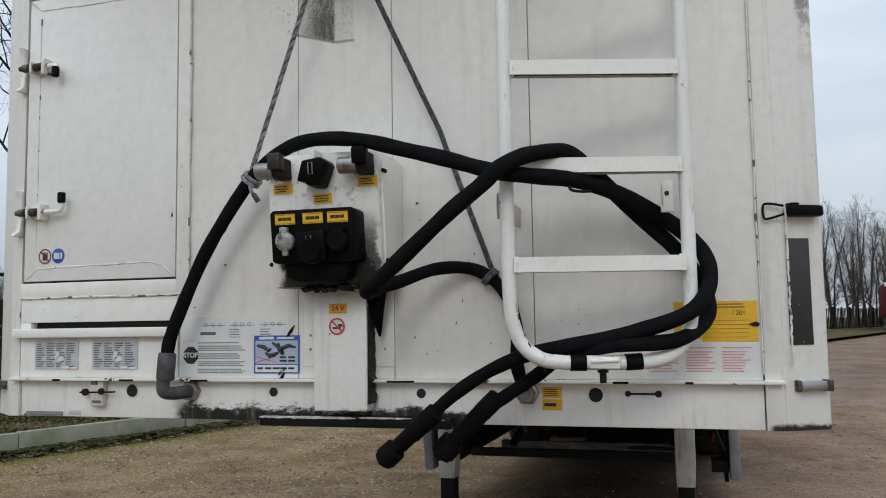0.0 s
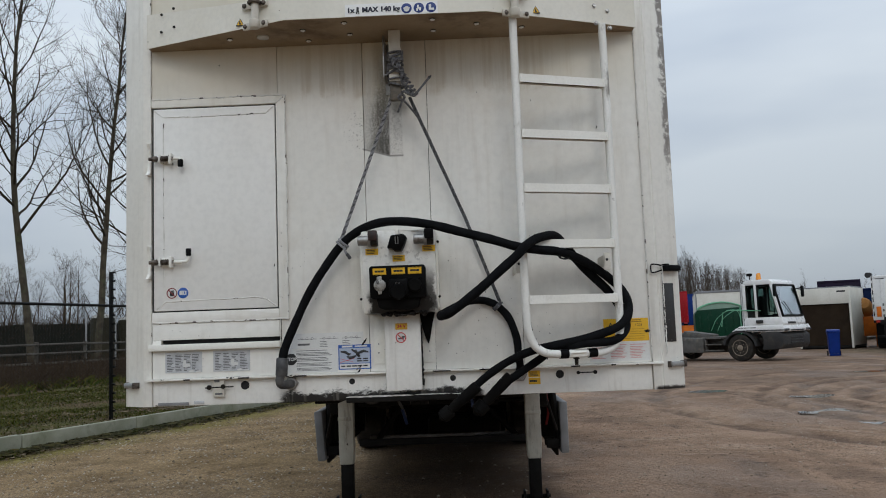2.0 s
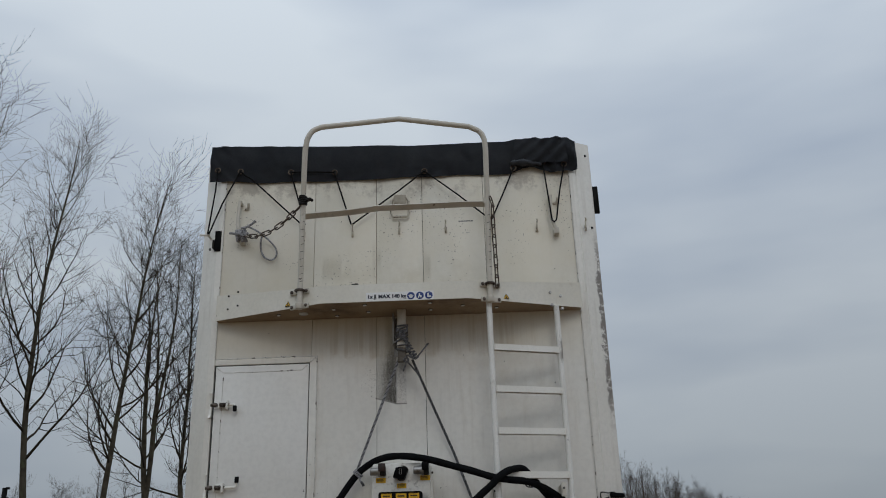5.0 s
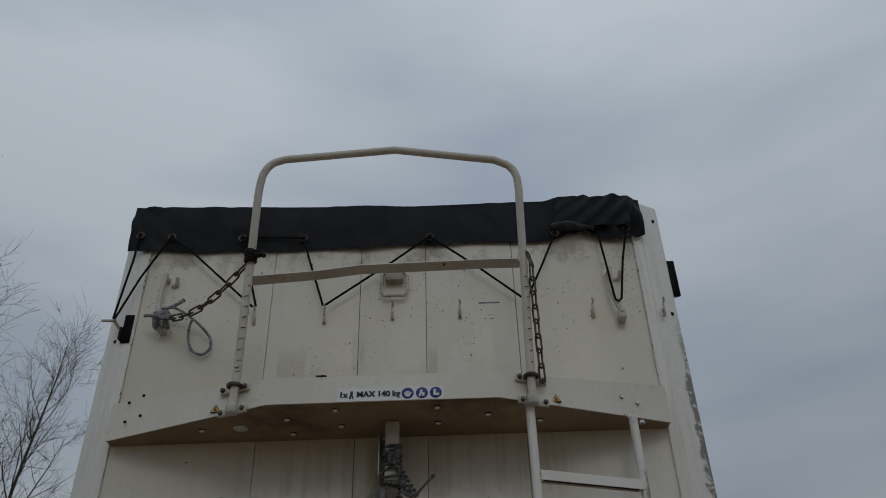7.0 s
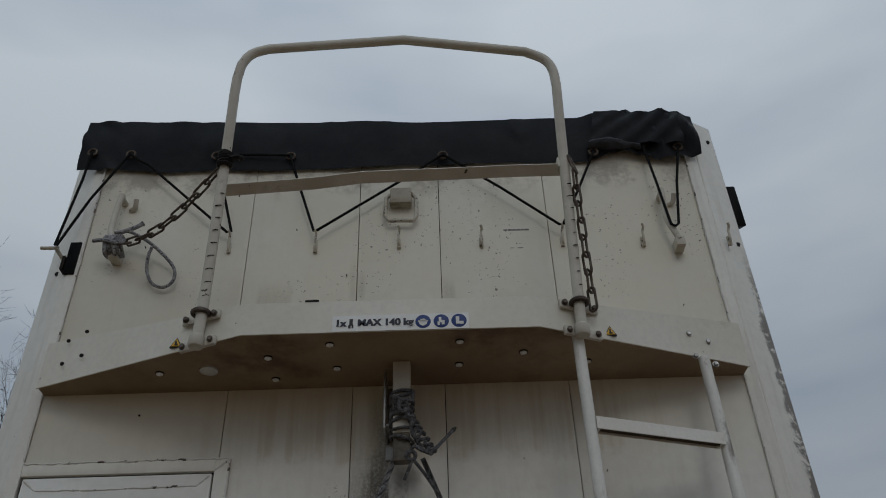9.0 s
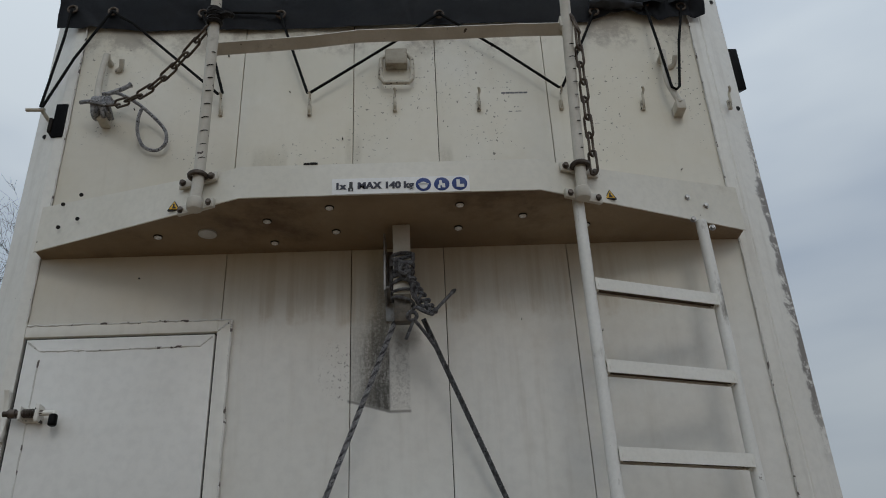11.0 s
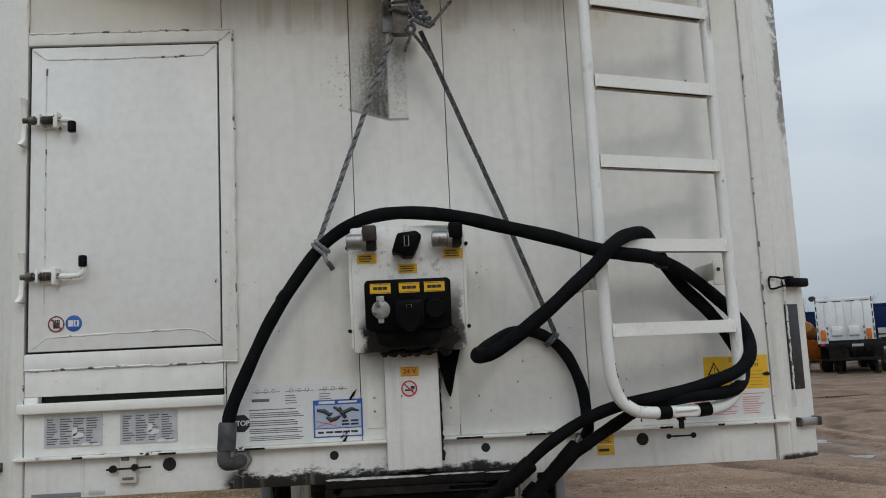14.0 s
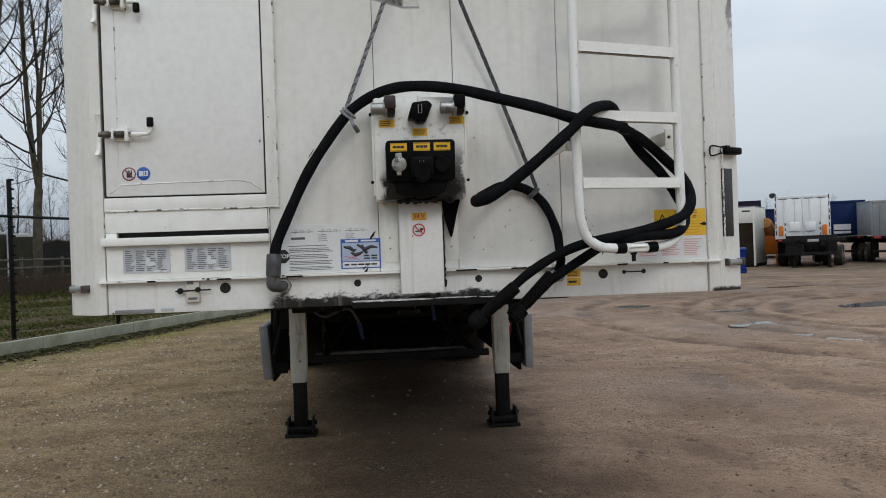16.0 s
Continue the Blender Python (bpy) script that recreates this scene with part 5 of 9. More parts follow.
    for x, z, s in ((-0.176, 1.504, 0.012), (-0.183, 1.493, 0.008), (-0.204, 1.372, 0.010), (-0.212, 1.381, 0.006), (-0.198, 1.391, 0.006), (-0.206, 1.365, 0.007)):
        prism(bm, [(x - s, z - s * 0.9), (x + s * 0.2, z - s * 0.5), (x + s, z + s * 1.4), (x - s * 0.1, z + s * 0.4)], "y", -0.0050, -0.0010)
    joined(part("tar_splash", bm, m_grease, trailer, "black tar splashes"))
    # yellow and red stickers by the ladder
    lab = part("yellow_sticker", plate(fresh(), 0.908, 0.974, 1.470, 1.564, 0.0, 0.0012), m_yellow, trailer, "yellow warning sticker with a triangle")
    bm = fresh()
    prism(bm, [(0.918, 1.508), (0.962, 1.508), (0.940, 1.548)], "y", -0.0026, -0.0012)
    part("triangle", bm, m_ink, lab)
    bm = fresh()
    prism(bm, [(0.925, 1.512), (0.955, 1.512), (0.940, 1.540)], "y", -0.0034, -0.0026)
    part("triangle_field", bm, m_yellow, lab)
    bm = fresh()
    bx(bm, 0.9388, 0.9412, -0.0042, -0.0034, 1.521, 1.533, 0.0)
    bx(bm, 0.9388, 0.9412, -0.0042, -0.0034, 1.5145, 1.518, 0.0)
    joined(part("print", bm, m_ink, lab))
    lab = part("yellow_sticker", plate(fresh(), 0.976, 1.110, 1.462, 1.564, 0.0, 0.0012), m_yellow, trailer, "yellow sticker with lines of writing")
    bm = fresh()
    bars(bm, 0.986, 1.098, 1.545, 1.560, 2, -0.0012, rng, 0.45, 0.15)
    for k in range(5):
        bx(bm, 0.982, 1.090, -0.0018, -0.0012, 1.473 + k * 0.0105, 1.4742 + k * 0.0105, 0.0)
    joined(part("print", bm, surface("faded_ochre_print", (0.30, 0.16, 0.01), None, 30, 0.5, bump=0), lab))
    letters("writing", "/ 201", 0.016, m_ink, lab, facing(1.066, -0.0016, 1.534))
    bm = fresh()
    prism(bm, [(1.088, 1.506), (1.106, 1.512), (1.114, 1.507), (1.112, 1.500), (1.098, 1.500)], "y", -0.0040, -0.0010)
    joined(part("tar_splash", bm, m_grease, lab))
    lab = part("red_print_sheet", plate(fresh(), 0.838, 1.110, 1.374, 1.458, 0.0, 0.0012), m_label, trailer, "white sheet with faded red writing")
    bm = fresh()
    for k in range(3):
        x = 0.846 + k * 0.088
        bx(bm, x, x + 0.072, -0.0018, -0.0012, 1.4455, 1.4485, 0.0)
        bars(bm, x, x + 0.078, 1.385, 1.440, 8, -0.0012, rng, 0.4, 0.35)
    joined(part("print", bm, m_pinkink, lab))
    for z in (1.284, 1.316):
        lab = part("yellow_sticker", plate(fresh(), 0.560, 0.613, z, z + 0.029, 0.010, 0.0012), m_yellow, trailer, "small yellow pressure sticker")
        bm = fresh()
        bars(bm, 0.565, 0.608, z + 0.004, z + 0.025, 4 if z > 1.3 else 1, 0.0088, rng, 0.4, 0.2)
        joined(part("print", bm, m_ink, lab))
    bm = fresh()
    for k in range(10):
        x, z, s = rng.uniform(0.2, 0.5), rng.uniform(1.42, 1.85), 0.001 + rng.random() * 0.0018
        prism(bm, [(x - s, z - s), (x + s, z - s * 0.4), (x + s * 0.7, z + s * (1 + rng.random() * 3))], "y", -0.0008, 0.0005)
    for k in range(22):
        x, z, s = rng.uniform(-1.1, 1.1), rng.uniform(1.4, 3.8), 0.0008 + rng.random() * 0.0018
        prism(bm, [(x - s, z - s), (x + s, z - s * 0.4), (x + s * 0.7, z + s * (1 + rng.random() * 4))], "y", -0.0095, 0.0005)
    for x, z in ((-0.405, 1.80), (-0.40, 1.806), (-0.395, 1.815)):
        prism(bm, [(x, z), (x + 0.004, z + 0.002), (x + 0.012, z + 0.016), (x + 0.006, z + 0.012)], "y", -0.0008, 0.0005)
    joined(part("paint_chip", bm, m_dark, trailer))
    bm = fresh()
    for a, b in ((0.03 + 0.1, 0.21), (0.34, 0.40), (0.75, 0.79), (-0.5, -0.44), (-0.75, -0.70), (-1.0, -0.97), (0.93, 0.95)):
        bx(bm, a, b, -0.0255, -0.0235, 1.3565, 1.3625, 0.0)
    joined(part("lip_chip", bm, m_dark, trailer))


def build_upper_fittings():
    """Hooks, cleats and the ring on the wall above the platform."""
    for x, z in ((-0.622, 3.500), (-0.308, 3.492), (-0.005, 3.500), (0.295, 3.494), (0.590, 3.490), (0.883, 3.478), (1.195, 3.470)):
        bm = fresh()
        tube(bm, glide([(x, 0.0, z - 0.040), (x, -0.014, z - 0.038), (x, -0.022, z - 0.02), (x, -0.022, z + 0.008), (x + 0.003, -0.032, z + 0.022), (x - 0.002, -0.040, z + 0.030)], 4), 0.0047, 8)
        bx(bm, x - 0.007, x + 0.007, -0.012, 0.0, z - 0.048, z - 0.008, 0.002)
        part("cord_hook", bm, m_hook, trailer, "small cream wire hook")
    for x, zt, zb in ((-1.042, 3.700, 3.440), (0.978, 3.655, 3.425)):
        bm = fresh()
        tube(bm, glide([(x, 0.0, zt), (x, -0.034, zt - 0.004), (x, -0.046, zt + 0.010)], 4), 0.0125, 10)
        tube(bm, glide([(x + 0.050, -0.03, zt), (x + 0.045, -0.012, zt - 0.026), (x + 0.025, 0.0, zt - 0.032)], 4), 0.0095, 9)
        tube(bm, glide([(x, -0.046, zt + 0.008), (x - 0.004, -0.050, zt - 0.06), (x - 0.006, -0.050, zb + 0.10), (x + 0.012, -0.050, zb + 0.035), (x + 0.024, -0.05, zb)], 4), 0.0115, 10)
        bx(bm, x + 0.008, x + 0.042, -0.056, 0.0, zb - 0.028, zb + 0.012, 0.004)
        part("cleat", bm, m_cream, trailer, "cream bent tarpaulin cleat")
    bm = fresh()
    bx(bm, -0.037, 0.043, -0.040, 0.0, 3.642, 3.714, 0.005)
    eye = part("ring_strap", bm, m_tan, trailer, "cream lifting ring strap")
    bm = fresh()
    pts = [(-0.036, 3.690), (-0.052, 3.674), (-0.054, 3.588), (-0.042, 3.566), (0.048, 3.564), (0.060, 3.584), (0.060, 3.670), (0.046, 3.690)]
    tube(bm, [(x, -0.026, z) for x, z in pts], 0.0085, 9, True)
    part("lifting_ring", bm, m_hook, eye, "cream lifting ring")
    bm = fresh()
    bars(bm, 0.38, 0.475, 3.520, 3.532, 1, 0.0, rng, 0.6, 0.0, 6)
    bars(bm, 0.40, 0.45, 3.44, 3.446, 1, 0.0, rng, 0.4, 0.5, 2)
    joined(part("faded_print", bm, m_greyink, trailer))
    bm = fresh()
    for k in range(24):
        x, z = rng.gauss(0.28, 0.10), rng.uniform(3.02, 3.42)
        s = 0.0008 + rng.random() * 0.0014
        prism(bm, [(x - s, z - s), (x + s, z - s), (x, z + s * 1.4)], "y", -0.0008, 0.0005)
    joined(part("tar_speck", bm, m_dark, trailer))
    bm = fresh()
    for k in range(5):
        bx(bm, 0.565 + k * 0.004, 0.62 + k * 0.014, -0.272 + k * 0.012, -0.268 + k * 0.012, 2.990 + rng.uniform(-0.012, 0.012), 2.992 + rng.uniform(-0.008, 0.012), 0.0)
    joined(part("scrape", bm, m_dark, trailer))


def wheel(parent, x, y, z, r, w, along=False):
    """A tyre with its rim; it turns about x, or about y when along."""
    turn = pose(x, y, z, 0, 90, 0) if not along else pose(x, y, z, 90, 0, 0)
    ty = part("wheel", lathe(fresh(), [(r * 0.60, -w / 2), (r * 0.90, -w / 2), (r * 0.985, -w * 0.40), (r, -w * 0.22), (r, w * 0.22), (r * 0.985, w * 0.40), (r * 0.90, w / 2), (r * 0.60, w / 2)], 36, turn), m_tyre, parent, "worn black tyre")
    part("rim", lathe(fresh(), [(r * 0.18, -w * 0.47), (r * 0.40, -w * 0.48), (r * 0.50, -w * 0.48), (r * 0.60, -w * 0.515), (r * 0.60, w * 0.515), (r * 0.50, w * 0.48), (r * 0.40, w * 0.48), (r * 0.18, w * 0.47)], 28, turn), m_rim, ty)
    bm = fresh()
    lathe(bm, [(r * 0.18, -w * 0.58), (r * 0.22, -w * 0.54), (r * 0.22, w * 0.54), (r * 0.18, w * 0.58)], 20, turn)
    for k in range(8):
        a = 2 * math.pi * k / 8
        lathe(bm, [(r * 0.035, -w * 0.52), (r * 0.035, w * 0.52)], 6, turn @ Matrix.Translation((r * 0.37 * math.cos(a), r * 0.37 * math.sin(a), 0)))
    part("hub", bm, m_rim, ty)
    return ty


m_tyre = surface("tyre_rubber", (0.018, 0.0165, 0.015), (0.036, 0.031, 0.026), 6, 0.75, bump=0.3, bscale=60, dirt=(0.10, 0.078, 0.058), dirt_lo=0.48, dirt_hi=0.85, dirt_scale=6, spec=0.15)
m_rim = surface("dusty_steel_rim", (0.25, 0.205, 0.155), (0.16, 0.125, 0.09), 7, 0.7, 0.0, bump=0.2, dirt=(0.24, 0.185, 0.135), dirt_lo=0.5, dirt_hi=0.8)


def build_underside():
    for x in (-0.50, 0.50):
        part("chassis_rail", prism(fresh(), [(0.9, 1.16), (3.2, 1.12), (4.2, 0.84), (13.4, 0.84), (13.4, 1.242), (0.9, 1.242)], "x", x - 0.07, x + 0.07, 0.006), m_chassis, trailer, "black chassis rail")
    bm = fresh()
    bx(bm, -0.62, 0.62, 0.25, 2.6, 1.222, 1.241, 0.004)
    part("coupling_plate", bm, m_grease, trailer)
    part("kingpin", lathe(fresh(), [(0.055, 1.12), (0.055, 1.14), (0.036, 1.145), (0.036, 1.20), (0.07, 1.205), (0.07, 1.223)], 20, pose(0.0, 1.15, 0)), m_grease, trailer)
    for y in (2.6, 4.6, 6.2, 7.6):
        part("cross_member", box(-1.2, 1.2, y, y + 0.09, 1.10, 1.24, 0.004), m_chassis, trailer)
    for x in (-0.780, 0.845):
        s = -1 if x < 0 else 1
        leg = part("landing_leg", prism(fresh(), [(x - 0.058, 0.425), (x + 0.058, 0.425), (x + 0.064, 0.56), (x + 0.064, 1.24), (x - 0.064, 1.24), (x - 0.064, 0.56)], "y", 3.58, 3.71, 0.008), m_legpaint, trailer, "cream landing leg with black inner tube")
        part("inner_tube", box(x - 0.052, x + 0.052, 3.59, 3.70, 0.07, 0.47, 0.006), m_soot, leg, "black greasy inner tube")
        bm = fresh()
        bx(bm, x - 0.125, x + 0.125, 3.54, 3.75, -0.004, 0.030, 0.008)
        bx(bm, x - 0.100, x + 0.100, 3.56, 3.73, 0.030, 0.085, 0.012)
        for e in (-0.105, 0.090):
            prism(bm, [(3.55, 0.03), (3.745, 0.03), (3.71, 0.15), (3.58, 0.15)], "x", x + e, x + e + 0.016, 0.004)
        rod(bm, (x - 0.125, 3.645, 0.10), (x + 0.125, 3.645, 0.10), 0.016, 10)
        for e in (-0.06, 0.0, 0.06):
            rod(bm, (x + e, 3.535, 0.055), (x + e, 3.56, 0.055), 0.013, 8)
        part("leg_foot", bm, m_soot, leg, "black rocking foot plate")
        bm = fresh()
        bx(bm, x - s * 0.02 - 0.035, x - s * 0.02 + 0.035, 3.71, 4.2, 0.95, 1.24, 0.004)
        rod(bm, (x + s * 0.02, 3.74, 0.9), (x - s * 0.30, 3.74, 1.20), 0.022, 8)
        rod(bm, (x + s * 0.07, 3.70, 1.12), (x + s * 0.25, 4.10, 0.60), 0.014, 8)
        part("leg_brace", bm, m_chassis, leg)
        part("gear_box", box(x + s * 0.064, x + s * 0.13, 3.60, 3.70, 0.86, 1.06, 0.008), m_soot, leg)
        part("bolt_strap", box(x - 0.068, x + 0.068, 3.574, 3.60, 0.80, 0.83, 0.003), m_legpaint, leg)
    bm = fresh()
    bx(bm, -0.72, 0.80, 4.02, 4.10, 0.52, 0.575, 0.004)
    rod(bm, (-0.72, 4.0, 0.90), (0.80, 4.0, 0.90), 0.02, 8)
    part("leg_shaft", bm, m_chassis, trailer)
    bm = fresh()
    bx(bm, -0.76, 0.80, 5.22, 5.30, 0.40, 0.47, 0.004)
    bx(bm, 0.35, 0.80, 5.0, 5.24, 0.42, 0.45, 0.004)
    part("cross_bar", bm, m_greybar, trailer, "grey dusty cross bar")
    bm = fresh()
    rod(bm, (0.30, 5.0, 0.95), (0.78, 5.2, 0.44), 0.03, 8)
    rod(bm, (-0.30, 5.0, 0.95), (-0.66, 5.2, 0.44), 0.03, 8)
    # dark block added at the rear, to shut out light under the floor
    part("tool_box", box(-1.06, 1.10, 11.15, 13.1, 0.20, 1.22, 0.03), m_chassis, trailer, "dark block added under the floor to shut out light")
    # dark block added where a drive unit would sit, to keep the underfloor black
    part("drive_unit", box(-0.41, 0.41, 6.9, 8.5, 0.60, 1.10, 0.03), m_chassis, trailer, "dark block added under the floor, in a drive unit's place")
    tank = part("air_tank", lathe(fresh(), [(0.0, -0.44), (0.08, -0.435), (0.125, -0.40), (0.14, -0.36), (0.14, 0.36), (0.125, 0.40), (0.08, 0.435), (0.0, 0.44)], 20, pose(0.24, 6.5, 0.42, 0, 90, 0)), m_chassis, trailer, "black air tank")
    # sheet added between the wheels to block light from behind
    part("splash_curtain", box(-0.80, 0.82, 8.57, 8.60, 0.06, 1.23, 0.004), m_rubber, trailer, "black sheet added between the wheels to block light")
    for dx in (-0.25, 0.25):
        part("tank_strap", box(0.24 + dx - 0.02, 0.24 + dx + 0.02, 6.49, 6.51, 0.55, 1.24, 0.002), m_chassis, tank)
    pieces("support_strut", bm, m_chassis, trailer)
    # panels added behind the guards to block light from the sides
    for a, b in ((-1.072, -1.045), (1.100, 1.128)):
        part("side_plate", box(a, b, 4.32, 7.25, 0.34, 1.235, 0.004), m_chassis, trailer, "black panel added behind the side guard to block light")
    for x, lean, half, top in ((-1.095, -0.045, 0.038, 0.84), (1.172, 0.0, 0.037, 0.85)):
        part("side_guard", box(-half, half, 4.15, 8.2, 0.38, top, 0.012, pose(x - lean * 0.6, 0, 0, 0, math.degrees(lean * 1.4), 0)), m_alu, trailer, "grey aluminium side guard")
        s = -1 if x < 0 else 1
        for y in (4.25, 4.45, 6.2, 7.9):
            bm = fresh()
            rod(bm, (x - s * 0.03, y, 0.45), (x - s * 0.12, y, 1.24), 0.025, 8)
            bx(bm, x - s * 0.16, x - s * 0.04, y - 0.02, y + 0.02, 0.42, 0.50, 0.003)
            part("guard_post", bm, m_chassis, trailer)
    bm = fresh()
    tube(bm, glide([(-0.72, 3.9, 1.15), (-0.66, 3.78, 0.98), (-0.56, 3.75, 0.93), (-0.44, 3.75, 0.98), (-0.36, 3.8, 0.97), (-0.30, 3.85, 0.86), (-0.28, 3.9, 0.78)], 5), 0.013, 8)
    pieces("air_line", bm, m_greyhose, trailer, "grey sagging air line")
    bm = fresh()
    tube(bm, [(-0.305, 3.84, 0.86), (-0.27, 3.9, 0.72)], 0.014, 8)
    rod(bm, (0.30, 3.9, 1.15), (0.33, 3.9, 0.85), 0.013, 8)
    pieces("air_line", bm, m_bluehose, trailer, "blue air line")
    bm = fresh()
    tube(bm, glide([(1.0, 4.3, 1.15), (1.03, 4.3, 0.95), (1.05, 4.35, 0.75), (1.03, 4.4, 0.62)], 4), 0.012, 8)
    pieces("air_line", bm, m_redhose, trailer, "red air line")
    for y in (7.95, 9.25, 10.55):
        part("axle", lathe(fresh(), [(0.07, -0.95), (0.07, 0.95)], 14, pose(0, y, 0.51, 0, 90, 0)), m_chassis, trailer)
        for x in (-1.02, 1.04):
            wheel(trailer, x, y, 0.515, 0.515, 0.385)
    bm = fresh()
    for k in range(6):
        bx(bm, -0.95 + k * 0.03, -0.94 + k * 0.03, 4.2, 4.6, 0.80, 1.1, 0.0)
    part("battery_grille", bm, m_chassis, trailer)


m_legpaint = surface("cream_leg_paint", (0.60, 0.58, 0.50), (0.50, 0.47, 0.39), 5, 0.5, bump=0.08, dirt=(0.22, 0.19, 0.15), dirt_lo=0.52, dirt_hi=0.75, dirt_scale=5, stretch=(3, 3, 0.5), chips=(0.1, 0.08, 0.06), chip_lo=0.68, chip_scale=24)
m_greybar = surface("dusty_grey_steel", (0.20, 0.185, 0.17), (0.12, 0.11, 0.10), 6, 0.6, 0.2, bump=0.2)
m_greyhose = surface("grey_hose", (0.10, 0.10, 0.10), None, 20, 0.5, bump=0.1)
m_bluehose = surface("blue_hose", (0.015, 0.04, 0.13), None, 20, 0.5, bump=0.1)
m_redhose = surface("red_hose", (0.30, 0.03, 0.03), None, 20, 0.5, bump=0.1)
build_connections()
build_stickers()
build_upper_fittings()
build_underside()


# ---- what hangs on the trailer ----
def build_tarp():
    """The cover folded over the top edge and tied down, bunched up at one end."""
    cover = thing("tarpaulin", "dark grey tarpaulin folded over the trailer's top edge", "tarpaulin")
    nx, nz = 150, 22
    grid = []
    for i in range(nx + 1):
        u = i / nx
        x = -1.262 + 2.435 * u
        left = max(0.0, 1 - (x + 1.262) / 0.35)
        bunch = max(0.0, min(1.0, (x - 0.72) / 0.10))
        sag = 3.845 + 0.030 * left + 0.004 * math.sin(x * 5.3) + 0.003 * math.sin(x * 17 + 1)
        if 0.745 < x < 1.0:
            sag += 0.045 * (1 - abs(x - 0.86) / 0.14 if abs(x - 0.86) < 0.14 else 0)
        top = 4.085 + 0.050 * max(0.0, min(1.0, (0.1 - x) / 1.2)) + 0.004 * math.sin(x * 2.2) + 0.008 * bunch * (0.9 + 0.1 * math.sin(x * 38)) - 0.03 * max(0, (x - 1.12) / 0.05) * (x > 1.12)
        col = []
        for j in range(nz + 1):
            v = j / nz
            z = sag + (top - sag) * min(1.0, v * 1.35)
            y = -0.012
            if v > 0.74:
                t = (v - 0.74) / 0.26
                y += 0.004 + t * 1.2
                z = top + 0.02 * math.sin(t * 1.5)
            else:
                y -= 0.013 * math.sin(v * 4.0)
            w = noise.noise(Vector((x * 4.0, z * 5.0, 0.3))) * 0.016 + noise.noise(Vector((x * 13.0, z * 6.0 + x * 5.0, 2.3))) * 0.007
            w += left * 0.020 * math.sin((x + z * 0.9) * 34)
            if bunch:
                w -= bunch * (0.020 + 0.008 * math.sin((x * 0.8 + (z - 3.9) * 0.55) * 55) + 0.006 * math.sin(x * 91 + z * 20))
            for ex in (-0.718, -0.427, 0.167, 0.755, 0.949, 1.089, -1.058, -1.205):
                d = math.hypot(x - ex, (z - 3.895) * 1.0)
                w += 0.012 * math.exp(-(d / 0.045) ** 2)
            ymax = -0.006 if v <= 0.74 else 99
            col.append((x, min(y - abs(w) * 0.6 + w * 0.4, ymax), z))
        grid.append(col)
    bm = fresh()
    vs = [[bm.verts.new(p) for p in col] for col in grid]
    for a, b in zip(vs, vs[1:]):
        for j in range(nz):
            bm.faces.new((a[j], b[j], b[j + 1], a[j + 1]))
    bmesh.ops.solidify(bm, geom=bm.faces[:], thickness=-0.003)
    part("cloth", bm, m_tarp, cover, "dark grey creased cloth", True)
    # the thick fold where the cloth is doubled
    bm = fresh()
    n, m = 34, 10
    rows = []
    for i in range(n + 1):
        u = i / n
        x = 0.738 + 0.200 * u
        ring_ = []
        for j in range(m):
            a = 2 * math.pi * j / m
            ry = 0.030 * (0.5 + 0.5 * math.sin(math.pi * min(1, u * 1.2 + 0.1)))
            rz = 0.022 * (0.4 + 0.6 * math.sin(math.pi * min(1, u * 0.9 + 0.12))) + 0.004 * math.sin(u * 20)
            ring_.append(bm.verts.new((x, -0.040 + ry * math.cos(a), 3.905 + 0.035 * u - 0.05 * u * u + rz * math.sin(a))))
        rows.append(ring_)
    for a, b in zip(rows, rows[1:]):
        for j in range(m):
            bm.faces.new((a[j], a[(j + 1) % m], b[(j + 1) % m], b[j]))
    bm.faces.new(list(reversed(rows[0])))
    bm.faces.new(rows[-1])
    part("fold", bm, m_tarp, cover)
    # the doubled flap lying over the edge, creased slantwise
    bm = fresh()
    nu, nv = 44, 20
    flap = []
    for i in range(nu + 1):
        u = i / nu
        line = []
        for j in range(nv + 1):
            v = j / nv
            x = 0.742 + 0.045 * v + (0.372 - 0.055 * v) * u
            z = 3.916 - 0.024 * u + (0.158 + 0.016 * u) * min(1.0, v * 1.25) + 0.004 * math.sin(u * 9)
            crease = 0.006 * math.sin((u * 1.5 - v * 0.9) * 15) * (0.4 + u) + 0.006 * noise.noise(Vector((x * 14, z * 9, 8.1)))
            y = -0.052 - 0.012 * math.sin(v * 3.0) - crease
            if v > 0.8:
                t = (v - 0.8) / 0.2
                y += t * 0.16
                z += 0.012 * math.sin(t * 1.6)
            line.append(bm.verts.new((x, y, z)))
        flap.append(line)
    for a, b in zip(flap, flap[1:]):
        for j in range(nv):
            bm.faces.new((a[j], b[j], b[j + 1], a[j + 1]))
    bmesh.ops.solidify(bm, geom=bm.faces[:], thickness=-0.006)
    part("flap", bm, m_tarp, cover, "doubled flap of creased dark grey cloth", True)
    for x, z in EYES:
        bm = fresh()
        tube(bm, [(x + 0.0165 * math.cos(a), -0.034, z + 0.0165 * math.sin(a)) for a in [k * math.pi / 9 for k in range(18)]], 0.0045, 7, True)
        part("eyelet", bm, m_chain, cover, "metal eyelet")
        part("eyelet_hole", disc(fresh(), x, -0.030, z, 0.0125, 0.002, 14), m_gap, cover)


EYES = [(-1.208, 3.945), (-1.055, 3.930), (-0.718, 3.910), (-0.427, 3.897), (0.167, 3.880), (0.755, 3.876), (0.949, 3.912), (1.089, 3.892)]
build_tarp()


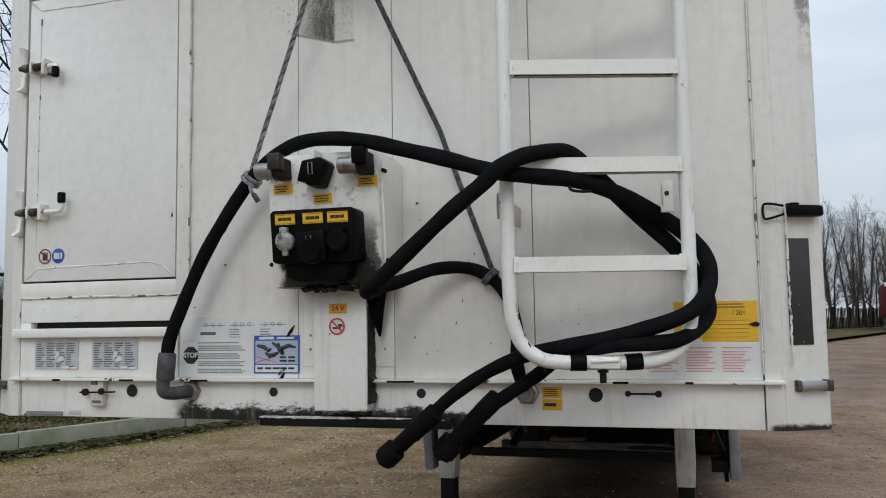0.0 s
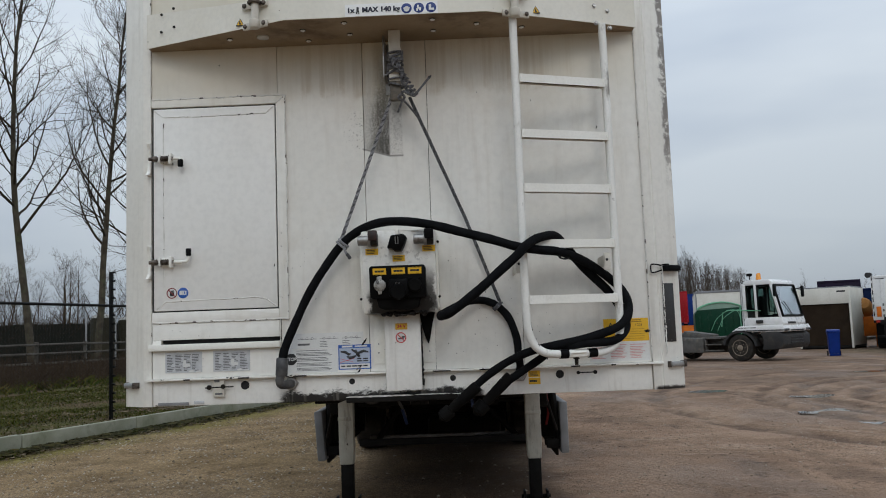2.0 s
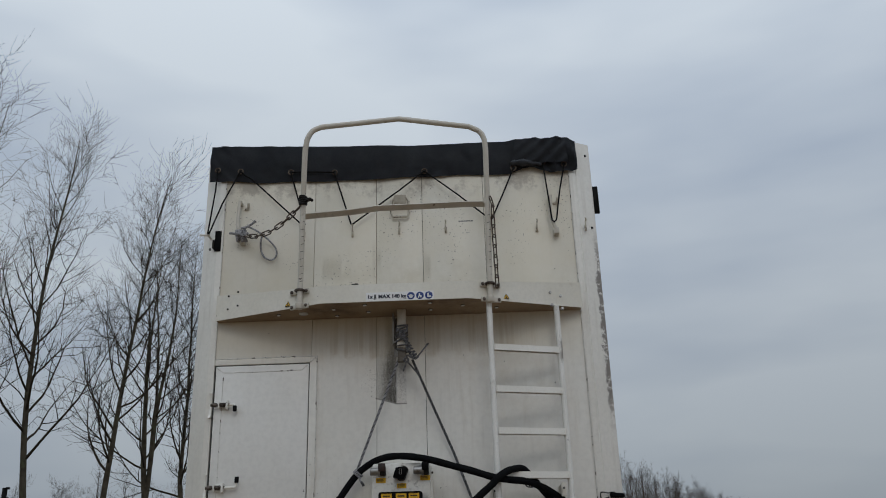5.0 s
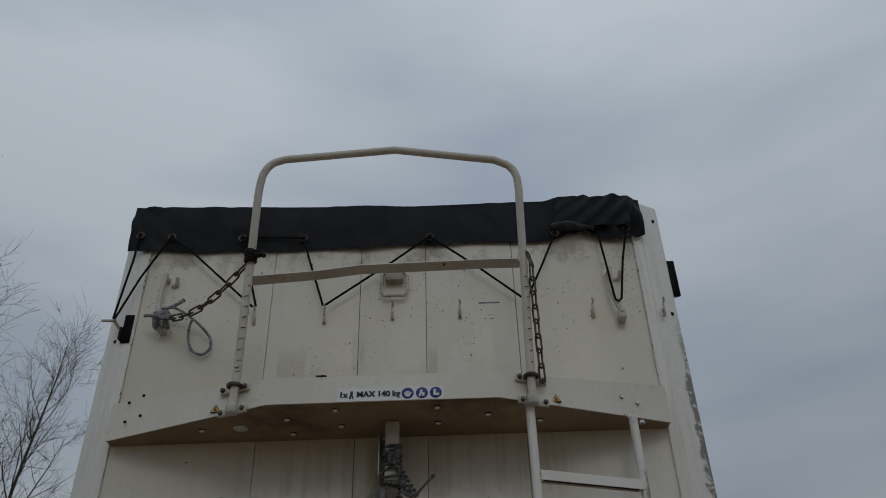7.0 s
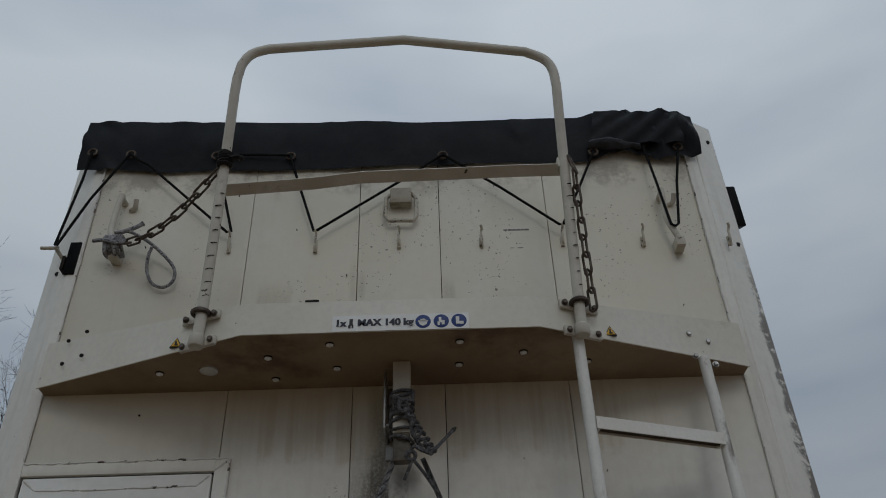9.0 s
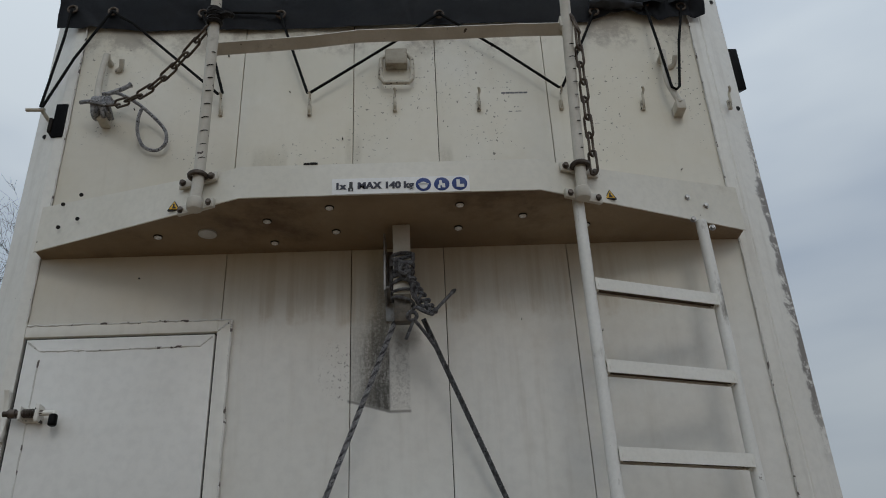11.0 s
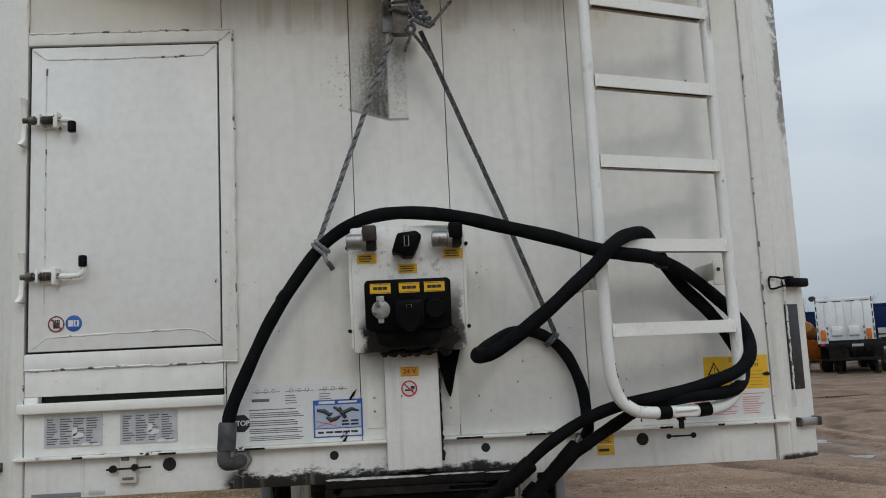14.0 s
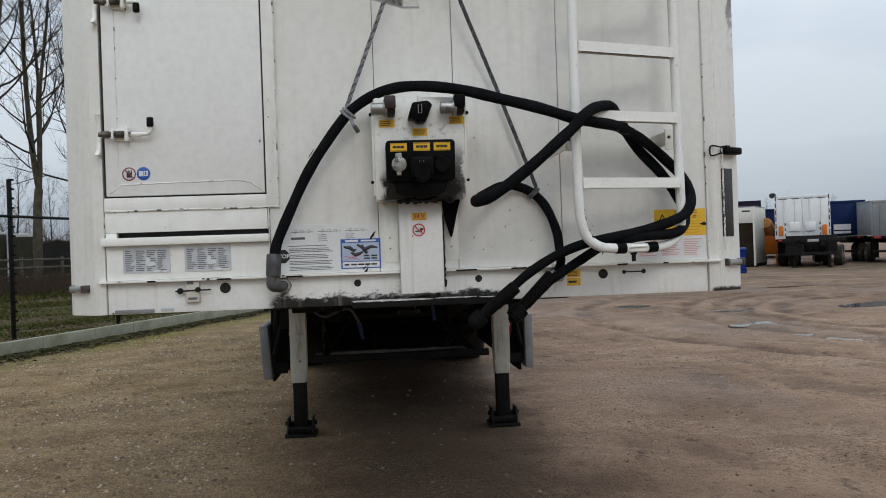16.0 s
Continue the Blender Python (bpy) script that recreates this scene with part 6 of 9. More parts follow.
def cord(*pts):
    bm = fresh()
    tube(bm, pts, 0.0052, 7)
    ob = part("elastic_cord", bm, m_cord)
    tagged(ob, "black elastic cord tying the tarpaulin to the hooks", "cord", "tarpaulin cords")


Y = -0.040
cord((-1.208, Y, 3.942), (-1.212, Y, 3.80), (-1.247, -0.030, 3.492), (-1.238, -0.034, 3.488), (-1.16, Y, 3.70), (-1.055, Y, 3.928))
cord((-1.055, Y, 3.928), (-1.02, Y, 3.895), (-0.970, Y, 3.862), (-0.630, -0.036, 3.525), (-0.614, -0.036, 3.528), (-0.66, Y, 3.70), (-0.718, Y, 3.908))
cord((-0.718, Y, 3.908), (-0.57, Y, 3.903), (-0.427, Y, 3.895), (-0.40, Y, 3.80), (-0.314, -0.036, 3.520), (-0.302, -0.036, 3.522), (0.0, Y, 3.745), (0.167, Y, 3.878))
cord((0.167, Y, 3.878), (0.38, Y, 3.70), (0.583, -0.036, 3.518), (0.597, -0.036, 3.520), (0.68, Y, 3.70), (0.755, Y, 3.874))
cord((0.949, Y, 3.908), (0.962, -0.06, 3.70), (0.978, -0.066, 3.482), (0.992, -0.068, 3.470), (1.006, -0.066, 3.484), (1.045, -0.05, 3.70), (1.089, Y, 3.888))


def chain(points, label):
    """Links threaded along a line, every other one turned."""
    ob = thing("steel_chain", label, "chain", "handrail chains")
    line = glide(points, 30)
    dist = [0.0]
    for a, b in zip(line, line[1:]):
        dist.append(dist[-1] + (b - a).length)
    pitch, k = 0.0610, 0
    base = fresh()
    h, w = 0.0265, 0.0125
    oval = [(w * math.cos(a), 0, (h if math.sin(a) > 0 else -h) + w * math.sin(a)) for a in [j * math.pi / 8 for j in range(16)]]
    tube(base, oval, 0.0042, 7, True)
    me = bpy.data.meshes.new("link")
    base.to_mesh(me)
    base.free()
    me.shade_smooth()
    me.materials.append(m_chain)
    s = pitch / 2
    while s < dist[-1]:
        i = next(j for j in range(len(dist) - 1) if dist[j + 1] >= s)
        t = (line[i + 1] - line[i]).normalized()
        p = line[i] + t * (s - dist[i])
        link = new("link", me)
        link.parent = ob
        link.matrix_basis = Matrix.Translation(p) @ t.to_track_quat("Z", "Y").to_matrix().to_4x4() @ pose(0, 0, 0, 0, 0, 35 + 90 * (k % 2))
        s += pitch
        k += 1


chain([(-0.990, -0.075, 3.455), (-0.947, -0.11, 3.432), (-0.87, -0.165, 3.414), (-0.792, -0.22, 3.416), (-0.694, -0.30, 3.440), (-0.584, -0.395, 3.490)], "rusty steel chain slung from the cleat to the handrail")
chain([(0.568, -0.395, 3.505), (0.584, -0.400, 3.470), (0.586, -0.385, 3.36), (0.589, -0.362, 3.22), (0.592, -0.340, 3.09), (0.594, -0.322, 2.965)], "rusty steel chain hanging down beside the handrail")


def braid(name, pts, r, material, label, cat="rope", twin=0.0):
    """Three strands laid round a line, or two such cords side by side."""
    line = glide(pts, 10)
    ob = thing(name, label, cat)
    run = [0.0]
    for a, b in zip(line, line[1:]):
        run.append(run[-1] + (b - a).length)
    for cord in ((-1, 1) if twin else (0,)):
        for s in range(3):
            path = []
            for i, p in enumerate(line):
                t = (line[min(i + 1, len(line) - 1)] - line[max(i - 1, 0)]).normalized()
                u = t.cross(Vector((0, 1, 0))).normalized()
                v = t.cross(u)
                a = run[i] * 2 * math.pi / 0.034 + s * 2 * math.pi / 3 + cord
                path.append(p + cord * twin * u + r * 0.5 * (math.cos(a) * u + math.sin(a) * v))
            part("strand", tube(fresh(), path, r * 0.62, 5), material[s] if isinstance(material, (list, tuple)) else material, ob)
    return ob


def straight(a, b, n, sag=0.0):
    a, b = Vector(a), Vector(b)
    return [a.lerp(b, k / n) + Vector((0, 0, -sag * math.sin(math.pi * k / n))) for k in range(n + 1)]


r1 = braid("rope", straight((0.033, -0.140, 2.700), (-0.261, -0.094, 1.953), 16), 0.0041, [m_rope, m_rope, m_rope_mid], "doubled grey braided rope with dark flecks holding up the hose", twin=0.0036)
bm = fresh()
for k in range(2):
    c = Vector((-0.256 + k * 0.009, -0.101, 1.936 + k * 0.010))
    ax = Vector((0.66, -0.1, 0.74)).normalized()
    u = ax.orthogonal().normalized()
    v = ax.cross(u)
    tube(bm, [c + 0.0255 * (math.cos(a) * u + math.sin(a) * v) for a in [j * math.pi / 9 for j in range(18)]], 0.006, 7, True)
tube(bm, glide([(-0.243, -0.126, 1.925), (-0.235, -0.132, 1.903), (-0.226, -0.128, 1.887)], 4), 0.006, 6)
part("tie", bm, m_rope, r1, "pale rope tie round the hose")
part("loose_tip", tube(fresh(), glide([(-0.229, -0.129, 1.892), (-0.222, -0.131, 1.884), (-0.215, -0.128, 1.871)], 4), 0.008, 6), m_rope_dark, r1)
r2 = braid("rope", straight((0.072, -0.132, 2.592), (0.300, -0.040, 2.052), 10) + straight((0.300, -0.040, 2.052), (0.441, -0.045, 1.664), 8)[1:], 0.0040, [m_rope_mid, m_rope_dark, m_rope_dark], "doubled grey and black braided rope holding up the hose", twin=0.0036)
bm = fresh()
for k in range(2):
    c = Vector((0.430 + k * 0.007, -0.028, 1.645 - k * 0.006))
    ax = Vector((0.7, 0.0, -0.7)).normalized()
    u = ax.orthogonal().normalized()
    v = ax.cross(u)
    tube(bm, [c + 0.0235 * (math.cos(a) * u + math.sin(a) * v) for a in [j * math.pi / 9 for j in range(18)]], 0.0050, 7, True)
part("tie", bm, m_rope_mid, r2)
# turns round the hanging post, and the chain of knots below them
bm = fresh()
for k in range(7):
    z = 2.792 - k * 0.0145
    tilt = 0.006 * math.sin(k * 2.3) + 0.008
    tube(bm, [(0.013 + 0.034 * math.cos(a), -0.146 + 0.028 * math.sin(a), z + tilt * math.cos(a) + 0.003 * math.sin(2 * a + k)) for a in [j * math.pi / 10 for j in range(20)]], 0.0056, 6, True)
for z, tilt in ((2.672, -0.003), (2.644, 0.009)):
    tube(bm, [(0.013 + 0.033 * math.cos(a), -0.146 + 0.028 * math.sin(a), z - tilt * math.cos(a)) for a in [j * math.pi / 10 for j in range(20)]], 0.0046, 6, True)
for s0 in range(3):
    path = []
    for k in range(45):
        t = k / 44
        a = t * 6.2 * math.pi + s0 * 2 * math.pi / 3
        wide = 0.013 + 0.007 * math.sin(t * math.pi * 3.0 + s0)
        path.append(Vector((0.008 + 0.090 * t + wide * math.cos(a), -0.186 + 0.010 * math.sin(a * 2), 2.752 - 0.165 * t + wide * 0.8 * math.sin(a))))
    tube(bm, path, 0.0057, 6)
tube(bm, glide([(-0.016, -0.176, 2.772), (0.004, -0.190, 2.758), (0.026, -0.196, 2.742), (0.034, -0.192, 2.722), (0.020, -0.196, 2.712), (0.006, -0.194, 2.726), (0.018, -0.200, 2.744), (0.044, -0.190, 2.752), (0.047, -0.172, 2.790)], 5), 0.0056, 6)
tube(bm, [(0.040 + 0.013 * math.cos(a), -0.190 - 0.006 * math.sin(a), 2.577 + 0.011 * math.sin(a)) for a in [j * math.pi / 7 for j in range(14)]], 0.0060, 6, True)
tube(bm, glide([(0.030, -0.190, 2.580), (0.050, -0.200, 2.600), (0.070, -0.198, 2.590), (0.098, -0.192, 2.582), (0.108, -0.188, 2.600)], 5), 0.0060, 6)
knot = part("rope_knot", bm, m_rope_mid)
tagged(knot, "tangled grey rope knotted round the hanging post", "rope")
for ends in ([(0.100, -0.188, 2.585), (0.118, -0.172, 2.612), (0.146, -0.142, 2.655), (0.163, -0.126, 2.680)], [(0.044, -0.182, 2.568), (0.034, -0.176, 2.545), (0.020, -0.168, 2.514)], [(0.048, -0.182, 2.566), (0.080, -0.156, 2.532), (0.112, -0.122, 2.494)]):
    part("loose_end", tube(fresh(), glide(ends, 6), 0.0052, 6), m_rope_mid, knot)
part("frayed_end", tube(fresh(), [(0.160, -0.129, 2.676), (0.165, -0.124, 2.683), (0.172, -0.118, 2.692)], [0.0056, 0.0070, 0.0030], 7), m_rope_dark, knot)
# rope and wire loop on the cleat
bm = fresh()
for k in range(6):
    x = -1.052 + k * 0.011
    tube(bm, glide([(x, -0.035, 3.50), (x + 0.005, -0.075, 3.49), (x + 0.008, -0.080, 3.455), (x + 0.012, -0.07, 3.42 + 0.01 * (k % 3)), (x + 0.008, -0.03, 3.43)], 4), 0.007, 6)
tube(bm, glide([(-1.09, -0.07, 3.475), (-1.05, -0.09, 3.462), (-1.00, -0.085, 3.452), (-0.97, -0.075, 3.47)], 5), 0.008, 6)
tube(bm, glide([(-1.00, -0.08, 3.50), (-0.955, -0.07, 3.530), (-0.932, -0.06, 3.556)], 5), [0.008] * 10 + [0.011], 7)
tube(bm, glide([(-1.02, -0.075, 3.505), (-0.97, -0.07, 3.512), (-0.905, -0.06, 3.478), (-0.845, -0.04, 3.43), (-0.800, -0.03, 3.375), (-0.795, -0.025, 3.325), (-0.825, -0.02, 3.300), (-0.870, -0.02, 3.318), (-0.895, -0.025, 3.37), (-0.895, -0.04, 3.42), (-0.885, -0.05, 3.455)], 6), 0.0062, 7)
lp = part("rope_loop", bm, m_rope)
tagged(lp, "grey rope wound on the cleat with a hanging loop", "rope")

# ---- the two hydraulic hoses ----
H1 = [(-0.537, -0.095, 1.371), (-0.533, -0.092, 1.435), (-0.519, -0.097, 1.489), (-0.481, -0.100, 1.575), (-0.411, -0.100, 1.718), (-0.339, -0.100, 1.831), (-0.251, -0.102, 1.943), (-0.164, -0.118, 2.002), (-0.078, -0.151, 2.024), (0.021, -0.187, 2.022), (0.149, -0.236, 1.997), (0.281, -0.290, 1.953), (0.409, -0.332, 1.911), (0.514, -0.337, 1.876), (0.603, -0.312, 1.862), (0.708, -0.240, 1.854), (0.828, -0.149, 1.812), (0.931, -0.094, 1.743), (0.988, -0.099, 1.678), (0.996, -0.156, 1.599), (0.949, -0.206, 1.536), (0.832, -0.232, 1.494), (0.693, -0.236, 1.465), (0.581, -0.210, 1.444), (0.469, -0.196, 1.401), (0.363, -0.185, 1.334), (0.278, -0.183, 1.259)]
H2 = [(0.520, -0.033, 1.351), (0.519, -0.077, 1.375), (0.513, -0.089, 1.421), (0.510, -0.062, 1.494), (0.482, -0.028, 1.583), (0.433, -0.024, 1.640), (0.371, -0.029, 1.668), (0.296, -0.091, 1.664), (0.225, -0.172, 1.630), (0.187, -0.248, 1.608), (0.189, -0.317, 1.600), (0.237, -0.370, 1.620), (0.339, -0.409, 1.694), (0.438, -0.414, 1.777), (0.502, -0.398, 1.831), (0.551, -0.375, 1.880), (0.612, -0.314, 1.914), (0.682, -0.240, 1.925), (0.740, -0.164, 1.878), (0.822, -0.092, 1.792), (0.917, -0.069, 1.699), (0.980, -0.067, 1.606), (0.990, -0.108, 1.529), (0.922, -0.200, 1.473), (0.779, -0.240, 1.462), (0.660, -0.205, 1.438), (0.574, -0.156, 1.384), (0.497, -0.142, 1.335), (0.425, -0.134, 1.290)]


def hose(pts, sleeve_from, label):
    ob = thing("hydraulic_hose", label, "hose", "hydraulic hoses")
    line = glide(pts, 7)
    hr = random.Random(3)
    rad = []
    for i in range(len(line)):
        base = 0.0193 if i / 7 >= sleeve_from else 0.0172
        base -= 0.0022 * max(0.0, min(1.0, (i - len(line) * 0.72) / (len(line) * 0.2)))
        rad.append(base + 0.0006 * math.sin(i * 0.7) + hr.uniform(-0.0003, 0.0003))
    part("sleeve", tube(fresh(), line, rad, 14), m_foam, ob, "black foam-sleeved hose")
    return ob


def end_coupling(ob, a, b, fat):
    """The capped coupling at a hose's end, from a towards b."""
    a, b = Vector(a), Vector(b)
    t = (b - a).normalized()
    m = Matrix.Translation(a) @ t.to_track_quat("Z", "Y").to_matrix().to_4x4()
    n = (b - a).length
    part("ferrule", lathe(fresh(), [(0.018, -0.05), (0.025, -0.045), (0.025, 0.010), (0.024, 0.014), (0.024, n * 0.30)], 18, m), m_rubber, ob)
    part("coupling_body", lathe(fresh(), [(0.024, n * 0.20), (0.029 * fat, n * 0.22), (0.029 * fat, n * 0.60), (0.026 * fat, n * 0.62), (0.026 * fat, n * 0.70), (0.040 * fat, n * 0.72), (0.041 * fat, n * 0.97), (0.030 * fat, n)], 20, m), m_rubber, ob, "black greasy quick coupling")
    part("dust_cap", lathe(fresh(), [(0.036 * fat, n * 0.985), (0.036 * fat, n * 1.03), (0.022 * fat, n * 1.05), (0.008, n * 1.12)], 18, m), m_rubber, ob)


h1 = hose(H1, 0.5, "thick black hydraulic hose draped over the ladder")
part("hose_ferrule", lathe(fresh(), [(0.024, 0.0), (0.0265, 0.004), (0.0265, 0.075), (0.024, 0.080)], 18, Matrix.Translation((-0.539, -0.092, 1.365)) @ Vector((0.06, 0.04, 1)).to_track_quat("Z", "Y").to_matrix().to_4x4()), m_ferrule, h1, "grey crimped ferrule")
part("elbow", tube(fresh(), glide([(-0.539, -0.092, 1.385), (-0.546, -0.092, 1.35), (-0.543, -0.086, 1.330), (-0.528, -0.066, 1.325), (-0.515, -0.028, 1.326), (-0.513, 0.010, 1.327)], 5), 0.0195, 14), m_ferrule, h1, "grey steel elbow")
bm = fresh()
lathe(bm, [(0.031, 0.0), (0.031, 0.018), (0.027, 0.022)], 6, facing(-0.513, 0.010, 1.327))
part("elbow_nut", bm, m_steel, h1)
end_coupling(h1, (0.290, -0.185, 1.268), (0.173, -0.160, 1.170), 0.75)
bm = fresh()
tube(bm, glide([(0.690, -0.282, 1.836), (0.696, -0.290, 1.826), (0.716, -0.284, 1.822), (0.736, -0.256, 1.826)], 4), 0.004, 6)
part("cable_tie", bm, m_cord, h1)
h2 = hose(H2, 9.0, "black hydraulic hose looped through the ladder")
bm = fresh()
lathe(bm, [(0.032, 0.0), (0.032, 0.020), (0.026, 0.024), (0.022, 0.040)], 6, facing(0.522, 0.010, 1.330))
part("bulkhead_nut", bm, m_steel, h2)
end_coupling(h2, (0.438, -0.134, 1.299), (0.322, -0.140, 1.186), 0.80)


# ---- ground, kerb, bank ----
# hollows that hold rain: x, y, half-length, half-width, turn
POOLS = ((10.2, 13.8, 0.9, 0.42, 25), (11.4, 14.6, 1.0, 0.36, 25), (7.55, 13.95, 0.55, 0.30, 15), (6.37, 10.96, 0.42, 0.26, 20), (5.8, 15.8, 0.50, 0.35, 10), (6.46, 9.32, 0.30, 0.20, 30), (6.60, 8.38, 0.36, 0.20, 15), (12.6, 12.4, 0.8, 0.35, 35), (12.2, 21.0, 0.9, 0.30, 10))
# wheel ruts curving through the yard: centre and radius
RUTS = ((14.2, 11.6, 8.25), (14.2, 11.6, 7.55), (12.2, 11.8, 4.40), (12.2, 11.8, 5.10), (15.0, 12.0, 11.0))


def ground_material():
    m = bpy.data.materials.new("trodden_yard_surface")
    m.use_nodes = True
    nt = m.node_tree
    b = nt.nodes["Principled BSDF"]
    vec = nt.nodes.new("ShaderNodeTexCoord").outputs["Object"]
    x, y = axis_of(nt, vec, 0), axis_of(nt, vec, 1)
    big = noise_of(nt, vec, 0.25, 6.0, 0.6)
    # left of a wavering line the yard is loose gravel, right of it worn, muddy tarmac
    side = math_of(nt, "ADD", math_of(nt, "SUBTRACT", x, math_of(nt, "MULTIPLY", y, 0.05)), math_of(nt, "MULTIPLY", math_of(nt, "SUBTRACT", big, 0.5), 5.0))
    gravel = ramp_of(nt, side, -2.6, 1.6, 1.0, 0.0)
    g = mix_of(nt, ramp_of(nt, noise_of(nt, vec, 1.4, 7.0, 0.65), 0.34, 0.66), (0.172, 0.113, 0.054), (0.315, 0.219, 0.117))
    # moss creeps out from the kerb
    off = math_of(nt, "SUBTRACT", math_of(nt, "SUBTRACT", x, math_of(nt, "MULTIPLY", y, 0.333)), -6.766 - 0.333 * 8.435)
    off = math_of(nt, "ADD", off, math_of(nt, "MULTIPLY", math_of(nt, "SUBTRACT", noise_of(nt, vec, 0.8, 6.0, 0.65), 0.5), 1.5))
    moss = math_of(nt, "MULTIPLY", ramp_of(nt, off, 0.5, 2.0, 1.0, 0.0), ramp_of(nt, noise_of(nt, vec, 5.0, 6.0, 0.7), 0.34, 0.58, 0.45, 1.0))
    g = mix_of(nt, moss, g, (0.165, 0.148, 0.022))
    vor = node_of(nt, "ShaderNodeTexVoronoi", Scale=34.0)
    nt.links.new(vec, vor.inputs["Vector"])
    stones = ramp_of(nt, vor.outputs["Distance"], 0.10, 0.42, 1.0, 0.0)
    pick = ramp_of(nt, axis_of(nt, vor.outputs["Color"], 0), 0.60, 0.95)
    g = mix_of(nt, math_of(nt, "MULTIPLY", math_of(nt, "MULTIPLY", stones, pick), 0.7), g, (0.40, 0.355, 0.27))
    t = mix_of(nt, ramp_of(nt, noise_of(nt, vec, 0.9, 8.0, 0.66), 0.34, 0.66), (0.235, 0.148, 0.097), (0.370, 0.246, 0.166))
    t = mix_of(nt, ramp_of(nt, noise_of(nt, vec, 16.0, 5.0, 0.7), 0.46, 0.68, 0.0, 0.35), t, (0.12, 0.078, 0.052))
    # churned mud, dark where wet and pale where it has dried
    mud = noise_of(nt, vec, 0.55, 9.0, 0.68, (1.0, 0.55, 1.0))
    t = mix_of(nt, ramp_of(nt, mud, 0.53, 0.61, 0.0, 0.45), t, (0.098, 0.062, 0.042))
    t = mix_of(nt, ramp_of(nt, mud, 0.40, 0.46, 0.35, 0.0), t, (0.40, 0.285, 0.205))
    clods = noise_of(nt, vec, 4.5, 7.0, 0.72, (1.0, 0.6, 1.0))
    t = mix_of(nt, math_of(nt, "MULTIPLY", ramp_of(nt, clods, 0.56, 0.63, 0.0, 0.7), ramp_of(nt, mud, 0.46, 0.56)), t, (0.060, 0.038, 0.026))
    # wheel tracks sweep round in wide arcs
    px, py = math_of(nt, "SUBTRACT", x, 15.0), math_of(nt, "SUBTRACT", y, 62.0)
    dist = math_of(nt, "SQRT", math_of(nt, "ADD", math_of(nt, "MULTIPLY", px, px), math_of(nt, "MULTIPLY", py, py)))
    comb = nt.nodes.new("ShaderNodeCombineXYZ")
    nt.links.new(math_of(nt, "ADD", dist, math_of(nt, "MULTIPLY", big, 5.0)), comb.inputs[0])
    nt.links.new(math_of(nt, "MULTIPLY", math_of(nt, "ARCTAN2", px, py), 4.0), comb.inputs[1])
    track = noise_of(nt, comb.outputs[0], 1.15, 6.0, 0.62)
    tyre = noise_of(nt, comb.outputs[0], 5.0, 4.0, 0.6)
    t = mix_of(nt, ramp_of(nt, track, 0.54, 0.70, 0.0, 0.22), t, (0.13, 0.084, 0.058))
    t = mix_of(nt, math_of(nt, "MULTIPLY", ramp_of(nt, tyre, 0.57, 0.64, 0.0, 0.3), ramp_of(nt, dist, 50.0, 54.0, 1.0, 0.1)), t, (0.10, 0.064, 0.044))
    t = mix_of(nt, ramp_of(nt, tyre, 0.34, 0.44, 0.42, 0.0), t, (0.42, 0.31, 0.235))
    # wet wheel ruts, on the same lines as the hollows in the ground
    for cx, cy, radius in RUTS:
        ux, uy = math_of(nt, "SUBTRACT", x, cx), math_of(nt, "SUBTRACT", y, cy)
        rut = math_of(nt, "SUBTRACT", math_of(nt, "SQRT", math_of(nt, "ADD", math_of(nt, "MULTIPLY", ux, ux), math_of(nt, "MULTIPLY", uy, uy))), radius)
        rut = math_of(nt, "ABSOLUTE", math_of(nt, "ADD", rut, math_of(nt, "MULTIPLY", math_of(nt, "SUBTRACT", noise_of(nt, vec, 1.6, 5.0), 0.5), 0.6)))
        dark = math_of(nt, "MULTIPLY", ramp_of(nt, rut, 0.08, 0.26, 0.7, 0.0), ramp_of(nt, noise_of(nt, vec, 1.3, 5.0, 0.6), 0.38, 0.60, 0.2, 1.0))
        t = mix_of(nt, dark, t, (0.082, 0.052, 0.036))
        t = mix_of(nt, window_mask(nt, rut, 0.34, 0.44, 0.06), t, mix_of(nt, 0.22, t, (0.42, 0.31, 0.23)))
    c = mix_of(nt, gravel, t, g)
    # darker trodden soil along the middle, with the trailer's shade painted in
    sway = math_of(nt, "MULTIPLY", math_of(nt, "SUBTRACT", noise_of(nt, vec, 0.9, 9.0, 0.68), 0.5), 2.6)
    soil_shade = math_of(nt, "MULTIPLY", window_mask(nt, math_of(nt, "ADD", math_of(nt, "ADD", x, sway), math_of(nt, "MULTIPLY", y, -0.05)), -0.80, 0.95, 0.55), window_mask(nt, math_of(nt, "ADD", y, math_of(nt, "MULTIPLY", sway, 2.0)), -3.5, 9.0, 1.5))
    c = mix_of(nt, math_of(nt, "MULTIPLY", soil_shade, 0.72), c, mix_of(nt, noise_of(nt, vec, 6.0, 6.0, 0.7), (0.055, 0.034, 0.022), (0.105, 0.066, 0.043)))
    damp = ramp_of(nt, noise_of(nt, vec, 0.35, 5.0, 0.6, (1.0, 0.45, 1)), 0.47, 0.60)
    damp = math_of(nt, "MULTIPLY", damp, ramp_of(nt, gravel, 0.0, 1.0, 1.0, 0.45))
    c = mix_of(nt, math_of(nt, "MULTIPLY", damp, 0.25), c, (0.090, 0.058, 0.039))
    # a strip of thin turf in front of the parked trailers
    turf = math_of(nt, "MULTIPLY", window_mask(nt, math_of(nt, "ADD", y, math_of(nt, "MULTIPLY", big, 3.0)), 32.0, 40.0, 0.8), ramp_of(nt, x, 16.0, 19.0))
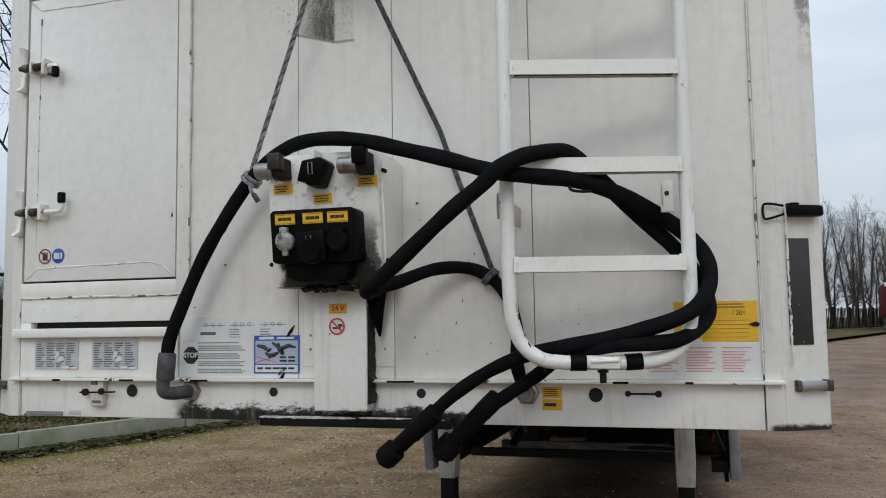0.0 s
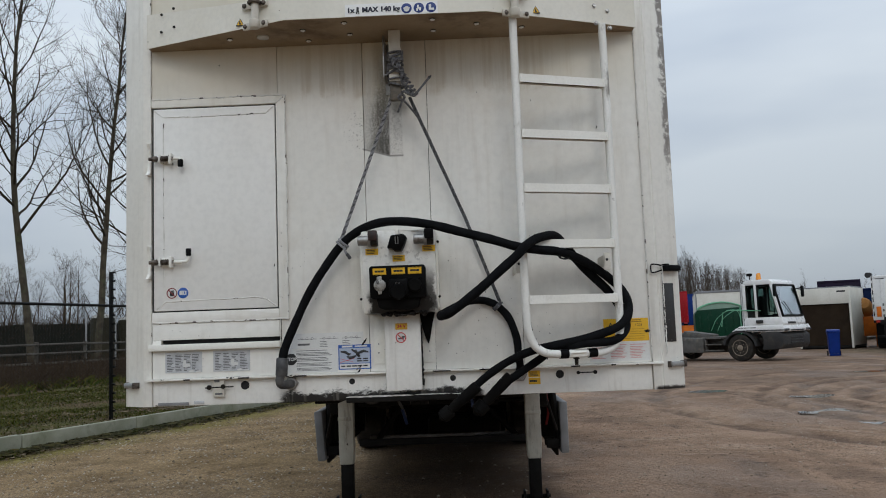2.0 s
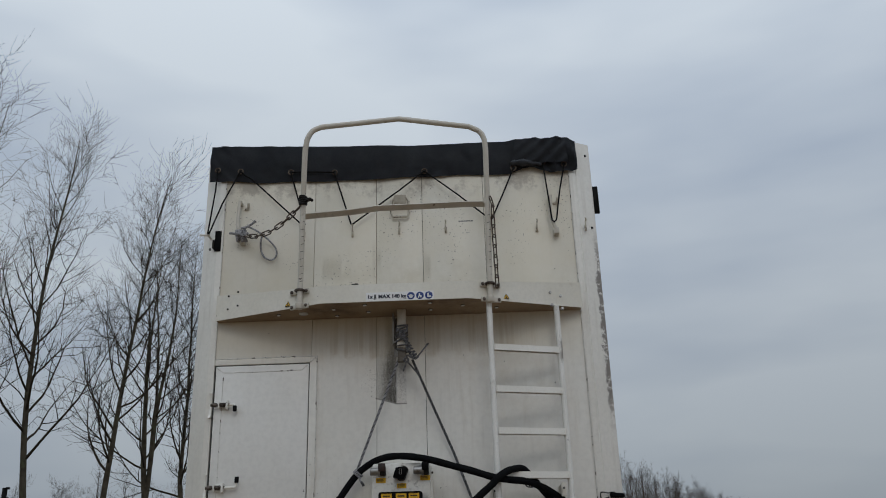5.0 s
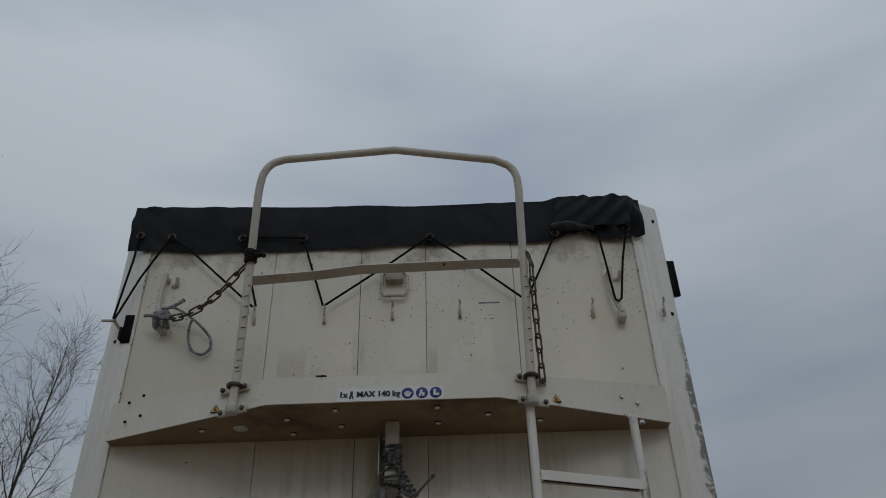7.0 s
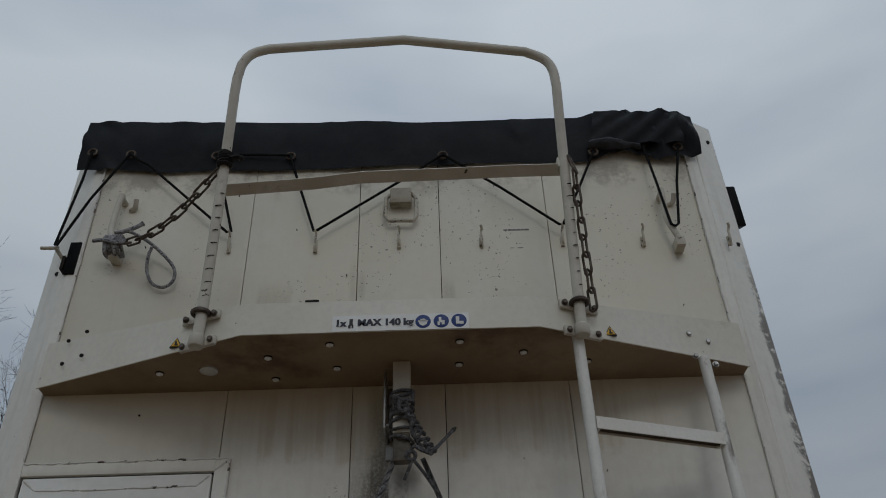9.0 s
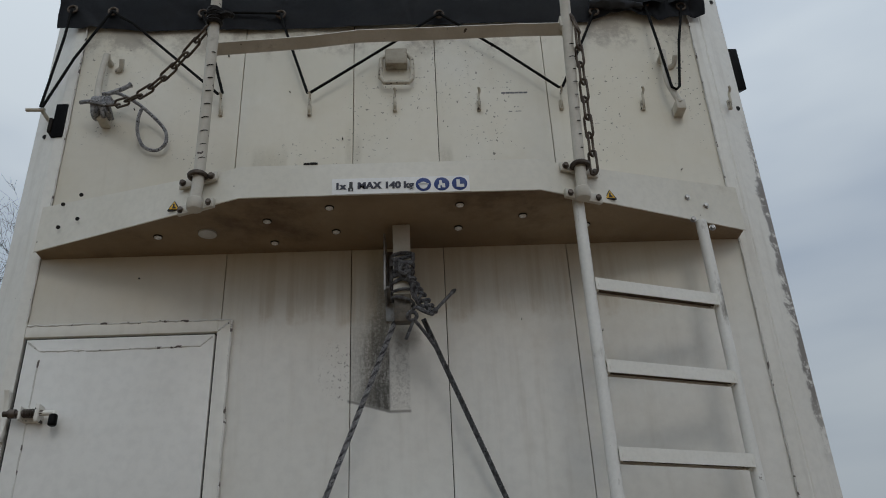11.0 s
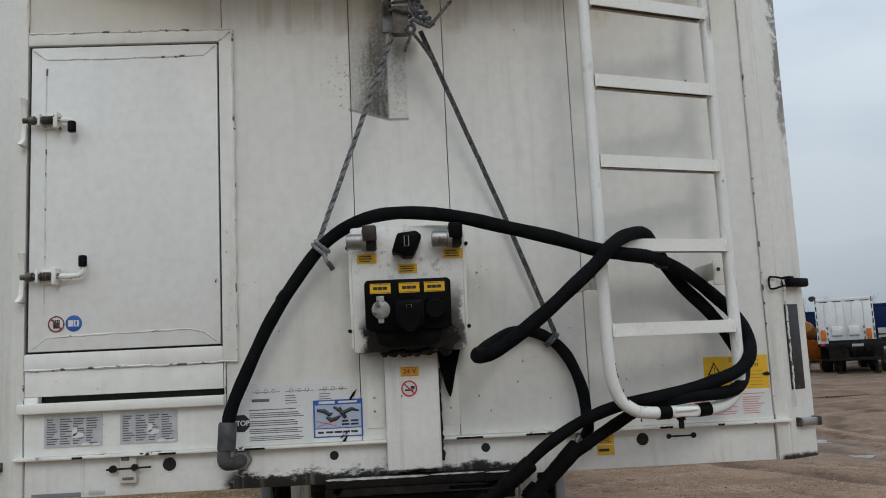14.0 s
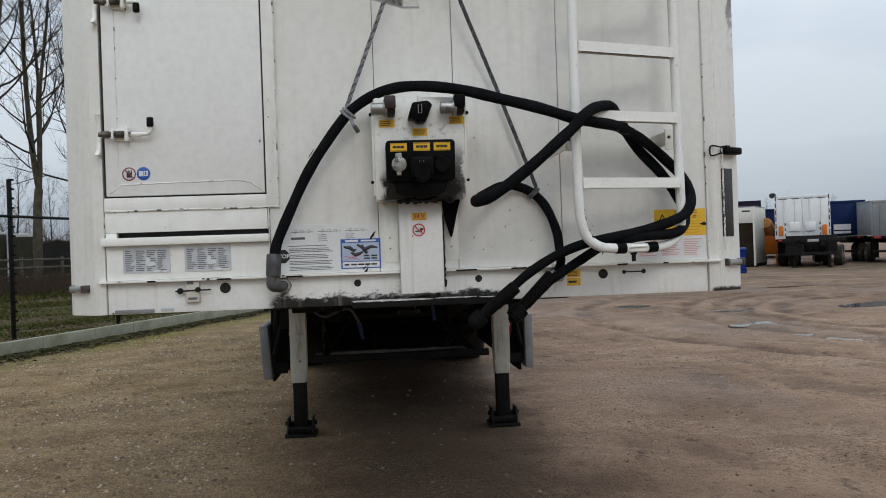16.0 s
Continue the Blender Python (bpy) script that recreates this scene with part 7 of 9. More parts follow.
    turf = math_of(nt, "MULTIPLY", turf, ramp_of(nt, noise_of(nt, vec, 1.1, 6.0, 0.65), 0.38, 0.60, 0.1, 0.9))
    c = mix_of(nt, turf, c, (0.062, 0.062, 0.024))
    patchy = ramp_of(nt, noise_of(nt, vec, 0.7, 5.0, 0.6), 0.44, 0.60, 0.15, 1.0)
    crumbs = math_of(nt, "MULTIPLY", patchy, ramp_of(nt, noise_of(nt, vec, 30.0, 4.0, 0.75), 0.56, 0.62, 0.0, 0.85))
    c = mix_of(nt, crumbs, c, (0.045, 0.032, 0.022))
    pale = math_of(nt, "MULTIPLY", patchy, ramp_of(nt, noise_of(nt, vec, 44.0, 3.0, 0.7), 0.59, 0.64, 0.0, 0.65))
    c = mix_of(nt, pale, c, (0.36, 0.30, 0.22))
    # grains of crushed stone, each of its own shade
    for size, amount in ((38.0, 0.22), (90.0, 0.26)):
        grain = node_of(nt, "ShaderNodeTexVoronoi", Scale=size)
        nt.links.new(vec, grain.inputs["Vector"])
        shade = ramp_of(nt, axis_of(nt, grain.outputs["Color"], 1), 0.0, 1.0, 1.0 - amount, 1.0 + amount)
        shade = math_of(nt, "ADD", math_of(nt, "MULTIPLY", math_of(nt, "SUBTRACT", shade, 1.0), math_of(nt, "MAXIMUM", gravel, math_of(nt, "MULTIPLY", patchy, 0.6))), 1.0)
        hsv = node_of(nt, "ShaderNodeHueSaturation")
        nt.links.new(shade, hsv.inputs["Value"])
        nt.links.new(c, hsv.inputs["Color"])
        c = hsv.outputs[0]
    # the far yard lies wetter and darker, churned by wheels
    wet = math_of(nt, "MULTIPLY", ramp_of(nt, y, 9.0, 20.0), ramp_of(nt, track, 0.36, 0.56, 0.15, 0.55))
    wet = math_of(nt, "MULTIPLY", wet, ramp_of(nt, x, 1.0, 4.0))
    c = mix_of(nt, wet, c, (0.095, 0.063, 0.045))
    nt.links.new(c, b.inputs["Base Color"])
    nt.links.new(ramp_of(nt, damp, 0.0, 1.0, 0.95, 0.62), b.inputs["Roughness"])
    b.inputs["Specular IOR Level"].default_value = 0.18
    hgt = math_of(nt, "ADD", math_of(nt, "MULTIPLY", noise_of(nt, vec, 9.0, 8.0, 0.72), 1.0), math_of(nt, "MULTIPLY", stones, 0.35))
    hgt = math_of(nt, "SUBTRACT", hgt, math_of(nt, "MULTIPLY", math_of(nt, "MULTIPLY", tyre, 0.7), ramp_of(nt, gravel, 0.0, 1.0, 1.0, 0.0)))
    k = node_of(nt, "ShaderNodeBump", Strength=0.9, Distance=0.05)
    nt.links.new(hgt, k.inputs["Height"])
    nt.links.new(k.outputs[0], b.inputs["Normal"])
    return m


def axis_steps(lo, hi, fine_lo, fine_hi, step):
    mid = list(np.arange(fine_lo, fine_hi + 1e-6, step))
    out_lo, out_hi, d = [], [], step
    v = fine_lo
    while v > lo:
        d *= 1.35
        v -= d
        out_lo.append(max(v, lo))
    v, d = fine_hi, step
    while v < hi:
        d *= 1.35
        v += d
        out_hi.append(min(v, hi))
    return np.array(out_lo[::-1] + mid + out_hi)


def ground_height(x, y):
    """Shallow unevenness and wheel ruts, flat under the landing feet."""
    h = 0.022 * noise.noise(Vector((x * 0.35, y * 0.35, 0))) + 0.012 * noise.noise(Vector((x * 1.3, y * 1.3, 5))) + 0.006 * noise.noise(Vector((x * 3.1, y * 3.1, 9)))
    if x > 2.5:
        for cx, cy, radius in RUTS:
            d = (math.hypot(x - cx, y - cy) - radius + 0.25 * noise.noise(Vector((x * 0.8, y * 0.8, 3)))) / 0.26
            h -= 0.042 * math.exp(-d * d) - 0.026 * math.exp(-((abs(d) - 1.7) / 0.7) ** 2)
    for px, py, rx, ry, a in POOLS:
        u, v = x - px, y - py
        if abs(u) < 4 and abs(v) < 4:
            ca, sa = math.cos(radians(a)), math.sin(radians(a))
            e = ((u * ca + v * sa) / rx) ** 2 + ((v * ca - u * sa) / ry) ** 2
            h -= 0.060 * math.exp(-e * 0.8)
    near = max(0.0, 1 - math.hypot(abs(x) - 0.81, y - 3.65) / 0.9)
    return (h - 0.006) * (1 - min(1.0, near * 2))


xs = axis_steps(-900, 900, -9.0, 18.0, 0.15)
ys = axis_steps(-300, 1800, -7.0, 24.0, 0.15)
co = np.array([(x, y, ground_height(x, y) if -12 < x < 24 and -10 < y < 34 else -0.006) for y in ys for x in xs])
nxs = len(xs)
quads = np.array([(j * nxs + i, j * nxs + i + 1, (j + 1) * nxs + i + 1, (j + 1) * nxs + i) for j in range(len(ys) - 1) for i in range(nxs - 1)])
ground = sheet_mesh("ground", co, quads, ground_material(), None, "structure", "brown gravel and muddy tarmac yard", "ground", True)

# the kerb and the fence share one line: KX(y) is the fence's x
def KX(y):
    return -6.766 + 0.333 * (y - 8.435)


m_concrete = surface("weathered_concrete", (0.30, 0.30, 0.235), (0.22, 0.225, 0.16), 3, 0.8, bump=0.3, bscale=60, dirt=(0.13, 0.14, 0.08), dirt_lo=0.5, dirt_hi=0.78, dirt_scale=3.5)
kerb = thing("kerb", "weathered concrete kerb boards along the fence", "kerb", "", None, "structure")
kdir = Vector((0.333, 1.0, 0)).normalized()
kang = math.degrees(math.atan2(-kdir.x, kdir.y))
bm = box(-0.055, 0.055, 0.006, 2.494, -0.10, 0.252, 0.012)
me_k = bpy.data.meshes.new("kerb_board")
bm.to_mesh(me_k)
bm.free()
me_k.shade_smooth()
me_k.set_sharp_from_angle(angle=radians(38))
me_k.materials.append(m_concrete)
for k in range(-6, 18):
    s = k * 2.5
    p = Vector((KX(4.0) + 0.30, 4.0, 0)) + kdir * s
    ob = new("kerb_board", me_k)
    ob.parent = kerb
    ob.matrix_basis = pose(p.x, p.y, rng.uniform(-0.006, 0.006), 0, 0, kang + rng.uniform(-0.15, 0.15))

m_soil = surface("grassy_soil", (0.078, 0.070, 0.018), (0.038, 0.042, 0.010), 2.2, 0.95, bump=0.6, bscale=18, spec=0.1, dirt=(0.080, 0.054, 0.028), dirt_lo=0.44, dirt_hi=0.56, dirt_scale=0.55)


def bank_height(d, y):
    """Height of the bank d metres behind the fence."""
    if d < -0.26:
        return 0.20
    return 0.215 + 0.10 * min(1.0, d / 6.0) + 0.05 * noise.noise(Vector((d * 0.5, y * 0.4, 3))) * min(1, max(0, d))


dd = np.concatenate([np.arange(-0.27, 14, 0.45), np.arange(14, 60, 4.0), np.array([90, 160, 300, 600])])
yy = np.concatenate([np.arange(-30, 46, 0.8), np.arange(46, 120, 6.0), np.array([160, 260, 500])])
co = np.array([(KX(y) - d, y, bank_height(d, y) if d < 40 else 0.32) for y in yy for d in dd])
nd = len(dd)
quads = np.array([(j * nd + i + 1, j * nd + i, (j + 1) * nd + i, (j + 1) * nd + i + 1) for j in range(len(yy) - 1) for i in range(nd - 1)])
bank = sheet_mesh("grass_bank", co, quads, m_soil, None, "structure", "rough grassy bank behind the fence", "ground", True)

# grass: many small bent blades
def grass(count, d0, d1, y0, y1, h0, h1, cols, seed, name):
    g = np.random.RandomState(seed)
    d = d0 + (d1 - d0) * g.rand(count)
    y = y0 + (y1 - y0) * g.rand(count)
    tuft = np.array([noise.noise(Vector((a * 0.7 + b * 0.31, b * 0.55 - a * 0.2, 1.0))) for a, b in zip(d, y)])
    keep = g.rand(count) < np.clip(0.70 + tuft * 1.6, 0.25, 1.0)
    d, y, tuft = d[keep], y[keep], tuft[keep]
    n = len(d)
    x = np.array([KX(v) for v in y]) - d
    z = np.array([bank_height(a, b) for a, b in zip(d, y)])
    h = (h0 + (h1 - h0) * g.rand(n)) * (0.8 + 0.5 * tuft)
    a = g.rand(n) * 2 * np.pi
    w = 0.008 + 0.010 * g.rand(n)
    lean = 0.4 + 1.5 * g.rand(n)
    dx, dy = np.cos(a), np.sin(a)
    px, py = -dy, dx
    p0 = np.stack([x - px * w, y - py * w, z - 0.01], 1)
    p1 = np.stack([x + px * w, y + py * w, z - 0.01], 1)
    p2 = np.stack([x + dx * h * lean * 0.4 + px * w * 0.7, y + dy * h * lean * 0.4 + py * w * 0.7, z + h * 0.6], 1)
    p3 = np.stack([x + dx * h * lean, y + dy * h * lean, z + h], 1)
    co = np.stack([p0, p1, p2, p3], 1).reshape(-1, 3)
    i = np.arange(n) * 4
    f = np.concatenate([np.stack([i, i + 1, i + 2], 1), np.stack([i, i + 2, i + 3], 1)])
    return sheet_mesh(name, co, f, cols, None, "stuff", "rough winter grass on the bank", "grass")


def island_mix(name, c1, c2, c3, rough=0.8):
    """A colour for each separate piece of one mesh."""
    m = bpy.data.materials.new(name)
    m.use_nodes = True
    nt = m.node_tree
    b = nt.nodes["Principled BSDF"]
    rnd = nt.nodes.new("ShaderNodeNewGeometry").outputs["Random Per Island"]
    r = nt.nodes.new("ShaderNodeValToRGB")
    r.color_ramp.elements[0].color = (*c1, 1)
    r.color_ramp.elements[1].color = (*c3, 1)
    e = r.color_ramp.elements.new(0.5)
    e.color = (*c2, 1)
    nt.links.new(rnd, r.inputs[0])
    nt.links.new(r.outputs[0], b.inputs["Base Color"])
    b.inputs["Roughness"].default_value = rough
    b.inputs["Specular IOR Level"].default_value = 0.1
    return m


m_grass = island_mix("grass_blades", (0.026, 0.038, 0.004), (0.050, 0.062, 0.007), (0.105, 0.078, 0.024))
m_weed = island_mix("kerb_weeds", (0.025, 0.05, 0.006), (0.06, 0.09, 0.012), (0.10, 0.11, 0.02))
grass(190000, -0.15, 7.5, -4.0, 32.0, 0.02, 0.05, m_grass, 4, "grass")
grass(12000, 7.5, 14.0, -4.0, 36.0, 0.10, 0.30, m_grass, 6, "grass")

# moss, weeds and dead leaves where the kerb meets the yard
def litter(count, seed, name, material, r0, r1, spread, lift, label, cat):
    g = np.random.RandomState(seed)
    y = -4 + 30 * g.rand(count)
    off = 0.36 + np.abs(g.randn(count)) * spread
    x = np.array([KX(v) for v in y]) + off
    r = r0 + (r1 - r0) * g.rand(count) ** 2
    a = g.rand(count) * 6.28
    tilt = (g.rand(count) - 0.5) * 0.9
    co, f = [], []
    shape = [(-1.0, 0.0), (-0.35, 0.55), (0.45, 0.5), (1.1, 0.0), (0.4, -0.55), (-0.4, -0.5)]
    for k in range(count):
        base = len(co)
        z0 = 0.004 + lift * g.rand()
        for u, v in shape:
            wob = 0.75 + 0.5 * g.rand()
            px, py = r[k] * u * wob, r[k] * v * wob
            co.append((x[k] + px * math.cos(a[k]) - py * math.sin(a[k]), y[k] + px * math.sin(a[k]) + py * math.cos(a[k]), z0 + r[k] * 0.35 * abs(u) + py * tilt[k]))
        f += [(base, base + 1, base + 2), (base, base + 2, base + 3), (base, base + 3, base + 4), (base, base + 4, base + 5)]
    return sheet_mesh(name, co, f, material, None, "stuff", label, cat)


m_leaf = island_mix("dead_leaves", (0.05, 0.035, 0.02), (0.12, 0.085, 0.05), (0.26, 0.21, 0.14))
litter(9000, 11, "dead_leaves", m_leaf, 0.012, 0.045, 0.30, 0.02, "dead brown leaves lying along the kerb", "leaves")

m_wetleaf = island_mix("wet_leaf_mould", (0.014, 0.016, 0.005), (0.034, 0.030, 0.011), (0.075, 0.062, 0.020))
litter(18000, 23, "leaf_mould", m_wetleaf, 0.018, 0.065, 0.19, 0.05, "dark wet leaf mould and moss along the kerb foot", "leaves")


def bank_leaves(count, seed):
    """Flat dead leaves and stalks lying in the grass of the bank."""
    g = np.random.RandomState(seed)
    d, y = -0.15 + 7.0 * g.rand(count) ** 1.3, -4 + 34 * g.rand(count)
    r, a = 0.012 + 0.03 * g.rand(count), g.rand(count) * 6.28
    co, f = [], []
    for k in range(count):
        x0, y0, z0 = KX(y[k]) - d[k], y[k], bank_height(d[k], y[k]) + 0.012 + 0.015 * g.rand()
        base = len(co)
        for u, v in ((-1.2, 0.0), (0.0, 0.5), (1.1, 0.1), (0.1, -0.5)):
            px, py = r[k] * u * (0.7 + 0.6 * g.rand()), r[k] * v * (0.7 + 0.6 * g.rand())
            co.append((x0 + px * math.cos(a[k]) - py * math.sin(a[k]), y0 + px * math.sin(a[k]) + py * math.cos(a[k]), z0 + r[k] * 0.4 * (g.rand() - 0.3)))
        f += [(base, base + 1, base + 2), (base, base + 2, base + 3)]
    return sheet_mesh("dead_leaves", co, f, m_leaf, None, "stuff", "dead brown leaves strewn over the grassy bank", "leaves")


bank_leaves(18000, 17)


def weeds(count, seed):
    g = np.random.RandomState(seed)
    y = -4 + 28 * g.rand(count)
    off = 0.36 + np.abs(g.randn(count)) * 0.16
    clump = np.array([noise.noise(Vector((0.7, v * 0.9, 2.0))) for v in y])
    keep = g.rand(count) < np.clip(0.35 + 1.3 * clump, 0.05, 1)
    y, off = y[keep], off[keep]
    n = len(y)
    x = np.array([KX(v) for v in y]) + off
    h = 0.02 + 0.07 * g.rand(n)
    a = g.rand(n) * 6.28
    w = 0.006 + 0.006 * g.rand(n)
    dx, dy = np.cos(a), np.sin(a)
    p0 = np.stack([x - dy * w, y + dx * w, np.zeros(n) - 0.01], 1)
    p1 = np.stack([x + dy * w, y - dx * w, np.zeros(n) - 0.01], 1)
    p2 = np.stack([x + dx * h * 0.6, y + dy * h * 0.6, h], 1)
    i = np.arange(n) * 3
    return sheet_mesh("weeds", np.stack([p0, p1, p2], 1).reshape(-1, 3), np.stack([i, i + 1, i + 2], 1), m_weed, None, "stuff", "low green weeds along the kerb", "weeds")


weeds(17000, 21)


def pebbles(count, seed, x0, x1, y0, y1, r0, r1, name="gravel"):
    """Loose stones lying in the yard."""
    g = np.random.RandomState(seed)
    octa = np.array([(1, 0, 0), (0, 1, 0), (-1, 0, 0), (0, -1, 0), (0, 0, 0.7), (0, 0, -0.7)], float)
    tri = np.array([(0, 1, 4), (1, 2, 4), (2, 3, 4), (3, 0, 4), (1, 0, 5), (2, 1, 5), (3, 2, 5), (0, 3, 5)])
    r = r0 + (r1 - r0) * g.rand(count) ** 3
    p = np.stack([x0 + (x1 - x0) * g.rand(count), y0 + (y1 - y0) * g.rand(count)], 1)
    keep = [k for k in range(count) if p[k, 0] > KX(p[k, 1]) + 0.45 and noise.noise(Vector((p[k, 0] * 0.8, p[k, 1] * 0.8, 4.0))) > -0.55 + 0.9 * g.rand() and not (-1.1 < p[k, 0] < 1.2 and g.rand() < 0.88)]
    co = []
    for k in keep:
        jit = octa * (0.65 + 0.7 * g.rand(6, 3))
        a = g.rand() * 6.28
        rot = np.array([[math.cos(a), -math.sin(a), 0], [math.sin(a), math.cos(a), 0], [0, 0, 1]])
        co.append(jit @ rot.T * r[k] + np.array([p[k, 0], p[k, 1], ground_height(p[k, 0], p[k, 1]) + r[k] * 0.15]))
    n = len(keep)
    f = (tri[None] + 6 * np.arange(n)[:, None, None]).reshape(-1, 3)
    return sheet_mesh(name, np.concatenate(co), f, m_pebble, None, "stuff", "loose gravel stones on the yard", "gravel")


m_pebble = island_mix("gravel_stones", (0.12, 0.09, 0.06), (0.27, 0.21, 0.15), (0.46, 0.41, 0.34), 0.85)
pebbles(30000, 31, -7.0, 1.0, -1.0, 13.0, 0.0045, 0.022)
pebbles(13000, 32, 1.0, 8.0, -1.0, 13.0, 0.0035, 0.015)

# puddles and wet patches in the ruts
m_water = bpy.data.materials.new("puddle_water")
m_water.use_nodes = True
wb = m_water.node_tree.nodes["Principled BSDF"]
wb.inputs["Base Color"].default_value = (0.10, 0.085, 0.070, 1)
wb.inputs["Roughness"].default_value = 0.04
wb.inputs["IOR"].default_value = 1.33
w_bump = node_of(m_water.node_tree, "ShaderNodeBump", Strength=0.10, Distance=0.03)
m_water.node_tree.links.new(noise_of(m_water.node_tree, m_water.node_tree.nodes.new("ShaderNodeTexCoord").outputs["Object"], 7.0, 3.0), w_bump.inputs["Height"])
m_water.node_tree.links.new(w_bump.outputs[0], wb.inputs["Normal"])


def puddle(x, y, rx, ry, turn, seed):
    g = random.Random(seed)
    bm = fresh()
    n = 40
    ph = [g.random() * 6.28 for _ in range(4)]
    pts = []
    for k in range(n):
        a = 2 * math.pi * k / n
        r = 1 + 0.2 * math.sin(2 * a + ph[0]) + 0.14 * math.sin(3 * a + ph[1]) + 0.10 * math.sin(5 * a + ph[2]) + 0.06 * math.sin(9 * a + ph[3])
        pts.append((r * rx * 1.15 * math.cos(a), r * ry * 1.25 * math.sin(a)))
    prism(bm, pts, "z", -0.05, 0.0)
    ob = part("puddle", bm, m_water)
    ca, sa = math.cos(radians(turn)), math.sin(radians(turn))
    rim = sorted(ground_height(x + u * ca - v * sa, y + u * sa + v * ca) for u, v in pts)[n // 3]
    ob.matrix_basis = pose(x, y, max(rim, ground_height(x, y) + 0.010), 0, 0, turn)
    tagged(ob, "shallow rain puddle in a wheel rut", "puddle", "puddles")


for k, (x, y, rx, ry, a) in enumerate(POOLS):
    puddle(x, y, rx, ry, a, 40 + k)


# ---- the fence ----
m_fence = surface("black_coated_steel", (0.006, 0.0065, 0.0065), (0.01, 0.01, 0.01), 10, 0.5, bump=0.1, spec=0.1)
m_wire = surface("dark_coated_wire", (0.018, 0.019, 0.018), (0.03, 0.03, 0.028), 10, 0.55, bump=0.0, spec=0.1)
fence = thing("chain_link_fence", "black chain-link fence with tall notched posts", "fence")
STEP, BASE = 2.785, 0.24
TOPRAIL = 2.22


def fence_point(k):
    p = Vector((-6.851, 8.435, BASE)) + Vector((0.333, 1.0, 0)).normalized() * (k * STEP)
    return p


def build_post(k):
    p = fence_point(k)
    bm = fresh()
    bx(bm, -0.026, 0.026, -0.03, 0.03, -0.15, 2.58, 0.004)
    post = part("fence_post", bm, m_fence, fence, "black square post with insulator clips")
    post.matrix_basis = pose(p.x, p.y, p.z, 0, 0, kang)
    bm = fresh()
    for j in range(17):
        z = 0.12 + j * 0.152
        bx(bm, 0.025, 0.085, -0.016, 0.016, z, z + 0.034, 0.003)
    pieces("post_clip", bm, m_fence, post)


for k in range(-4, 6):
    build_post(k)
for k in range(-4, 5):
    a, b = fence_point(k), fence_point(k + 1)
    part("top_rail", rod(fresh(), (a.x, a.y, TOPRAIL), (b.x, b.y, TOPRAIL), 0.024, 8), m_fence, fence)
bm = fresh()
a, b = fence_point(-4), fence_point(5)
for z in (0.36, 0.85, 1.3):
    rod(bm, (a.x, a.y, z), (b.x, b.y, z), 0.0025, 4)
pieces("tension_wire", bm, m_wire, fence)


def netting():
    """Diamond netting: zig-zag wires side by side."""
    pitch, r = 0.068, 0.0029
    length = (b - a).length
    u = (b - a).normalized()
    n = Vector((-u.y, u.x, 0))
    zlo, zhi = 0.28, TOPRAIL
    count = int(length / pitch)
    rows = int((zhi - zlo) / (pitch * 0.5)) + 1
    co, f = [], []
    for i in range(count):
        ring0 = None
        for j in range(rows):
            s = i * pitch + (pitch * 0.53 if j % 2 else -pitch * 0.03)
            c = a + u * s
            z = zlo + (zhi - zlo) * j / (rows - 1)
            base = len(co)
            for du, dn in ((r, 0), (-r * 0.5, r * 0.87), (-r * 0.5, -r * 0.87)):
                co.append((c.x + u.x * du + n.x * dn, c.y + u.y * du + n.y * dn, z))
            if ring0 is not None:
                for k in range(3):
                    f.append((ring0 + k, ring0 + (k + 1) % 3, base + (k + 1) % 3, base + k))
            ring0 = base
    ob = sheet_mesh("netting", co, f, m_wire, fence, "stuff", "dark diamond wire netting")


netting()
yl = part("fence_sign", box(-0.108, 0.108, -0.006, 0.004, 1.726, 1.856, 0.002), m_yellow, fence, "small yellow sign on the fence")
bm = fresh()
bars(bm, -0.085, 0.085, 1.75, 1.835, 3, -0.0062, rng, 0.5, 0.2, 3)
joined(part("print", bm, m_ink, yl))
yl.matrix_basis = pose(-7.238, 6.950, 0, 0, 0, kang + 90)

# ---- bare trees ----
m_bark = surface("grey_brown_bark", (0.098, 0.083, 0.060), (0.050, 0.042, 0.030), 3, 0.9, bump=0.6, bscale=14, dirt=(0.10, 0.115, 0.06), dirt_lo=0.52, dirt_hi=0.75, dirt_scale=1.2, spec=0.12)
m_limb = surface("dark_limb_bark", (0.060, 0.048, 0.034), (0.035, 0.028, 0.02), 3, 0.9, bump=0.4, bscale=16, spec=0.1)
m_twig = surface("dark_twigs", (0.024, 0.018, 0.013), (0.036, 0.028, 0.020), 1.5, 0.9, bump=0.0, spec=0.1)


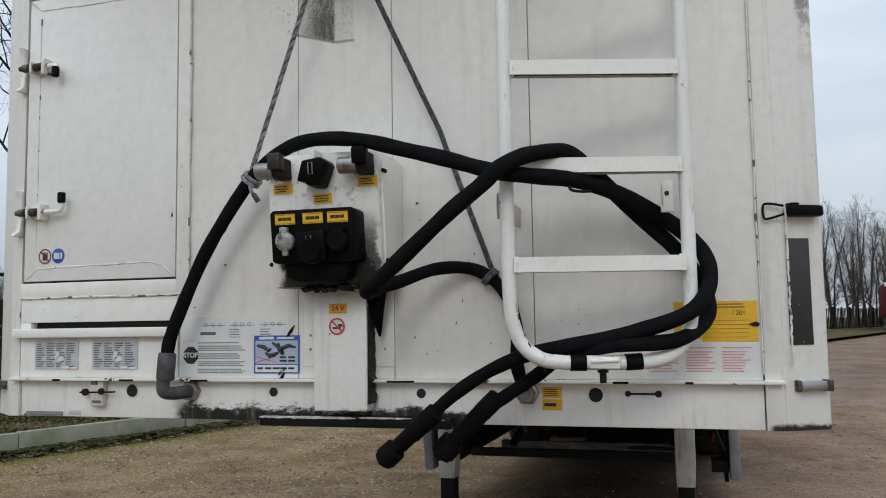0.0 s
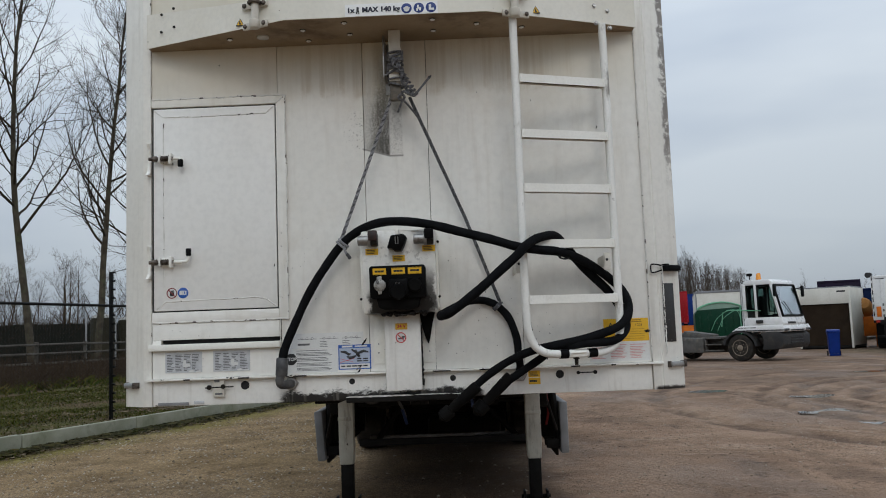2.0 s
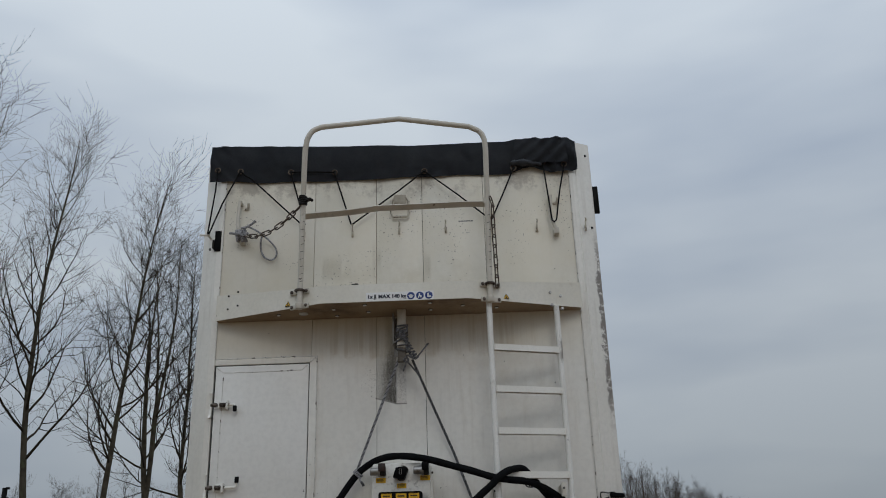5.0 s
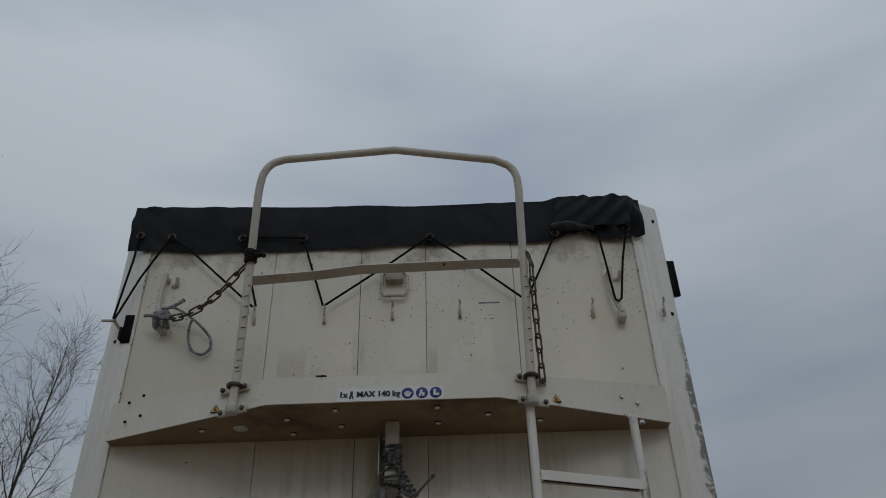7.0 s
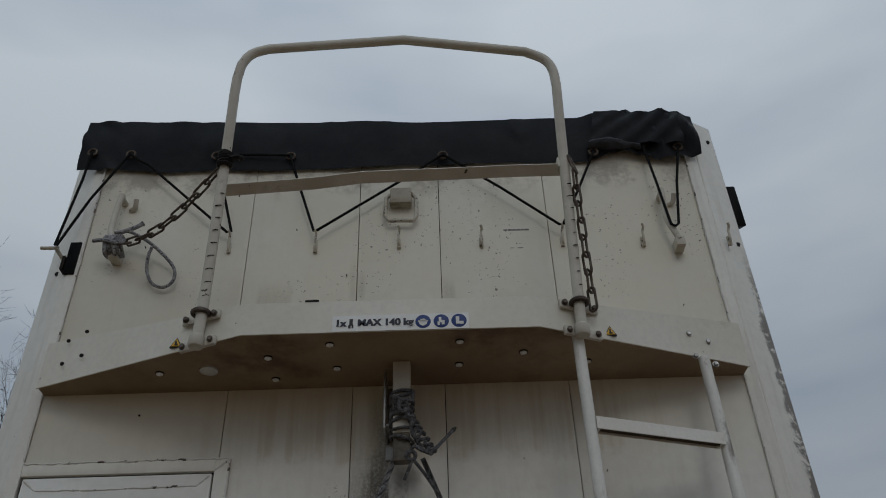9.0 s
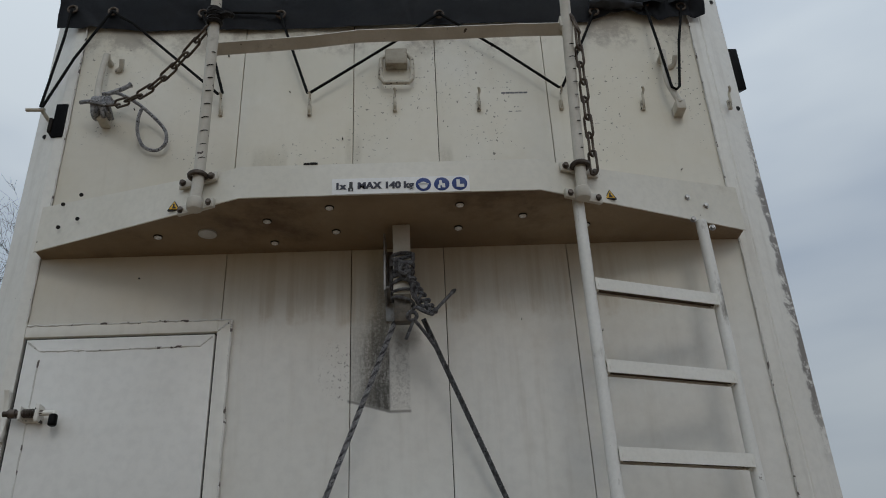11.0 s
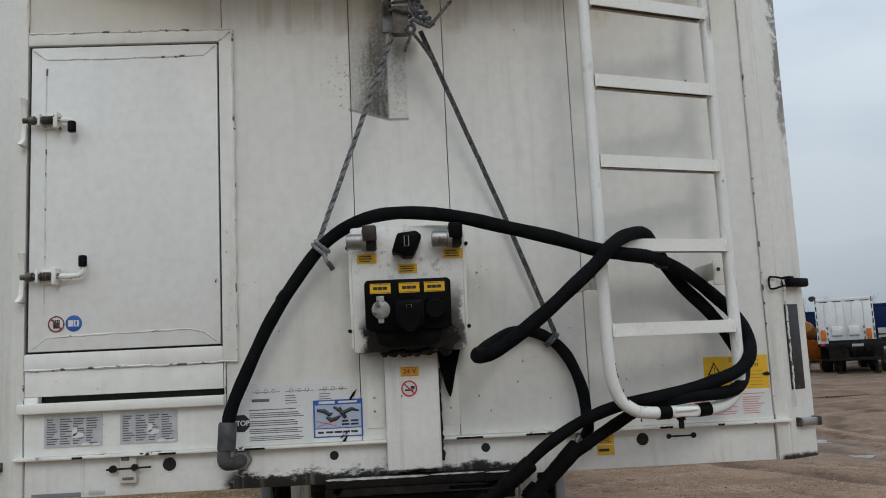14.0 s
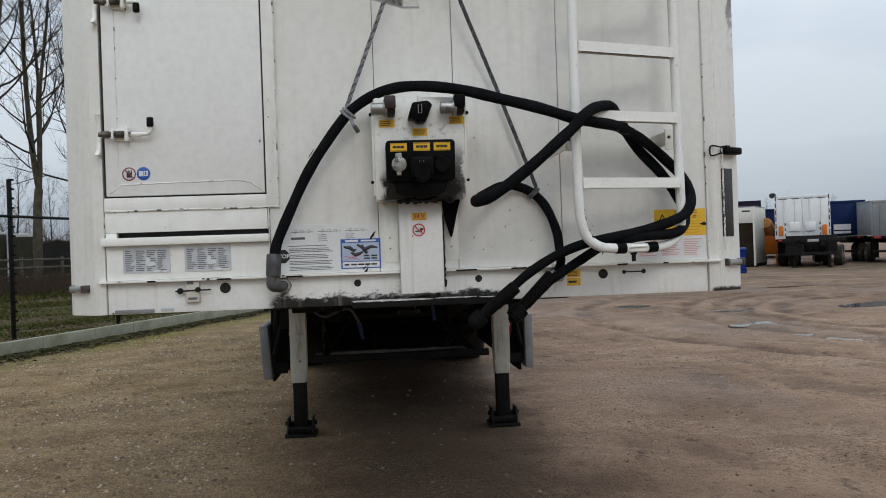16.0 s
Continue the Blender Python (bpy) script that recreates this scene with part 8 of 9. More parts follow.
def lines_to_mesh(lines, sides):
    """Tapered bars along many lines. lines: arrays (points, radii) of equal length."""
    P = np.stack([l[0] for l in lines])
    R = np.stack([l[1] for l in lines])
    T = np.empty_like(P)
    T[:, 1:-1] = P[:, 2:] - P[:, :-2]
    T[:, 0], T[:, -1] = P[:, 1] - P[:, 0], P[:, -1] - P[:, -2]
    T /= np.linalg.norm(T, axis=2, keepdims=True) + 1e-9
    ref = np.where(np.abs(T[..., 2:3]) < 0.9, np.array([0.0, 0, 1]), np.array([1.0, 0, 0]))
    U = np.cross(T, ref)
    U /= np.linalg.norm(U, axis=2, keepdims=True) + 1e-9
    V = np.cross(T, U)
    ang = np.arange(sides) * 2 * np.pi / sides
    co = P[:, :, None] + R[:, :, None, None] * (np.cos(ang)[None, None, :, None] * U[:, :, None] + np.sin(ang)[None, None, :, None] * V[:, :, None])
    K, M = P.shape[:2]
    idx = np.arange(K * M * sides).reshape(K, M, sides)
    nxt = np.roll(idx, -1, axis=2)
    f = np.stack([idx[:, :-1], nxt[:, :-1], nxt[:, 1:], idx[:, 1:]], -1).reshape(-1, 4)
    return co.reshape(-1, 3), f


def merge(parts_):
    co, f, n = [], [], 0
    for c, q in parts_:
        co.append(c)
        f.append(q + n)
        n += len(c)
    return np.concatenate(co), np.concatenate(f)


def grow(g, start, direction, length, r, steps, wander, rise, taper=0.25):
    p, d = np.array(start, float), np.array(direction, float)
    d /= np.linalg.norm(d)
    pts, rad = [p.copy()], [r]
    for k in range(steps):
        d = d + g.randn(3) * wander + np.array([0, 0, rise])
        d /= np.linalg.norm(d)
        p = p + d * length / steps
        pts.append(p.copy())
        rad.append(r * (1 - (1 - taper) * (k + 1) / steps))
    return np.array(pts), np.array(rad)


def offshoot(g, line, t, angle):
    """A start and a direction leaving a line at fraction t of its length."""
    pts, rad = line
    f = t * (len(pts) - 1)
    i = min(int(f), len(pts) - 2)
    p = pts[i] + (pts[i + 1] - pts[i]) * (f - i)
    d = pts[i + 1] - pts[i]
    d /= np.linalg.norm(d)
    side = np.cross(d, g.randn(3))
    side /= np.linalg.norm(side)
    return p, d * math.cos(angle) + side * math.sin(angle), np.interp(f, np.arange(len(rad)), rad)


def tree_lines(seed, height, r, first, limbs, branches, twigs, stems=1, fork=0.0, lean=(0, 0), spread=0.62, wander=0.14, rise=0.05):
    g = np.random.RandomState(seed)
    trunk = []
    if stems == 1:
        trunk.append(grow(g, (0, 0, -0.2), (lean[0], lean[1], 1), height, r, 12, 0.045, 0.05, 0.10))
    else:
        base = grow(g, (0, 0, -0.2), (lean[0], lean[1], 1), fork, r, 12, 0.02, 0.05, 0.80)
        trunk.append(base)
        for s in range(stems):
            a = 2 * math.pi * (s + 0.3 * g.rand()) / stems
            k = 0.12 + 0.11 * g.rand()
            trunk.append(grow(g, base[0][-1] - np.array([0, 0, 0.15]), (math.cos(a) * k, math.sin(a) * k, 1), (height - fork) * (0.8 + 0.2 * g.rand()), r * 0.55, 12, 0.05, 0.085, 0.10))
    limb, branch, twig = [], [], []
    hosts = trunk if stems == 1 else trunk[1:]
    for host in hosts:
        for k in range(limbs // len(hosts)):
            t = first + (0.97 - first) * (k + g.rand()) / (limbs // len(hosts))
            p, d, rr = offshoot(g, host, t, radians(46 + 24 * g.rand()) * (1.1 - 0.4 * t))
            ln = height * 0.31 * (1.12 - t) ** 0.65 * (0.65 + 0.5 * g.rand()) * spread / 0.62
            limb.append(grow(g, p, d, max(ln, 0.7), min(rr * 0.5, 0.068), 8, 0.09, 0.15, 0.2))
    for host, tip in [(q, 0.25) for q in limb] + [(q, max(first, 0.3)) for q in hosts]:
        for k in range(branches):
            t = tip + (1.0 - tip) * (k + g.rand()) / branches
            p, d, rr = offshoot(g, host, min(t, 0.99), radians(28 + 26 * g.rand()))
            branch.append(grow(g, p, d, (0.9 + 1.7 * g.rand()) * height / 18, min(rr * 0.6, 0.032), 5, wander, rise, 0.3))
    for host in branch:
        for k in range(twigs):
            p, d, rr = offshoot(g, host, 0.15 + 0.84 * g.rand(), radians(22 + 30 * g.rand()))
            twig.append(grow(g, p, d, (0.35 + 0.75 * g.rand()) * height / 18, 0.0078, 3, 0.16, 0.05, 0.5))
    return trunk, limb, branch, twig


def bare_tree(x, y, z, turn, label, **k):
    ob = thing("bare_tree", label, "tree", "row of bare trees", pose(x, y, z, 0, 0, turn))
    trunk, limb, branch, twig = tree_lines(**k)
    c, f = lines_to_mesh(trunk, 10)
    sheet_mesh("trunk", c, f, m_bark, ob, "", "", "", True)
    c, f = lines_to_mesh(limb, 6)
    joined(sheet_mesh("limb", c, f, m_limb, ob, "", "", "", True))
    c, f = merge([lines_to_mesh(branch, 4), lines_to_mesh(twig, 3)])
    sheet_mesh("crown", c, f, m_twig, ob, "stuff", "fine leafless twigs")


TREES = [(-15.85, 45.3, 20.0, 1, 0.0, 20), (-17.05, 41.6, 21.5, 4, 5.2, 40), (-18.10, 38.5, 22.0, 1, 0.0, 70), (-19.35, 34.5, 23.6, 1, 0.0, 10), (-20.40, 31.8, 19.5, 1, 0.0, 300), (-21.20, 27.4, 23.5, 2, 6.5, 160), (-22.35, 23.2, 24.5, 1, 0.0, 200), (-14.55, 49.4, 19.5, 1, 0.0, 250)]
for k, (x, y, h, stems, fork, turn) in enumerate(TREES):
    bare_tree(x, y, 0.25, turn, "tall bare poplar with upswept branches", seed=60 + k, height=h, r=0.25 if stems > 2 else 0.185, first=0.27 if stems == 1 else 0.10, limbs=26 if stems == 1 else 28, branches=8, twigs=6, stems=stems, fork=fork, lean=(0.02 * math.sin(k * 2.1), 0.02 * math.cos(k)))


def wood(name, places, height, seed, label, limbs=16, branches=5, twigs=4, material=None, z=0.0, spread=0.62, first=0.12, even=0.3):
    """Many far trees as one mesh, out of a few kinds that are turned and scaled."""
    g = np.random.RandomState(seed)
    kinds = []
    for s in range(4):
        t, l, b_, w = tree_lines(seed=seed + s, height=10.0, r=0.12, first=first, limbs=limbs, branches=branches, twigs=twigs, spread=spread, wander=0.07, rise=0.13)
        w = [(p, q * 0.9) for p, q in w]
        kinds.append(merge([lines_to_mesh(t, 5), lines_to_mesh(l, 4), lines_to_mesh(b_, 3), lines_to_mesh(w, 3)]))
    out = []
    for x, y, k in places:
        c, f = kinds[g.randint(4)]
        s = height * k / 10.0 * (1 - even / 2 + even * g.rand())
        a = g.rand() * 6.28
        rot = np.array([[math.cos(a), -math.sin(a), 0], [math.sin(a), math.cos(a), 0], [0, 0, 1]])
        out.append((c @ rot.T * s + np.array([x, y, z]), f))
    c, f = merge(out)
    return sheet_mesh(name, c, f, material or m_twig, None, "stuff", label, "trees")


m_brush = surface("brown_undergrowth", (0.042, 0.029, 0.019), (0.065, 0.045, 0.029), 0.8, 0.95, bump=0.0, spec=0.1)
wr = random.Random(77)
row = []
for k in range(125):
    t = k / 124
    row.append((8.4 + 57.8 * t ** 1.15 + wr.uniform(-1.5, 1.5), 78 + 118 * t ** 1.15 + wr.uniform(-2, 8), 1.0 + wr.uniform(-0.05, 0.05)))
m_fartwig = surface("far_twigs", (0.058, 0.046, 0.037), (0.085, 0.068, 0.055), 0.4, 0.95, bump=0.0, spec=0.1)
wood("poplar_row", row, 12.3, 300, "row of bare grey-brown trees along the yard's far side", 20, 5, 4, m_fartwig, 0.0, 0.22, 0.2, 0.1)
row = [(64 + 150 * k / 60 + wr.uniform(-3, 3), 200 + wr.uniform(-10, 20), 1.25 - 0.5 * k / 60 + wr.uniform(-0.12, 0.12)) for k in range(61)]
wood("far_trees", row, 9.0, 320, "low bare trees on the skyline", 12, 4, 3, m_fartwig)
row = [(-130 + 118 * k / 119 + wr.uniform(-2, 2), 84 + wr.uniform(-6, 16), 0.66 + wr.uniform(-0.2, 0.4)) for k in range(120)]
wood("far_trees", row, 11.0, 340, "bare trees and bushes beyond the field", 16, 6, 5, m_brush, 0.3, 0.8, 0.05)

# brown undergrowth, hedge and things beyond the bank
def thicket(name, count, y0, y1, d0, d1, h0, h1, material, seed, label):
    g = np.random.RandomState(seed)
    ls = []
    for k in range(count):
        y = y0 + (y1 - y0) * g.rand()
        d = d0 + (d1 - d0) * g.rand()
        h = h0 + (h1 - h0) * g.rand()
        ls.append(grow(g, (KX(y) - d, y, 0.25), (g.randn() * 0.45, g.randn() * 0.45, 1), h, 0.010 + 0.006 * g.rand(), 4, 0.22, 0.02, 0.35))
    c, f = lines_to_mesh(ls, 3)
    return sheet_mesh(name, c, f, material, None, "stuff", label, "undergrowth")


thicket("undergrowth", 15000, 2.0, 60.0, 9.0, 15.0, 0.35, 1.0, m_brush, 5, "brown leafless undergrowth behind the bank")
thicket("undergrowth", 9000, 2.0, 70.0, 15.0, 22.0, 0.4, 1.3, m_brush, 6, "brown leafless undergrowth behind the bank")

m_oldwood = surface("weathered_grey_wood", (0.11, 0.10, 0.086), (0.07, 0.062, 0.052), 3, 0.9, bump=0.4, bscale=30, spec=0.12)
paddock = thing("paddock_fence", "weathered wooden rail fence beyond the undergrowth", "fence")
for k in range(26):
    y = 8 + k * 2.6
    x = KX(y) - 18.5
    part("paddock_post", box(x - 0.06, x + 0.06, y - 0.06, y + 0.06, 0.2, 1.75, 0.008), m_oldwood, paddock)
for k in range(13):
    y = 8 + k * 5.2
    for z in (0.85, 1.25, 1.62):
        part("paddock_rail", tube(fresh(), [(KX(y) - 18.42, y, z), (KX(y + 5.2) - 18.42, y + 5.2, z + rng.uniform(-0.03, 0.03))], 0.05, 6), m_oldwood, paddock)

m_hedge = surface("dark_clipped_hedge", (0.014, 0.015, 0.011), (0.022, 0.02, 0.015), 1.2, 0.95, bump=0.8, bscale=6, spec=0.12)
bm = fresh()
n = 70
rows = []
for k in range(n + 1):
    y = 5 + k * 1.6
    x = KX(y) - 34
    hz = 2.95 + 0.25 * noise.noise(Vector((y * 0.4, 0, 0))) + 0.2 * noise.noise(Vector((y * 1.7, 3, 0)))
    w = 0.8 + 0.25 * noise.noise(Vector((y * 0.9, 7, 0)))
    rows.append([bm.verts.new(v) for v in ((x + w, y, 0.2), (x + w * 0.9, y, hz * 0.6), (x + w * 0.5, y, hz), (x - w * 0.5, y, hz), (x - w, y, 0.2))])
for p, q in zip(rows, rows[1:]):
    for k in range(4):
        bm.faces.new((p[k], q[k], q[k + 1], p[k + 1]))
hd = part("hedge", bm, m_hedge)
tagged(hd, "long dark hedge behind the paddock", "hedge", "", "stuff")
g = np.random.RandomState(8)
ls = []
for k in range(9000):
    y = 5 + 110 * g.rand()
    ls.append(grow(g, (KX(y) - 33.4 - 1.2 * g.rand(), y, 0.6 + 2.3 * g.rand()), (0.8 + g.randn() * 0.6, g.randn() * 0.7, 0.7), 0.45 + 0.4 * g.rand(), 0.012, 3, 0.2, 0.02, 0.4))
for k in range(5000):
    y = 5 + 110 * g.rand()
    ls.append(grow(g, (KX(y) - 33.4 - 1.2 * g.rand(), y, 2.5 + 0.4 * g.rand()), (g.randn() * 0.35, g.randn() * 0.35, 1.0), 0.5 + 1.1 * g.rand() ** 2, 0.014, 3, 0.2, 0.02, 0.3))
c, f = lines_to_mesh(ls, 3)
sheet_mesh("hedge_twigs", c, f, m_brush, None, "stuff", "twigs sticking out of the dark hedge", "hedge")

# upright tanks with pale posts beyond the trees
m_tank = surface("olive_tank_plastic", (0.040, 0.036, 0.022), (0.028, 0.025, 0.016), 1.5, 0.7, bump=0.1, dirt=(0.05, 0.05, 0.04), dirt_lo=0.5, dirt_hi=0.8, dirt_scale=1.0, spec=0.12)
m_palepost = surface("pale_galvanised_post", (0.45, 0.46, 0.47), (0.35, 0.36, 0.37), 3, 0.6, 0.3, bump=0.05)
m_tanklid = surface("pale_tank_lid", (0.42, 0.41, 0.38), (0.33, 0.32, 0.30), 3, 0.7, bump=0.1, spec=0.12)


def tank(x, y, w, h):
    ob = thing("storage_tank", "olive upright tank with a pale lid beyond the fence", "tank", "storage tanks", pose(x, y, 0.3))
    part("tank_body", lathe(fresh(), [(w * 0.5, 0.0), (w * 0.5, h * 0.9), (w * 0.46, h * 0.95)], 14), m_tank, ob)
    part("tank_lid", lathe(fresh(), [(w * 0.47, h * 0.93), (w * 0.40, h), (w * 0.1, h * 1.03)], 14), m_tanklid, ob)
    for s in (-1, 1):
        part("guard_post", rod(fresh(), (s * w * 0.62, -0.3, 0), (s * w * 0.62, -0.3, h * 0.98), 0.05, 8), m_palepost, ob)


for x, y, w, h in ((-20.2, 44.0, 1.35, 2.9), (-18.9, 44.6, 1.3, 2.75), (-15.9, 46.5, 1.7, 3.0), (-13.6, 47.5, 1.6, 2.9)):
    tank(x, y, w, h)


# ---- the yard's vehicles and containers ----
m_cabwhite = surface("white_cab_paint", (0.74, 0.74, 0.73), (0.68, 0.68, 0.66), 1.5, 0.3, bump=0.02, dirt=(0.40, 0.36, 0.30), dirt_lo=0.58, dirt_hi=0.85, dirt_scale=2.0, coat=0.3)
m_bumper = surface("grey_bumper_plastic", (0.035, 0.035, 0.036), (0.05, 0.047, 0.045), 3, 0.6, bump=0.1, dirt=(0.09, 0.075, 0.06), dirt_lo=0.52, dirt_hi=0.8, dirt_scale=3, spec=0.12)
m_glass = bpy.data.materials.new("tinted_glass")
m_glass.use_nodes = True
gb = m_glass.node_tree.nodes["Principled BSDF"]
gb.inputs["Base Color"].default_value = (0.30, 0.42, 0.39, 1)
gb.inputs["IOR"].default_value = 1.12
gb.inputs["Roughness"].default_value = 0.03
gb.inputs["Transmission Weight"].default_value = 1.0
m_dirtygrey = surface("dusty_grey_steel_plate", (0.12, 0.115, 0.108), (0.075, 0.072, 0.066), 3, 0.65, 0.1, bump=0.2, dirt=(0.20, 0.165, 0.13), dirt_lo=0.5, dirt_hi=0.8, spec=0.12)
m_orange = surface("orange_paint", (0.65, 0.17, 0.02), (0.50, 0.13, 0.02), 3, 0.5, bump=0.05, dirt=(0.25, 0.12, 0.05), dirt_lo=0.55, dirt_hi=0.8, spec=0.12)
m_amber = surface("amber_lens", (0.80, 0.30, 0.02), (0.7, 0.25, 0.02), 10, 0.2, bump=0.05)
m_green = surface("green_steel_paint", (0.005, 0.042, 0.022), (0.004, 0.03, 0.016), 1.5, 0.5, bump=0.08, dirt=(0.05, 0.06, 0.04), dirt_lo=0.55, dirt_hi=0.8, spec=0.12)
m_palegreen = surface("pale_green_canvas", (0.25, 0.36, 0.29), (0.20, 0.30, 0.24), 2, 0.6, bump=0.1, spec=0.12)
m_greentube = surface("mint_green_tube", (0.16, 0.38, 0.24), (0.12, 0.32, 0.2), 5, 0.5, bump=0.05, spec=0.12)
m_red = surface("red_trailer_paint", (0.33, 0.012, 0.018), (0.26, 0.011, 0.015), 0.8, 0.45, bump=0.04, dirt=(0.20, 0.06, 0.05), dirt_lo=0.55, dirt_hi=0.85, spec=0.12)
m_darkred = surface("dark_red_canvas", (0.13, 0.007, 0.010), (0.09, 0.006, 0.009), 0.8, 0.6, bump=0.06, spec=0.12)
m_royal = surface("royal_blue_canvas", (0.010, 0.035, 0.18), (0.008, 0.028, 0.14), 0.6, 0.6, bump=0.05, spec=0.1)
m_navy = surface("navy_canvas", (0.006, 0.018, 0.075), (0.005, 0.014, 0.055), 0.6, 0.5, bump=0.05, dirt=(0.04, 0.05, 0.09), dirt_lo=0.55, dirt_hi=0.85, spec=0.12)
m_plum = surface("dark_plum_canvas", (0.018, 0.011, 0.03), (0.012, 0.009, 0.02), 0.8, 0.6, bump=0.05, spec=0.12)
m_offwhite = surface("dusty_offwhite_panel", (0.70, 0.685, 0.625), (0.62, 0.60, 0.53), 1.0, 0.6, bump=0.06, dirt=(0.36, 0.31, 0.25), dirt_lo=0.58, dirt_hi=0.85, dirt_scale=1.5, spec=0.12)
m_brown = surface("brown_opening_shade", (0.020, 0.013, 0.008), (0.030, 0.020, 0.012), 1.0, 0.85, bump=0.1, spec=0.12)
m_binblue = surface("blue_bin_plastic", (0.006, 0.028, 0.19), (0.005, 0.023, 0.15), 4, 0.45, bump=0.05, spec=0.12)
m_greyroof = surface("grey_trailer_panel", (0.24, 0.245, 0.255), (0.18, 0.185, 0.19), 0.8, 0.55, bump=0.05, spec=0.12)
m_tail = surface("red_lamp_lens", (0.45, 0.03, 0.02), None, 10, 0.25, bump=0.02)


def terminal_tractor():
    """Local axes: x forwards, y to its left, z up; the rear axle stands at the origin."""
    head = math.degrees(math.atan2(-2.25, 2.35))
    tt = thing("terminal_tractor", "white terminal tractor with grey bumper and amber roof beacon", "truck", "", pose(9.40, 32.55, 0, 0, 0, head))
    for y in (-0.42, 0.42):
        part("chassis_rail", box(-0.75, 4.3, y - 0.06, y + 0.06, 0.62, 0.86, 0.01), m_dirtygrey, tt)
    for x in (0.0, 3.27):
        part("axle", lathe(fresh(), [(0.09, -1.0), (0.09, 1.0)], 12, pose(x, 0, 0.52, 90, 0, 0)), m_chassis, tt)
    for x in (0.0, 3.27):
        for y in (-1.05, 1.05):
            wheel(tt, x, y, 0.52, 0.52, 0.30, True)
    # mudguards, side tank, steps, fifth wheel
    for s in (-1, 1):
        bm = fresh()
        arc = [(0.66 * math.cos(a), 0.52 + 0.62 * math.sin(a)) for a in [radians(20 + 140 * k / 12) for k in range(13)]]
        inner = [(0.625 * math.cos(a), 0.52 + 0.585 * math.sin(a)) for a in [radians(20 + 140 * k / 12) for k in range(13)]][::-1]
        prism(bm, arc + inner, "y", s * 0.86, s * 1.24)
        part("mudguard", bm, m_dirtygrey, tt, "dusty grey mudguard")
        part("mud_flap", box(-0.70, -0.67, s * 0.88, s * 1.22, 0.42, 0.80, 0.004), m_rubber, tt)
        part("side_box", box(0.72, 1.72, min(s * 0.78, s * 1.20), max(s * 0.78, s * 1.20), 0.34, 0.92, 0.03), m_dirtygrey, tt, "dusty grey side box")
        bm = fresh()
        for z in (0.42, 0.66, 0.90):
            bx(bm, 1.80, 2.48, min(s * 0.90, s * 1.20), max(s * 0.90, s * 1.20), z - 0.025, z + 0.025, 0.006)
        bx(bm, 1.80, 1.84, min(s * 1.0, s * 1.18), max(s * 1.0, s * 1.18), 0.40, 0.92, 0.004)
        part("step", bm, m_dirtygrey, tt)
    for s in (-1, 1):
        arc = [(3.27 + 0.70 * math.cos(a), 0.52 + 0.66 * math.sin(a)) for a in [radians(5 + 165 * k / 12) for k in range(13)]]
        inner = [(3.27 + 0.62 * math.cos(a), 0.52 + 0.58 * math.sin(a)) for a in [radians(5 + 165 * k / 12) for k in range(13)]][::-1]
        part("wheel_arch", prism(fresh(), arc + inner, "y", s * 0.80, s * 1.23), m_bumper, tt, "dark grey wheel arch")
    part("deck_plate", box(-0.6, 2.30, -0.80, 0.80, 0.90, 0.96, 0.01), m_dirtygrey, tt)
    bm = fresh()
    prism(bm, [(-0.55, 0.96), (0.35, 0.96), (0.42, 1.06), (0.15, 1.16), (-0.35, 1.10), (-0.62, 1.0)], "y", -0.46, 0.46, 0.015)
    part("fifth_wheel", bm, m_grease, tt, "greased fifth wheel plate")
    bm = fresh()
    prism(bm, [(0.45, 0.95), (1.75, 0.95), (1.75, 1.05), (0.55, 1.22)], "y", -0.55, 0.10, 0.02)
    part("ramp", bm, m_dirtygrey, tt)
    # cab
    bm = fresh()
    prism(bm, [(3.50, 1.20), (4.98, 1.20), (5.02, 1.42), (4.97, 1.66), (3.50, 1.66)], "y", -1.17, 0.90, 0.03)
    cab = part("cab_base", bm, m_cabwhite, tt, "white cab")
    bm = fresh()
    prism(bm, [(3.50, 2.90), (4.68, 2.90), (4.64, 3.02), (4.52, 3.10), (3.62, 3.10), (3.52, 3.04)], "y", -1.13, 0.86, 0.03)
    part("cab_roof", bm, m_cabwhite, tt)
    for y in (-1.12, 0.85):
        for pts in (((3.55, 1.64), (3.55, 2.92)), ((4.00, 1.64), (4.00, 2.92)), ((4.91, 1.64), (4.62, 2.92))):
            (xa, za), (xb, zb) = pts
            w = 0.06 if xa < 4 else 0.045
            part("pillar", prism(fresh(), [(xa - w, za), (xa + w, za), (xb + w, zb), (xb - w, zb)], "y", y - 0.05, y + 0.05, 0.008), m_cabwhite, tt)
    for y in (-1.10, 0.83):
        ob = part("window", prism(fresh(), [(4.07, 1.70), (4.82, 1.70), (4.56, 2.88), (4.07, 2.88)], "y", y - 0.006, y + 0.006), m_glass, tt, "tinted side window")
        ob.visible_shadow = False
        ob = part("window", prism(fresh(), [(3.62, 1.90), (3.93, 1.90), (3.93, 2.88), (3.62, 2.88)], "y", y - 0.006, y + 0.006), m_glass, tt)
        ob.visible_shadow = False
    bm = fresh()
    v = [bm.verts.new(q) for q in ((4.96, -1.04, 1.68), (4.96, 0.78, 1.68), (4.67, 0.78, 2.90), (4.67, -1.04, 2.90))]
    fc = bm.faces.new(v)
    bmesh.ops.solidify(bm, geom=[fc], thickness=0.012)
    ob = part("windscreen", bm, m_glass, tt, "large raked windscreen")
    ob.visible_shadow = False
    bm = fresh()
    rod(bm, (4.985, -0.15, 1.70), (4.87, -0.65, 2.25), 0.018, 6)
    part("wiper", bm, m_black, tt)
